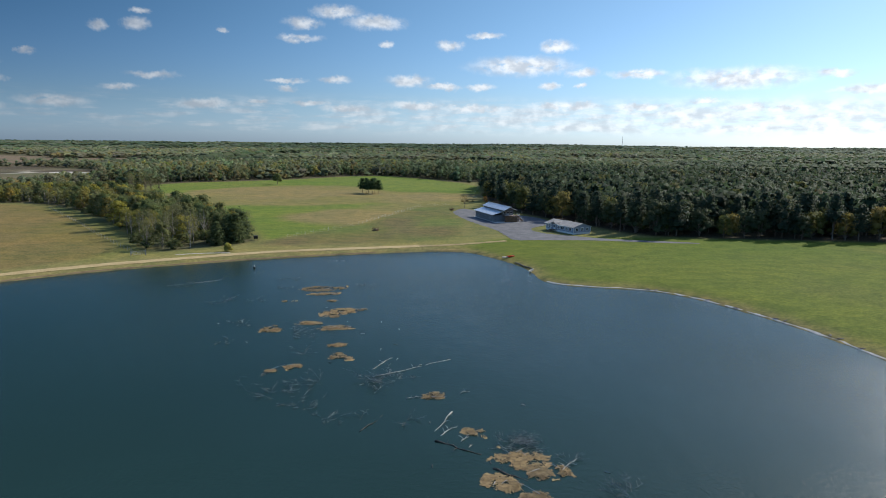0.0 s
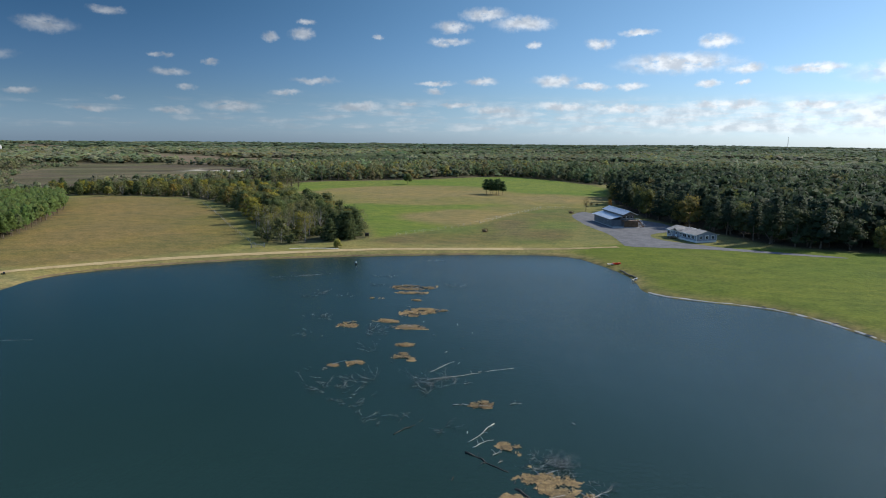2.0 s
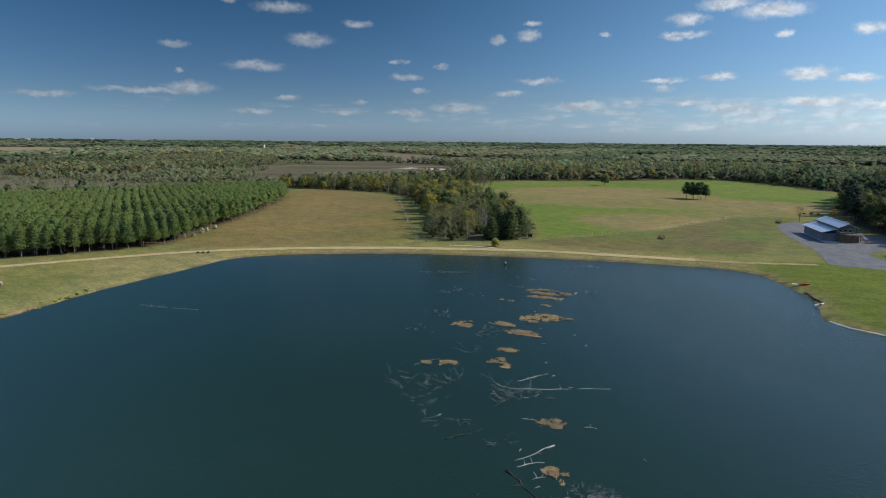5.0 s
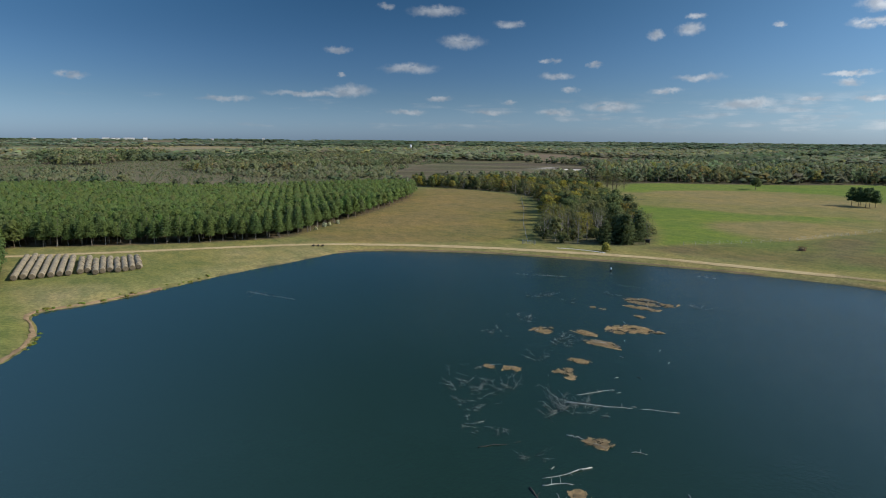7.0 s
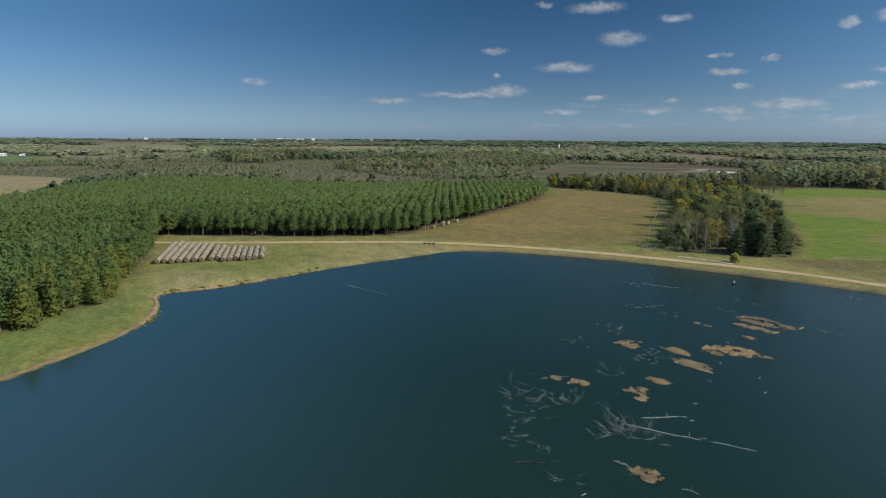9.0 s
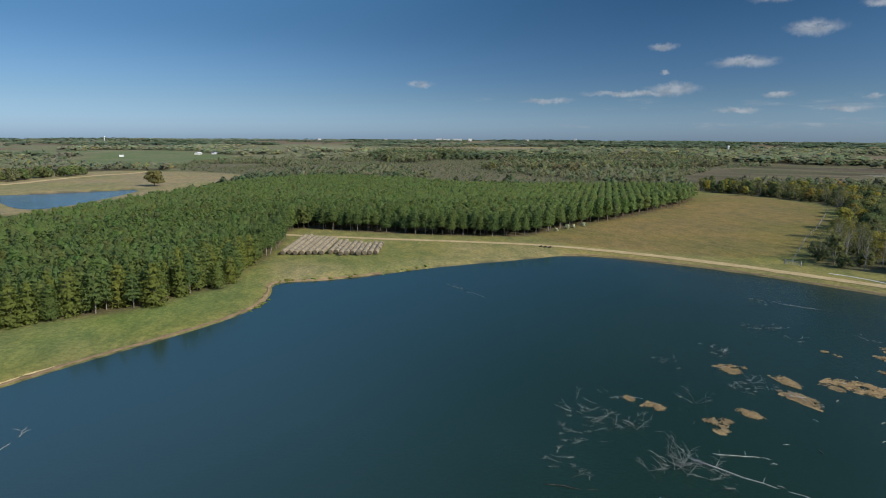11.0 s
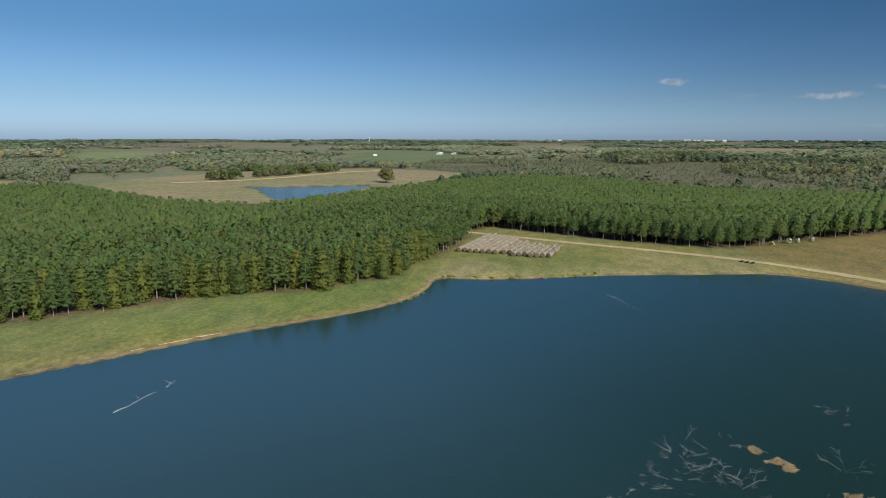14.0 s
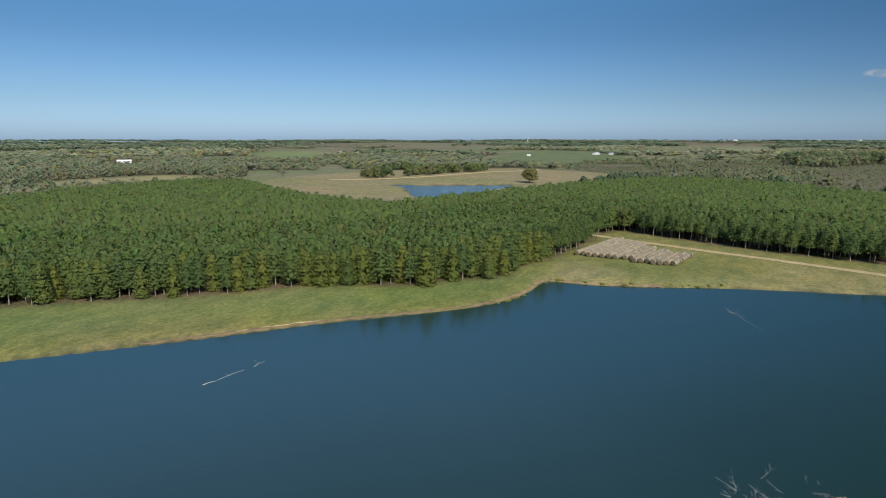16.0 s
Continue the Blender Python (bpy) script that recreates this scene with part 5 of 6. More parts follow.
    for i in range(5):
        part("post", block((0.18, 0.18, 5.15 if i in (0, 3) else 2.5), (5.8 + 1.75 * i, -2.45, 0)), MAT["timber"], root)
    part("screen", block((6.6, 0.12, 2.35), (9.0, -2.5, 0.05)), MAT["timber"], root, "brown boarded screen below the deck")
    for i in range(9):
        part("board", block((0.06, 0.16, 2.35), (6.1 + 0.72 * i, -2.6, 0.07)), MAT["timber"], deck)
    for k in range(2):
        part("rail", block((7.4, 0.07, 0.09), (9.2, -2.5, 3.0 + 0.5 * k)), MAT["white"], root)
    for i in range(8):
        part("step", block((0.32, 1.4, 0.07), (13.1 + 0.3 * i, -1.7, 2.4 - 0.31 * i)), MAT["timber"], root)
    for y0 in (-2.4, -1.0):
        part("stringer", rods([([(12.9, y0, 2.45), (15.5, y0, 0.05)], [0.1, 0.1])], 4), MAT["timber"], root)
        part("handrail", rods([([(12.9, y0, 3.45), (15.5, y0, 1.1)], [0.05, 0.05])], 5), MAT["white"], root)
    part("slab", block((13.0, L + 4, 0.12), (6.5, L / 2 - 1.5, -0.06)), MAT["concrete"], root)


build_barn()


# ---- house ----
def build_house():
    """Local x across the house, y along it; the long side faces the gravel."""
    root = tagged(new("house"), "single-storey grey house with white trim and a low shingled roof", "house")
    yaw = math.degrees(math.atan2(8.1, 14.6))
    z = float(ground_z(50, 248))
    root.matrix_world = pose(49.2, 229.9, z, 0, 0, yaw)
    W, L, base, eave = 8.4, 16.6, 0.7, 2.75
    part("skirting", block((W - 0.1, L - 0.1, base), (W / 2, L / 2, 0)), MAT["white"], root, "white skirting under the walls")
    part("wall", block((W, L, eave - base), (W / 2, L / 2, base)), MAT["siding"], root)
    for y0 in (0.06, L - 0.06):
        bm = bmesh.new()
        a = [bm.verts.new(p) for p in ((0, y0 - 0.05, eave), (W, y0 - 0.05, eave), (W / 2, y0 - 0.05, 3.95))]
        b = [bm.verts.new(p) for p in ((0, y0 + 0.05, eave), (W, y0 + 0.05, eave), (W / 2, y0 + 0.05, 3.95))]
        bm.faces.new(a), bm.faces.new(b[::-1])
        for k in range(3):
            bm.faces.new((a[k], a[(k + 1) % 3], b[(k + 1) % 3], b[k]))
        bmesh.ops.recalc_face_normals(bm, faces=bm.faces[:])
        part("gable", bm, MAT["siding"], root)
    for s in (0, 1):
        x1 = -0.4 if s == 0 else W + 0.4
        pts = [(W / 2, -0.4, 4.12), (x1, -0.4, 2.78), (x1, L + 0.4, 2.78), (W / 2, L + 0.4, 4.12)]
        part("roof_slope", sheet(pts if s else pts[::-1], 0.1), MAT["shingle"], root)
        part("gutter", block((0.12, L + 0.8, 0.14), (x1 + (-0.07 if s == 0 else 0.07), L / 2, 2.62)), MAT["white"], root)
    # dormer over the entrance
    for s in (-1, 1):
        y0 = 11.2
        pts = [(-0.9, y0, 3.85), (-0.9, y0 + s * 1.9, 2.95), (2.4, y0 + s * 1.9, 3.5), (3.3, y0, 3.95)]
        part("dormer_roof", sheet(pts if s < 0 else pts[::-1], 0.08), MAT["shingle"], root)
    part("dormer_face", rods([([(-0.75, 9.6, 2.9), (-0.75, 11.2, 3.75), (-0.75, 12.8, 2.9)], [0.09, 0.09, 0.09])], 4), MAT["white"], root)

    def window(x, y, across, w, h, name="window", sill=1.2):
        size = (0.12, w + 0.3, h + 0.2) if across else (w + 0.3, 0.12, h + 0.2)
        ob = part(name, block(size, (x, y, sill), 0.02), MAT["white"], root, "white-framed window")
        inner = (0.06, w / 2 - 0.12, h - 0.2) if across else (w / 2 - 0.12, 0.06, h - 0.2)
        for k in (-1, 1):
            dx, dy = (-0.05, k * w / 4) if across else (k * w / 4, -0.05)
            part("pane", block(inner, (x + dx, y + dy, sill + 0.1)), MAT["glass"], ob)
    for y in (1.8, 3.9, 6.4, 8.6, 13.8, 15.4):
        window(-0.04, y, True, 1.2 if y != 6.4 else 1.9, 1.2)
    for x in (1.6, 4.2, 6.7):
        window(x, -0.04, False, 1.05, 1.2)
    door = part("door", block((0.1, 1.0, 1.95), (-0.05, 11.2, 0.72), 0.02), MAT["white"], root, "white front door")
    part("pane", block((0.05, 0.6, 0.8), (-0.1, 11.2, 1.6)), MAT["glass"], door)
    part("porch_floor", block((2.0, 3.2, 0.14), (-1.05, 11.2, 0.58)), MAT["timber"], root)
    for i in range(4):
        part("step", block((0.32, 1.6, 0.12), (-2.2 - 0.3 * i, 11.2, 0.44 - 0.14 * i)), MAT["timber"], root)
    for y in (9.7, 12.7):
        part("porch_post", block((0.14, 0.14, 2.3), (-0.85, y, 0.65)), MAT["white"], root)
    for y in (0.05, L - 0.05):
        for x in (0.03, W - 0.03):
            part("corner_trim", block((0.16, 0.16, eave - base), (x, y, base)), MAT["white"], root)
    for x, y, r in ((5.0, 5.0, 0.09), (5.4, 11.0, 0.07), (3.2, 7.5, 0.07)):
        zz = 4.12 - abs(x - W / 2) / (W / 2 + 0.4) * 1.34
        part("vent_pipe", rods([([(x, y, zz - 0.15), (x, y, zz + 0.45)], [r, r])], 8), MAT["white"], root)
    part("roof_vent", block((0.6, 2.6, 0.18), (4.8, 8.2, 3.86), 0.04), MAT["white"], root, "pale low roof vent")


build_house()


# ---- hay ----
def build_hay():
    r, w, n = 0.73, 1.46, 16
    bm = bmesh.new()
    prof = [(0.0, -w / 2 + 0.02), (r * 0.55, -w / 2 - 0.015), (r - 0.05, -w / 2), (r, -w / 2 + 0.05), (r + 0.015, 0), (r, w / 2 - 0.05), (r - 0.05, w / 2), (r * 0.55, w / 2 + 0.015), (0.0, w / 2 - 0.02)]
    rows = []
    for q, x in prof:
        if q == 0:
            rows.append([bm.verts.new((x, 0, r * 0.96))])
        else:
            ring = []
            for k in range(n):
                a = 2 * math.pi * k / n
                zz = math.sin(a) * q * (0.97 if math.sin(a) > 0 else 0.93)
                ring.append(bm.verts.new((x, math.cos(a) * q * 1.03, r * 0.96 + zz)))
            rows.append(ring)
    for a, b in zip(rows[:-1], rows[1:]):
        for k in range(n):
            p, q = (a[k % len(a)], a[(k + 1) % len(a)]), (b[k % len(b)], b[(k + 1) % len(b)])
            vs = [p[0], p[1], q[1], q[0]]
            vs = [v for i, v in enumerate(vs) if v not in vs[:i]]
            bm.faces.new(vs)
    bmesh.ops.recalc_face_normals(bm, faces=bm.faces[:])
    first = part("hay_bale", bm, MAT["hay"], None, smooth=True)
    first.data.materials.append(MAT["hay_end"])
    for f in first.data.polygons:
        if abs(f.normal.x) > 0.8:
            f.material_index = 1
    tagged(first, "weathered grey-brown round hay bale in a row", "hay bale", "stored hay bales")
    back = np.array((-0.965, 0.262))
    front0, front1 = np.array((-139.2, 46.2)), np.array((-132.2, 72.6))
    rng = np.random.default_rng(51)
    todo = []
    for row in range(16):
        f = front0 + (front1 - front0) * (0.069 * row if row < 7 else 0.50 + 0.061 * (row - 7))
        loose = row > 6
        count = round(20.5 - 0.75 * row) if not loose else round(12 - 0.3 * (row - 7)) + int(rng.integers(-1, 1))
        start = 0.25 * rng.normal() + (0.8 * rng.normal() if loose else 0.0)
        for k in range(count):
            gap = (1.51 if not loose else 1.78) * k + (0.12 * rng.normal() if loose else 0.0)
            todo.append((f + back * (start + gap + 0.04 * rng.normal()), math.degrees(math.atan2(back[1], back[0])) + (7.0 if loose else 1.2) * rng.normal()))
    for i, (p, a) in enumerate(todo):
        m = pose(p[0], p[1], float(ground_z(p[0], p[1])) - 0.03, 0, 0, a) @ Matrix.Rotation(float(rng.uniform(-0.1, 0.1)), 4, "X")
        if i == 0:
            first.matrix_world = m
        else:
            copy_thing(first, m)


build_hay()


# ---- dead wood and reeds in the lake ----
def build_mat(x, y, wx, wy, turn, seed, branches=0):
    """A raft of dead, flattened reeds, ragged at the edge."""
    rng = np.random.default_rng(seed)
    cell = 0.24 if wx * wy > 12 else 0.18
    nx, ny = int(wx * 1.2 / cell) + 3, int(wy * 1.2 / cell) + 3
    gx, gy = np.meshgrid((np.arange(nx) - nx / 2) * cell, (np.arange(ny) - ny / 2) * cell)
    cover = 0.86 - np.hypot(gx / (wx / 2), gy / (wy / 2)) + 2.2 * waves(gx + 50 * seed, gy, 0.9 + 0.2 * min(wx, wy), seed, 2) + 1.3 * waves(gx, gy + 31 * seed, 0.55, seed + 7, 2)
    solid = cover > 0.0
    solid[0] = solid[-1] = False
    solid[:, 0] = solid[:, -1] = False
    # each connected patch is a piece of the raft
    patches, seen = [], np.zeros_like(solid)
    for r0, c0 in zip(*np.where(solid)):
        if seen[r0, c0]:
            continue
        todo, patch = [(r0, c0)], []
        seen[r0, c0] = True
        while todo:
            r, c = todo.pop()
            patch.append((r, c))
            for q in ((r + 1, c), (r - 1, c), (r, c + 1), (r, c - 1)):
                if solid[q] and not seen[q]:
                    seen[q] = True
                    todo.append(q)
        patches.append(patch)
    patches = sorted(patches, key=len, reverse=True)[:9]
    root = tagged(new("reed_raft"), "raft of straw-coloured dead reeds afloat on the lake", "reeds", "reed rafts")
    root.matrix_world = pose(x, y, 0.0, 0, 0, turn)
    for patch in patches:
        if len(patch) < 4:
            continue
        bm, grid = bmesh.new(), {}
        for r, c in patch:
            vs = []
            for q in ((r, c), (r, c + 1), (r + 1, c + 1), (r + 1, c)):
                if q not in grid:
                    k = min(1.0, max(0.0, float(cover[min(q[0], ny - 1), min(q[1], nx - 1)])) * 2.5)
                    grid[q] = bm.verts.new((float(gx[0, 0]) + (q[1] - 0.5) * cell + cell * 0.3 * rng.normal(), float(gy[0, 0]) + (q[0] - 0.5) * cell + cell * 0.3 * rng.normal(), -0.01 + 0.045 * k + 0.02 * rng.normal() * k))
                vs.append(grid[q])
            bm.faces.new(vs)
        part("mat", bm, MAT["reed"], root)
    # loose stalks lying over it and past its edge
    count = int(110 + 34 * wx * wy)
    bm = bmesh.new()
    for _ in range(count):
        t = rng.uniform(0, 2 * math.pi)
        s = rng.uniform(0.1, 1.2) ** 0.6
        cx, cy = wx / 2 * s * math.cos(t), wy / 2 * s * math.sin(t)
        if cover[min(ny - 1, max(0, round(cy / cell + ny / 2))), min(nx - 1, max(0, round(cx / cell + nx / 2)))] < 0.25 * rng.normal() - 0.1:
            continue
        h, l, w = rng.uniform(0, 3.14), rng.uniform(0.25, 0.9), rng.uniform(0.018, 0.05)
        dx, dy = math.cos(h) * l / 2, math.sin(h) * l / 2
        ex, ey = -math.sin(h) * w, math.cos(h) * w
        z0, z1 = rng.uniform(0.04, 0.10), rng.uniform(0.06, 0.14)
        if s > 0.95:
            z0, z1 = 0.02, 0.05
        vs = [bm.verts.new(p) for p in ((cx - dx - ex, cy - dy - ey, z0), (cx + dx - ex, cy + dy - ey, z1), (cx + dx + ex, cy + dy + ey, z1 + 0.02), (cx - dx + ex, cy - dy + ey, z0 + 0.02))]
        bm.faces.new(vs)
    tagged(part("reed_litter", bm, MAT["reed"] if seed % 3 else MAT["reed_dark"], root), kind="stuff")
    bits = bmesh.new()
    for _ in range(int(14 + 2.6 * wx * wy)):
        t, s = rng.uniform(0, 6.28), rng.uniform(0.5, 1.25)
        if cover[min(ny - 1, max(0, round(wy / 2 * s * math.sin(t) * 0.8 / cell + ny / 2))), min(nx - 1, max(0, round(wx / 2 * s * math.cos(t) * 0.8 / cell + nx / 2)))] < -0.3:
            continue
        box(bits, (rng.uniform(0.15, 0.5), rng.uniform(0.08, 0.2), 0.06), (wx / 2 * s * math.cos(t) * 0.8, wy / 2 * s * math.sin(t) * 0.8, rng.uniform(-0.02, 0.1)), 0, Matrix.Rotation(rng.uniform(0, 3), 4, "Z"))
    tagged(part("wet_litter", bits, MAT["reed_dark"], root), kind="stuff")
    for _ in range(branches):
        t, l = rng.uniform(0, 6.28), rng.uniform(1.0, 2.6)
        p = np.array((wx * 0.25 * math.cos(t), wy * 0.25 * math.sin(t), 0.12))
        d = np.array((math.cos(t * 3), math.sin(t * 3), rng.uniform(0.05, 0.35)))
        part("branch", rods([([p, p + d * l * 0.5 + (0, 0, 0.05), p + d * l], [0.05, 0.035, 0.012])], 4), MAT["driftwood"], root, "bleached stick")


MATS = [(-29, 144, 10.5, 4.6, 8, 3), (-27.5, 139, 6.5, 1.8, 10, 2), (-21.3, 124.2, 7.8, 4.2, 25, 1), (-17.3, 125.6, 2.6, 1.0, 20, 0), (-22.8, 120.2, 3.6, 1.2, 15, 0),
        (-25.6, 115.6, 4.8, 1.8, -8, 0), (-20.4, 112.9, 6.2, 2.4, 12, 3), (-32.4, 111.7, 4.0, 4.2, 30, 2), (-18.2, 102.7, 3.4, 1.5, 10, 0), (-16.6, 96.9, 3.4, 3.6, 15, 0)]
MATS_NEAR = [(-23.3, 92.0, 2.3, 1.8, 30, 1), (-26.4, 90.2, 1.6, 0.8, 0, 1), (-1.0, 81.4, 3.7, 2.1, 25, 1), (4.3, 70.4, 2.9, 1.6, -25, 0), (9.0, 64.2, 5.6, 4.6, -35, 3), (10.6, 61.2, 2.6, 2.6, 10, 1),
             (12.8, 61.4, 2.4, 2.2, 20, 1), (6.6, 59.0, 4.2, 2.6, -35, 2), (9.6, 56.6, 2.8, 1.6, 10, 1), (-33.8, 132, 3.0, 0.8, 5, 0), (-24.8, 132.6, 2.2, 1.2, 0, 0), (-19.8, 113.8, 1.8, 0.8, 0, 0)]
for i, row in enumerate(MATS + MATS_NEAR):
    build_mat(*row[:5], 600 + i, row[5])


def build_log(a, b, r, mat, label, bend=0.3, lift=0.05, stubs=2, seed=1):
    """A trunk lying in the water from a to b, thick end first."""
    rng = np.random.default_rng(seed)
    a, b = np.array((*a, lift)), np.array((*b, lift * 0.3))
    d = b - a
    side = np.array((-d[1], d[0], 0)) / (np.linalg.norm(d) + 1e-6)
    ks = np.linspace(0, 1, 9)
    path = [a + d * k + side * bend * (math.sin(k * 5 + seed) + 0.4 * rng.normal()) * k * (1 - k) * 2 + (0, 0, 0.04 * rng.normal()) for k in ks]
    root = tagged(new("drift_log"), label, "log", "drift logs")
    root.matrix_world = pose(a[0], a[1], 0)
    part("stem", rods([([p - a * (1, 1, 0) for p in path], [r * (1 - 0.7 * k) for k in ks])], 7), mat, root, smooth=True)
    for i in range(stubs):
        p = path[2 + 2 * i % 6] - a * (1, 1, 0)
        q = p + side * rng.uniform(0.4, 1.1) * rng.choice((-1, 1)) + (0, 0, rng.uniform(0.2, 0.6))
        part("branch", rods([([p, (p + q) / 2 + (0, 0, 0.1), q], [r * 0.45, r * 0.3, r * 0.1])], 5), mat, root)


LOGS = [((1.4, 76.1), (-0.9, 70.4), .12, 0), ((-0.1, 69.4), (2.4, 72.5), .09, 0), ((-0.7, 68.1), (4.6, 65), .15, 1), ((2.4, 68), (3.5, 70.1), .10, 0), ((5.7, 62), (9.2, 59.6), .17, 1),
        ((-10.4, 88.0), (1.5, 96.1), .115, 0), ((-10.9, 91.1), (-7.8, 97.4), .08, 0), ((-4.9, 80.3), (-2.2, 81), .10, 0), ((2.6, 82.2), (4.2, 83.4), .06, 0), ((-10, 70.3), (-7.6, 75), .08, 1)]
LOGS_FAR = [((-62, 148), (-54.5, 154), .08, 0), ((-93.5, 84.8), (-82, 88.6), .05, 0), ((-26.2, 13), (-34.2, 15.1), .065, 0), ((-34.6, 15.1), (-37.3, 15.0), .05, 0), ((13.2, 61.6), (15.4, 64.5), .10, 0), ((-109.6, 67.4), (-110.8, 71.5), .16, 1), ((-29, 179), (-34, 178.4), .06, 0)]
for i, (a, b, r, dark) in enumerate(LOGS + LOGS_FAR):
    build_log(a, b, r * 0.78, MAT["wet_wood" if dark else "driftwood"], "wet dark drift log lying in the lake" if dark else "bleached grey drift log lying in the lake", 0.35, 0.03, 2, 30 + i)


def build_snag(x, y, wide, tall, count, seed, dark=0.35):
    """Dead branches standing out of the water."""
    rng = np.random.default_rng(seed)
    root = tagged(new("dead_branches"), "tangle of bleached dead branches standing out of the lake", "branches", "drowned branches")
    root.matrix_world = pose(x, y, 0)
    twigs = []
    for i in range(int(count * 1.4)):
        p = np.array((wide[0] / 2 * rng.normal() * 0.6, wide[1] / 2 * rng.normal() * 0.6, -0.1))
        a, l = rng.uniform(0, 6.28), rng.uniform(0.7, 1.0) * (0.9 + 1.3 * tall)
        d = np.array((math.cos(a), math.sin(a), rng.uniform(0.08, 0.55) * tall))
        bend = 0.12 * l * rng.normal(size=3) * (1, 1, 0.4)
        spine = [p, p + d * l * 0.35 + bend * 0.7, p + d * l * 0.7 + bend, p + d * l]
        for _ in range(int(rng.integers(4, 9))):
            k = rng.uniform(0.25, 0.95)
            s = np.array([np.interp(k, (0, 0.35, 0.7, 1), [q[j] for q in spine]) for j in range(3)])
            b = a + rng.choice((-1, 1)) * rng.uniform(0.4, 1.2)
            e = s + np.array((math.cos(b), math.sin(b), rng.uniform(-0.05, 0.5) * tall)) * l * rng.uniform(0.2, 0.5)
            twigs.append(([s, (s + e) / 2 + 0.04 * rng.normal(size=3), e], [0.010, 0.008, 0.003]))
        part("branch", rods([(spine, [0.016, 0.014, 0.010, 0.005])], 4), MAT[("wet_wood", "grey_wood", "driftwood")[int(rng.uniform() > dark) + int(rng.uniform() > 0.8)]], root)
    tagged(part("brushwood", rods(twigs, 4), MAT["grey_wood"], root), kind="stuff")


SNAGS = [(-9.4, 86.8, (5.0, 5.0), 1.5, 20), (-7.2, 88.6, (4, 2.5), .7, 10), (-22.4, 82.2, (8, 5), 1.0, 20), (-19.5, 78.0, (4, 2.5), .7, 8), (-13.4, 74.6, (4.0, 2.4), .8, 9), (-18.7, 86.6, (1.6, 1.2), 1.2, 5),
         (-23.2, 98.1, (.8, .8), 1.3, 4), (-25.2, 109.5, (5, 4), .9, 14), (9.4, 67.6, (4.2, 2.2), 0.95, 46), (19.2, 57.3, (3, 2), 1.1, 12)]
SNAGS_FAR = [(-64.5, 146, (5, 2), .8, 7), (-49, 132, (5, 6), .9, 11), (-39.3, 114.6, (4, 2), .7, 8), (-38, 104.8, (4, 3), .6, 6), (-42, 132, (2, 2), .8, 4), (-38.8, 145, (4, 2), .7, 5), (-38.5, 155, (5, 3), .7, 6),
             (-28.2, 88.4, (3, 2), .5, 5), (-19.3, 148.2, (2, 1.5), .9, 5), (-93.5, 84.6, (1.4, 1.4), 0.9, 3), (14.8, 63.8, (1.8, 1.5), .9, 6), (-4.6, 73.4, (1.4, 1.2), .8, 4)]
for i, row in enumerate(SNAGS + SNAGS_FAR):
    build_snag(*row, 700 + i)

# scattered bits of driftwood round the rafts
rng = np.random.default_rng(81)
for i in range(26):
    k = rng.uniform()
    x, y = 8 - 48 * k + 6 * rng.normal(), 60 + 92 * k + 5 * rng.normal()
    h = rng.uniform(0, 6.28)
    bm = rods([([(0, 0, 0.02), (0.3 * math.cos(h), 0.3 * math.sin(h), 0.08), (0.75 * math.cos(h), 0.75 * math.sin(h), 0.02)], [0.035, 0.04, 0.02])], 5)
    ob = part("drift_stick", bm, MAT["driftwood" if rng.uniform() < 0.7 else "wet_wood"])
    ob.location = (x, y, 0)
    tagged(ob, "short drift stick afloat on the lake", "stick", "drift sticks")


# ---- shore ----
def build_boat(x, y, turn, hull, inner, length, name, label):
    """A small open boat pulled up at the bank."""
    root = tagged(new(name), label, "boat")
    root.matrix_world = pose(x, y, max(0.02, float(ground_z(x, y))), 0, 0, turn)
    bm = bmesh.new()
    rings = []
    for k in np.linspace(-1, 1, 9):
        w = 0.42 * (1 - abs(k) ** 2.6) + 0.02
        rings.append([bm.verts.new((k * length / 2, w * math.cos(t), 0.40 + 0.12 * k * k - 0.38 * math.sin(t) * (1 - 0.25 * abs(k) ** 3))) for t in np.linspace(0, math.pi, 7)])
    for p, q in zip(rings[:-1], rings[1:]):
        for i in range(6):
            bm.faces.new((p[i], q[i], q[i + 1], p[i + 1]))
    bmesh.ops.solidify(bm, geom=bm.faces[:], thickness=0.04)
    part("hull", bm, hull, root, smooth=True)
    for k in (-0.25, 0.25):
        part("seat", block((0.35, 0.7, 0.05), (k * length, 0, 0.3), 0.01), inner, root)
    part("deck_cover", block((length * 0.3, 0.5, 0.05), (length * 0.28, 0, 0.44), 0.02), inner, root)


build_boat(20.6, 184.0, 15, MAT["red"], MAT["red"], 2.4, "kayak", "red kayak lying on the grassy bank")
build_boat(19.0, 183.5, 20, MAT["white"], MAT["white"], 2.2, "kayak", "white kayak lying on the grassy bank")
build_boat(24.4, 166.2, 62, MAT["white"], MAT["steel"], 3.6, "rowing_boat", "small white boat at the water's edge")


def build_buoy():
    root = tagged(new("buoy"), "black float with a white top, moored in the lake", "buoy")
    root.matrix_world = pose(-52.4, 167.4, 0) @ Matrix.Scale(0.6, 4)
    part("float", rods([([(0, 0, -0.3), (0, 0, 0.05), (0, 0, 0.55), (0, 0, 0.62)], [0.4, 0.55, 0.55, 0.4])], 14), MAT["black"], root)
    part("cap", rods([([(0, 0, 0.62), (0, 0, 0.9), (0, 0, 1.35), (0, 0, 1.5)], [0.38, 0.4, 0.3, 0.1])], 12), MAT["white"], root, "white top")


build_buoy()


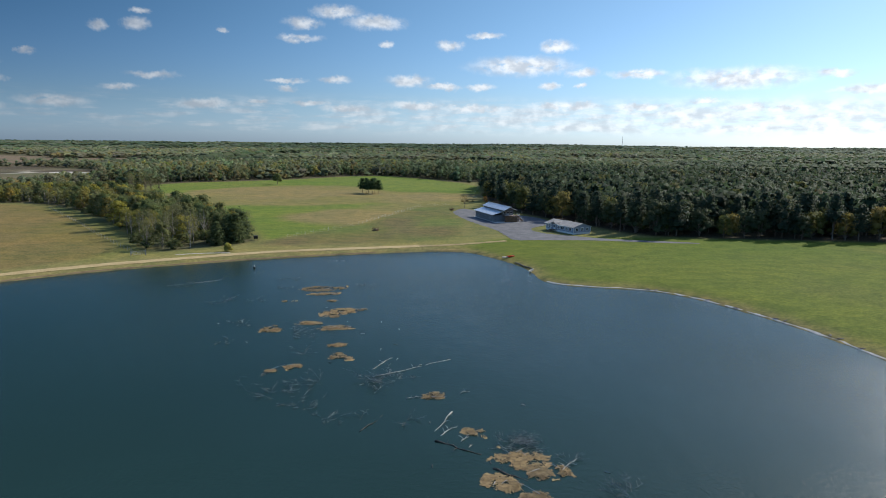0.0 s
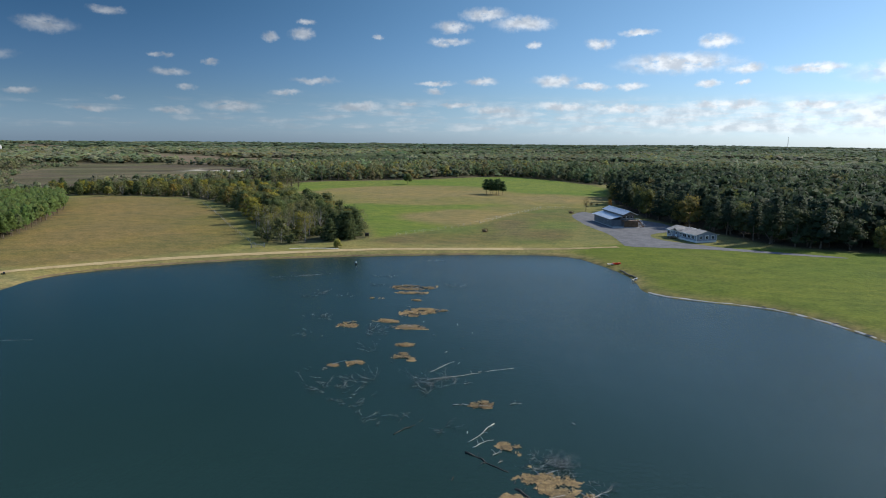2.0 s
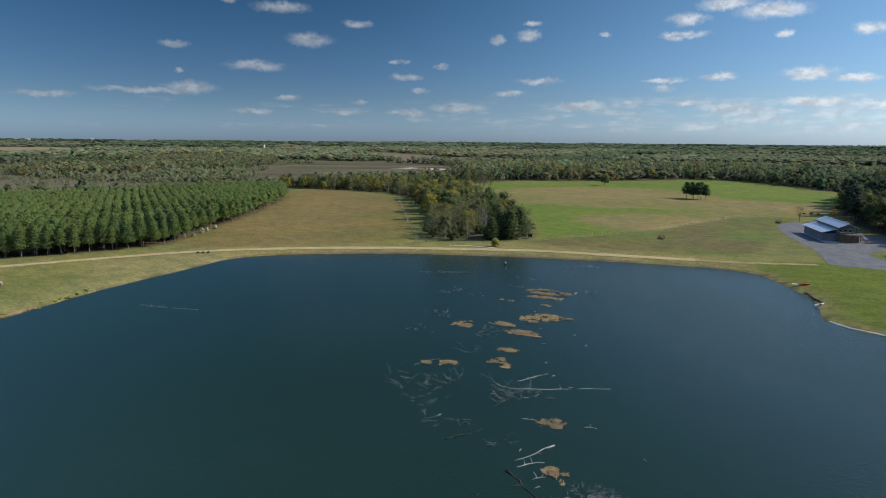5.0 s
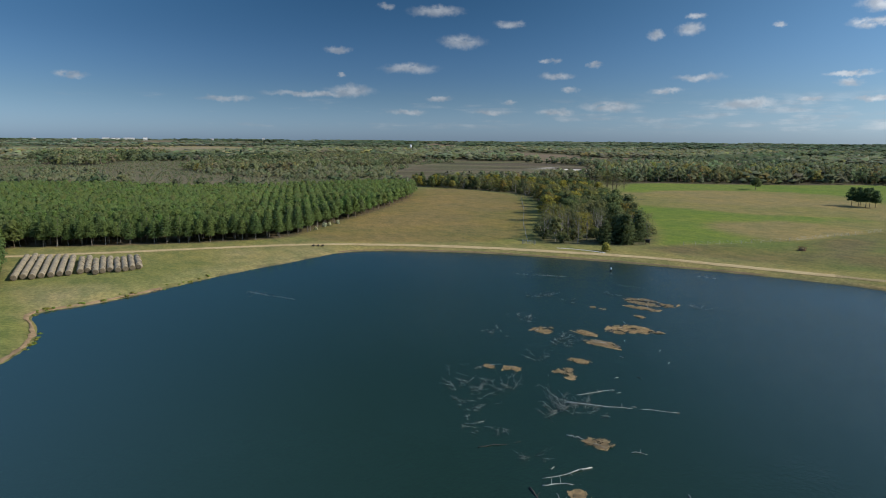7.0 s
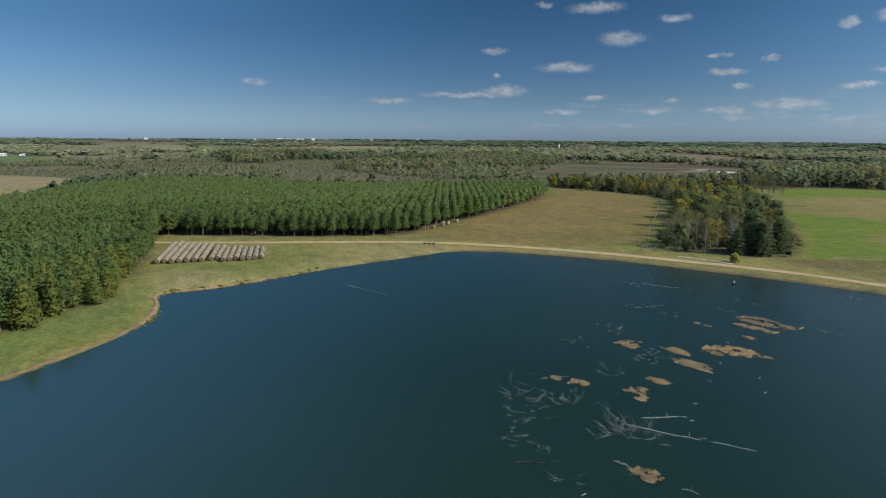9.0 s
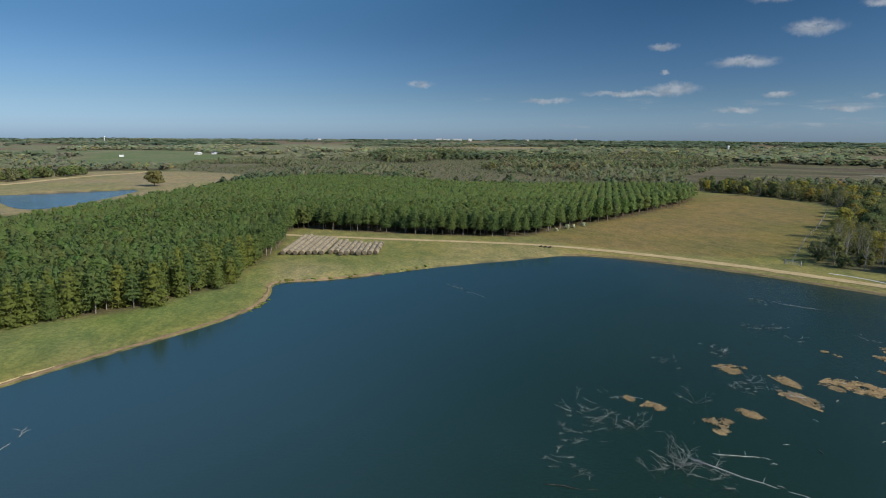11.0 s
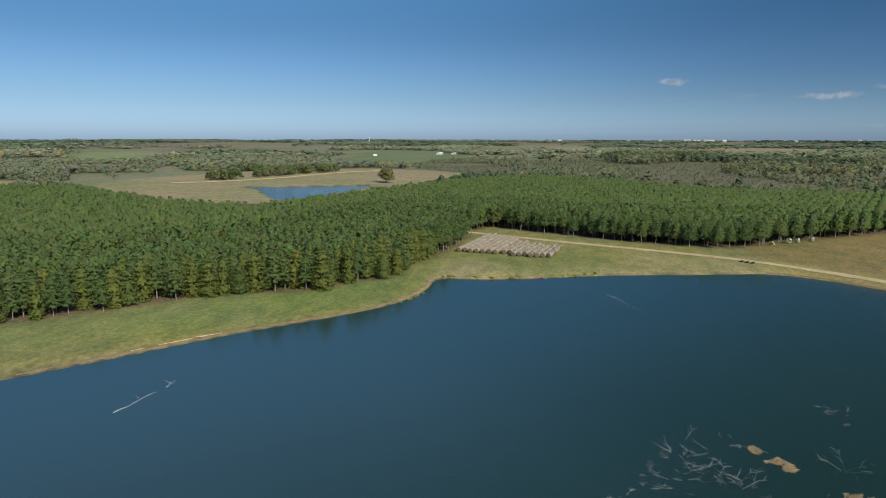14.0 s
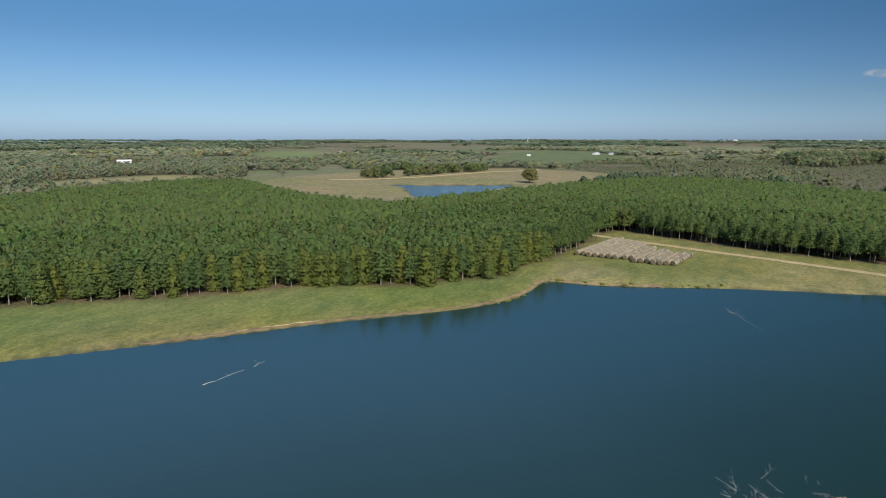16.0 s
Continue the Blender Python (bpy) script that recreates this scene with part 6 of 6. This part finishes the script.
def build_stone(x, y, s, seed, mat, label, name="bank_stone"):
    rng = np.random.default_rng(seed)
    bm = bmesh.new()
    bmesh.ops.create_icosphere(bm, subdivisions=2, radius=1.0)
    for v in bm.verts:
        v.co *= 1 + 0.2 * noise.noise(v.co * 1.7 + Vector((seed, 0, 0)))
        v.co = Vector((v.co.x * s[0], v.co.y * s[1], v.co.z * s[2]))
    ob = part(name, bm, mat)
    ob.matrix_world = pose(x, y, float(ground_z(x, y)) + s[2] * 0.35, 0, 0, float(rng.uniform(0, 360)))
    tagged(ob, label, "stone", "stones on the bank")


for i in range(14):
    k = i / 13
    build_stone(21.4 + 3.4 * k + 0.12 * math.sin(7 * i), 177.3 - 8.4 * k, (0.42, 0.26, 0.12), 800 + i, MAT["rock"], "dark wet stone along the lake bank")
for i, (x, y) in enumerate(((50, 145.6), (51.6, 144.8), (60.5, 135.8), (62.5, 131), (63.8, 129.2), (68, 121), (69, 119.4), (72.2, 110), (72.8, 108), (73.4, 103))):
    build_stone(x, y, (0.7, 0.25, 0.08), 830 + i, MAT["rock"], "dark clod of earth at the waterline", "bank_clod")
for line, wide in (([(-50.2, 4.6), (-52, 6.3), (-54.2, 8.4)], 0.25), ([(-54.6, 8.6), (-56, 10.1), (-57.6, 11.8)], 0.35), ([(-46.8, 1.7), (-47.6, 2.4), (-48.4, 3.0)], 0.2)):
    ribbon("sand_edge", smooth_line(line), wide, 0.06, MAT["dirt"], "pale strip of sand at the waterline", 0.7)
MAT["earth"] = mat_plain("bare_earth", (0.19, 0.13, 0.07), (0.28, 0.20, 0.11), 0.6, 0.95)


def build_earth_rim(first, last, wide):
    """Bare brown earth along the waterline between two places, following the lake's outline."""
    a, b = (int(np.argmin(np.hypot(*(LAKE - q).T))) for q in (first, last))
    ring = LAKE[a:b + 1] if a < b else LAKE[b:a + 1]
    t = np.gradient(ring, axis=0)
    t /= np.linalg.norm(t, axis=1)[:, None]
    out = np.stack((t[:, 1], -t[:, 0]), 1)
    if edge_distance(*(ring[:1] + out[:1]).T, LAKE)[0] < 0:
        out = -out
    ribbon("earth_rim", ring + out * 0.55, wide, 0.07, MAT["earth"], "bare brown earth along the waterline", 0.45)


build_earth_rim((-36, -8), (-84, 40), 0.6)
build_earth_rim((-84, 40), (-112, 70), 0.8)
build_earth_rim((-124, 129), (-20, 193), 0.5)
# pale ribbon standing in for sun glint and foam at the lawn's waterline
shore = LAKE[(LAKE[:, 0] > 26) & (LAKE[:, 1] > 97)] + (0.2, 0.25)
ribbon("sand_edge", shore[np.argsort(-shore[:, 1])], 0.38, 0.03, MAT["concrete"], "thin pale line along the lawn's waterline, added for sun-glint foam", 0.5)
ribbon("sand_patch", smooth_line([(-80, 180.6), (-76, 183), (-71, 184.2), (-65, 184.8)]), 0.8, 0.08, MAT["concrete"], "pale bare sand beside the farm track", 0.35)


def build_culvert(x, y, turn):
    root = tagged(new("culvert_pipe"), "black culvert pipe end below the farm track", "pipe", "culvert pipes")
    root.matrix_world = pose(x, y, float(ground_z(x, y)) + 0.15, 0, 0, turn)
    bm = bmesh.new()
    n = 16
    loops = [[bm.verts.new((px, r * math.cos(2 * math.pi * k / n), r * math.sin(2 * math.pi * k / n))) for k in range(n)] for px, r in ((-1.6, 0.28), (0, 0.28), (0, 0.23), (-1.6, 0.23))]
    for a, b in zip(loops[:-1], loops[1:]):
        for k in range(n):
            bm.faces.new((a[k], b[k], b[(k + 1) % n], a[(k + 1) % n]))
    bm.faces.new(loops[3])
    bmesh.ops.recalc_face_normals(bm, faces=bm.faces[:])
    part("pipe", bm, MAT["black"], root)
    part("headwall", block((0.25, 1.0, 0.3), (-0.5, 0, -0.45), 0.03), MAT["concrete"], root)


for k in (-1, 0, 1):
    build_culvert(-131.8 + 0.9 * k, 125.2 + 1.15 * k, -42)


# ---- fences and field furniture ----
def build_fence(points, gap, label, wires=3, height=1.25):
    """Posts with wires between them, along a line."""
    line = []
    for a, b in zip(points[:-1], points[1:]):
        a, b = np.array(a, float), np.array(b, float)
        k = max(1, round(np.hypot(*(b - a)) / gap))
        line += [a + (b - a) * i / k for i in range(k)]
    line.append(np.array(points[-1], float))
    root = tagged(new("fence"), label, "fence")
    root.matrix_world = pose(line[0][0], line[0][1], 0)
    pts = []
    post = None
    for p in line:
        z = float(ground_z(p[0], p[1]))
        loc = (p[0] - line[0][0], p[1] - line[0][1], z - 0.1)
        if post is None:
            post = part("post", rods([([(0, 0, 0), (0, 0, height + 0.1), (0, 0, height + 0.16)], [0.05, 0.045, 0.02])], 6), MAT["driftwood"], root)
            post.location = loc
        else:
            q = new("post", post.data)
            q.parent, q.location = root, loc
        pts.append(np.array((*loc[:2], z)))
    for k in range(wires):
        part("wire", rods([([p + (0, 0, height * (k + 1) / wires - 0.08) for p in pts], [0.008] * len(pts))], 3), MAT["steel"], root)


build_fence([(-55.5, 216), (-46, 231), (-35, 252), (-24, 288), (-12, 326), (3, 334)], 4.0, "wire fence on grey wooden posts across the pasture")
build_fence([(-92.2, 181), (-124.5, 218), (-150, 250), (-193, 300)], 4.0, "wire fence on grey wooden posts beside the hedgerow")


def build_gate(x, y, turn):
    root = tagged(new("farm_gate"), "closed tubular steel farm gate beside the track", "gate")
    root.matrix_world = pose(x, y, float(ground_z(x, y)), 0, 0, turn)
    for k in range(5):
        part("bar", rods([([(-1.8, 0, 0.25 + 0.25 * k), (1.8, 0, 0.25 + 0.25 * k)], [0.03, 0.03])], 6), MAT["steel"], root)
    for x0 in (-1.8, 0, 1.8):
        part("upright", rods([([(x0, 0, 0.2), (x0, 0, 1.3)], [0.035, 0.035])], 6), MAT["steel"], root)
    for x0 in (-2.0, 2.0):
        part("post", block((0.22, 0.22, 1.6), (x0, 0, -0.1), 0.03), MAT["driftwood"], root)


build_gate(-90.5, 179.5, 32)


def build_feeder(x, y):
    """A ring feeder with bars and a little hay in it."""
    root = tagged(new("hay_feeder"), "rusty ring feeder with old hay, on the pasture", "feeder")
    root.matrix_world = pose(x, y, float(ground_z(x, y)))
    for z in (0.15, 0.6, 1.15):
        a = np.linspace(0, 2 * math.pi, 21)
        part("ring", rods([([(1.2 * math.cos(t), 1.2 * math.sin(t), z) for t in a], [0.05] * 21)], 5), MAT["rust"], root)
    for k in range(10):
        t = 2 * math.pi * k / 10
        part("bar", rods([([(1.2 * math.cos(t), 1.2 * math.sin(t), 0), (1.2 * math.cos(t), 1.2 * math.sin(t), 1.2)], [0.04, 0.04])], 5), MAT["rust"], root)
    part("hay", rods([([(0, 0, 0), (0, 0, 0.5), (0, 0, 0.9)], [1.0, 0.9, 0.4])], 12), MAT["reed_dark"], root)


build_feeder(-26.2, 235.7)
build_feeder(4.2, 310.0)


def build_hide(x, y, turn):
    """A black field shelter on short legs."""
    root = tagged(new("field_shelter"), "small black shelter at the corner of the pasture", "shelter")
    root.matrix_world = pose(x, y, float(ground_z(x, y)), 0, 0, turn)
    for dx in (-0.6, 0.6):
        for dy in (-0.6, 0.6):
            part("leg", block((0.1, 0.1, 0.7), (dx, dy, 0)), MAT["timber"], root)
    part("body", block((1.3, 1.3, 0.9), (0, 0, 0.6), 0.04), MAT["black"], root)
    part("roof", sheet([(-0.8, -0.8, 1.54), (0.8, -0.8, 1.66), (0.8, 0.8, 1.66), (-0.8, 0.8, 1.54)], 0.08), MAT["black"], root)


build_hide(-64.6, 209.5, 20)


# ---- single trees and bushes ----
def build_single_trees():
    rng = np.random.default_rng(91)

    def leafy(seed, leaves, tint, **k):
        return tree_parts("tree", broadleaf(np.random.default_rng(seed), leaves, **k), MAT["leaf"], MAT["bark"], tint)
    pine = [tree_parts("pine", conifer(np.random.default_rng(900 + k), 560, bare=0.34, wide=0.36, blunt=0.45, limbs=8, size=0.7), MAT["pine"], MAT["bark"], (0.55, 0.62, 0.7)) for k in range(2)]
    for i, (dx, dy) in enumerate(((0, 0), (4, 1), (-4, 0.5), (7, -1), (-1.5, 3), (3, -2.5))):
        plant("pasture_pine", pine[i % 2], -49.5 + dx, 406 + dy, 9.8 + float(rng.uniform(-1.2, 1)), 0.95, "dark flat-topped pine in a clump on the pasture", "tree", "pine clump on the pasture")
    oak = leafy(910, 650, (0.72, 0.85, 0.8), bare=0.2, wide=0.4, limbs=7)
    plant("pasture_tree", oak, -130, 482, 8.5, 1.05, "round green tree alone on the pasture", "tree")
    grey = [leafy(921 + k, 900, c, bare=0.12, wide=0.27, limbs=14, sparse=1.0, size=0.5, lobes=14, stem=0.5) for k, c in enumerate(((0.85, 0.84, 0.9), (1.0, 0.92, 0.7)))]
    for i, (x, y, h) in enumerate(((-194, 381, 13), (-190, 386, 15), (-186, 391, 14), (-183, 396, 11.5), (-197, 389, 14.5), (-191, 395, 15.5), (-201, 396, 13))):
        plant("pasture_tree", grey[i % 3 == 1], x, y, h, 1.0, "tall thin greyish tree in a clump at the pasture's edge", "tree", "grey trees at the pasture's edge")
    plant("yard_tree", leafy(912, 700, (1.3, 0.95, 0.9), bare=0.25, wide=0.4, limbs=12, sparse=1.0, size=0.4), 11.2, 321, 7.0, 1.0, "small thin-leaved tree by the gravel yard", "tree")
    plant("yard_tree", leafy(913, 700, (2.3, 1.1, 0.6), bare=0.12, wide=0.34, limbs=8, sparse=0.6, size=0.5), 23.5, 345, 4.6, 1.0, "rust-coloured autumn tree beside the barn yard", "tree")
    for x, y, h in ((11, 357, 0.7), (14, 359, 0.8), (17, 358, 0.7)):
        plant("brush_heap", leafy(915, 200, (1.1, 0.8, 0.7), bare=0.02, wide=0.9, limbs=3, sparse=0.3), x, y, h, 1.1, "brown heap of cut brush", "brush heap", "brush heaps")
    plant("bush", leafy(916, 600, (1.8, 1.6, 0.9), bare=0.03, wide=0.52, limbs=4), -66.5, 187.2, 2.6, 1.0, "round yellowish bush beside the track", "bush")
    plant("field_tree", leafy(917, 450, (1.25, 1.15, 0.75), bare=0.22, wide=0.42, limbs=7), -268, 317, 6.0, 1.0, "small yellow-green tree at the field's far end", "tree")
    plant("pond_tree", leafy(918, 650, (1.0, 0.9, 0.85), bare=0.12, wide=0.48, limbs=8), -417, -36, 10.5, 1.45, "brownish autumn tree beside the small pond", "tree")
    plant("bare_tree", leafy(919, 600, (1.5, 1.1, 1.15), bare=0.08, wide=0.42, limbs=12, sparse=0.9, size=0.45), -122.3, 34.1, 4.0, 1.0, "reddish half-bare tree at the pine edge", "tree")
    for x, y in ((-163, 144), (-167.8, 150.8), (-170, 154.5), (-172.4, 160)):
        plant("white_bush", tree_parts("bush", broadleaf(np.random.default_rng(920), 260, bare=0.02, wide=0.6, limbs=4), MAT["leaf"], MAT["bark"], (2.6, 2.6, 4.2)), x, y, 1.3 + float(rng.uniform(-.3, .4)), 1.0,
              "whitish flowering bush at the pine edge", "bush", "white bushes")
    hedge = [leafy(940 + k, 300, c, bare=0.05, wide=0.5, limbs=4) for k, c in enumerate(((0.72, 0.9, 0.8), (0.85, 0.9, 0.85), (0.8, 0.92, 0.8), (1.0, 0.98, 1.1)))]
    for line, wide, n, tall in (([(-466, -158), (-512, -146), (-575, -122)], 9.0, 44, 8.0), ([(-424, -178), (-436, -168)], 9.0, 12, 8.5), ([(-546, -215), (-575, -190)], 8.0, 14, 8.0)):
        pts = np.array(line, float)
        for i in range(n):
            k = rng.uniform(0, len(pts) - 1.001)
            q = pts[int(k)] + (pts[int(k) + 1] - pts[int(k)]) * (k - int(k)) + rng.normal(size=2) * wide * 0.5
            plant("hedge_tree", hedge[int(rng.choice(4, p=(0.4, 0.3, 0.2, 0.1)))], q[0], q[1], tall * float(rng.uniform(0.6, 1.1)), 1.0, "rounded olive-green tree in a hedge across the dry field", "tree", "hedge trees")
    weed = [leafy(930 + k, 160, c, bare=0.02, wide=0.8, limbs=3) for k, c in enumerate(((1.25, 1.2, 0.65), (1.0, 1.35, 0.6)))]
    for i in range(78):
        k = rng.uniform()
        x, y = (-83 - 23 * k, 39.4 + 5.2 * min(1.0, 1.9 * k)) if i < 34 else ((-107.5, 45 + 9 * k) if i < 50 else (-107 - 9 * k, 55 + 32 * k) if i < 70 else (-116.0, 93.0 + 3.4 * k))
        plant("marsh_weed", weed[i % 2 if i < 70 else 1], x + float(rng.normal()) * 0.5, y + float(rng.normal()) * 0.5, float(rng.uniform(0.14, 0.32)), 2.0, "clump of green and brown weeds at the water's edge", "weeds", "weeds on the bank")


build_single_trees()


# ---- far buildings and masts ----
def build_shed(x, y, size, turn, roof, label, name="farm_building", windows=3):
    """A plain gabled building seen from afar."""
    root = tagged(new(name), label, "building", "far farm buildings")
    root.matrix_world = pose(x, y, float(ground_z(x, y)), 0, 0, turn)
    w, l, h = size
    part("wall", block((w, l, h), (w * 0, 0, 0)), MAT["white"], root)
    rise = w * 0.22
    for s in (-1, 1):
        pts = [(0, -l / 2 - 0.4, h + rise), (s * (w / 2 + 0.5), -l / 2 - 0.4, h - 0.1), (s * (w / 2 + 0.5), l / 2 + 0.4, h - 0.1), (0, l / 2 + 0.4, h + rise)]
        part("roof_slope", sheet(pts if s > 0 else pts[::-1], 0.2), roof, root)
    for i in range(windows):
        win = part("window", block((0.1, 1.6, 1.4), (w / 2 + 0.04, -l / 2 + l * (i + 0.5) / windows, h * 0.4)), MAT["steel"], root)
        part("pane", block((0.06, 1.3, 1.1), (w / 2 + 0.1, -l / 2 + l * (i + 0.5) / windows, h * 0.4 + 0.15)), MAT["glass"], win)
    part("door", block((0.12, 2.6, h * 0.7), (w / 2 + 0.05, l * 0.1, 0)), MAT["timber"], root)


build_shed(-1084, -200, (7, 12, 3), 100, MAT["shingle"], "white farmhouse with a dark roof among far fields")
build_shed(-1204, -95, (8, 22, 2.8), 80, MAT["white"], "long low white farm building in far fields")
build_shed(-1219, -68, (7, 13, 2.8), 80, MAT["roof_metal"], "low white farm building in far fields")
build_shed(-573, -623, (7, 17, 2.6), 52, MAT["white"], "long white barn among distant trees")
build_shed(-742, -428, (5, 7, 2.6), 60, MAT["white"], "small white house in a far field")
build_shed(-1375, 1030, (10, 22, 5), 45, MAT["roof_metal"], "white farm building in a far green field")
build_shed(-1290, 1236, (9, 18, 4), 45, MAT["roof_metal"], "white farm building in a far green field")
build_shed(-1262, 1262, (8, 12, 4), 45, MAT["white"], "white farm building in a far green field")


def build_silo(x, y, r, h):
    root = tagged(new("silo"), "tall white silo with a domed cap on a far farm", "silo")
    root.matrix_world = pose(x, y, float(ground_z(x, y)))
    part("shell", rods([([(0, 0, 0), (0, 0, h)], [r, r])], 20), MAT["white"], root, smooth=True)
    part("cap", rods([([(0, 0, h), (0, 0, h + r * 0.5), (0, 0, h + r * 0.8)], [r, r * 0.7, 0.2])], 20), MAT["steel"], root, smooth=True)
    for k in range(4):
        part("hoop", rods([([(r * 1.02 * math.cos(t), r * 1.02 * math.sin(t), h * (k + 1) / 5) for t in np.linspace(0, 6.283, 25)], [0.12] * 25)], 4), MAT["steel"], root)


build_silo(-1290, 1150, 2.6, 15)


def build_water_tower(x, y, h):
    root = tagged(new("water_tower"), "white water tower far off on the horizon", "water tower")
    root.matrix_world = pose(x, y, float(ground_z(x, y)))
    part("column", rods([([(0, 0, 0), (0, 0, h * 0.1), (0, 0, h * 0.7)], [3, 1.6, 1.4])], 16), MAT["white"], root)
    part("tank", rods([([(0, 0, h * 0.68), (0, 0, h * 0.76), (0, 0, h * 0.86), (0, 0, h * 0.95), (0, 0, h)], [1.4, 4.5, 5.2, 3.6, 0.5])], 20), MAT["roof_metal"], root, smooth=True)


build_water_tower(-3500, -800, 30)


def build_mast(x, y, h):
    """A lattice mast."""
    root = tagged(new("radio_mast"), "slender grey lattice mast beyond the woods", "mast")
    root.matrix_world = pose(x, y, float(ground_z(x, y)))
    r = 1.6
    for k in range(3):
        t = 2 * math.pi * k / 3
        part("leg", rods([([(r * math.cos(t), r * math.sin(t), 0), (0.5 * math.cos(t), 0.5 * math.sin(t), h)], [0.22, 0.18])], 4), MAT["steel"], root)
    for i in range(12):
        z0, z1 = h * i / 12, h * (i + 1) / 12
        k0, k1 = r + (0.5 - r) * i / 12, r + (0.5 - r) * (i + 1) / 12
        part("brace", rods([([(k0 * math.cos(t), k0 * math.sin(t), z0), (k1 * math.cos(t + 2.094), k1 * math.sin(t + 2.094), z1)], [0.12, 0.12]) for t in (0, 2.094, 4.189)], 3), MAT["steel"], root)


build_mast(660, 2310, 56)

# pale works and sheds along the skyline
for az, r, w, h in ((74.6, 4300, 40, 14), (73.9, 4320, 50, 11), (72.9, 4300, 60, 12), (71.7, 4310, 24, 16), (76.8, 4250, 24, 11), (79.5, 4300, 22, 10), (62.2, 4300, 16, 20), (85.5, 4350, 24, 10), (66.5, 4350, 24, 10)):
    a = radians(az)
    build_shed(-r * math.sin(a), r * math.cos(a), (18, w, h), az + 180 - 90, MAT["steel"], "pale industrial hall on the far skyline", "industrial_hall", 2)
ribbon("field_track", smooth_line([(-611, -74), (-566, -85), (-552, -106), (-495, -122), (-452, -133), (-425, -148), (-410, -158), (-385, -190)]), 7.0, 0.5, MAT["dirt"], "pale sandy track through the dry field", 0.1)
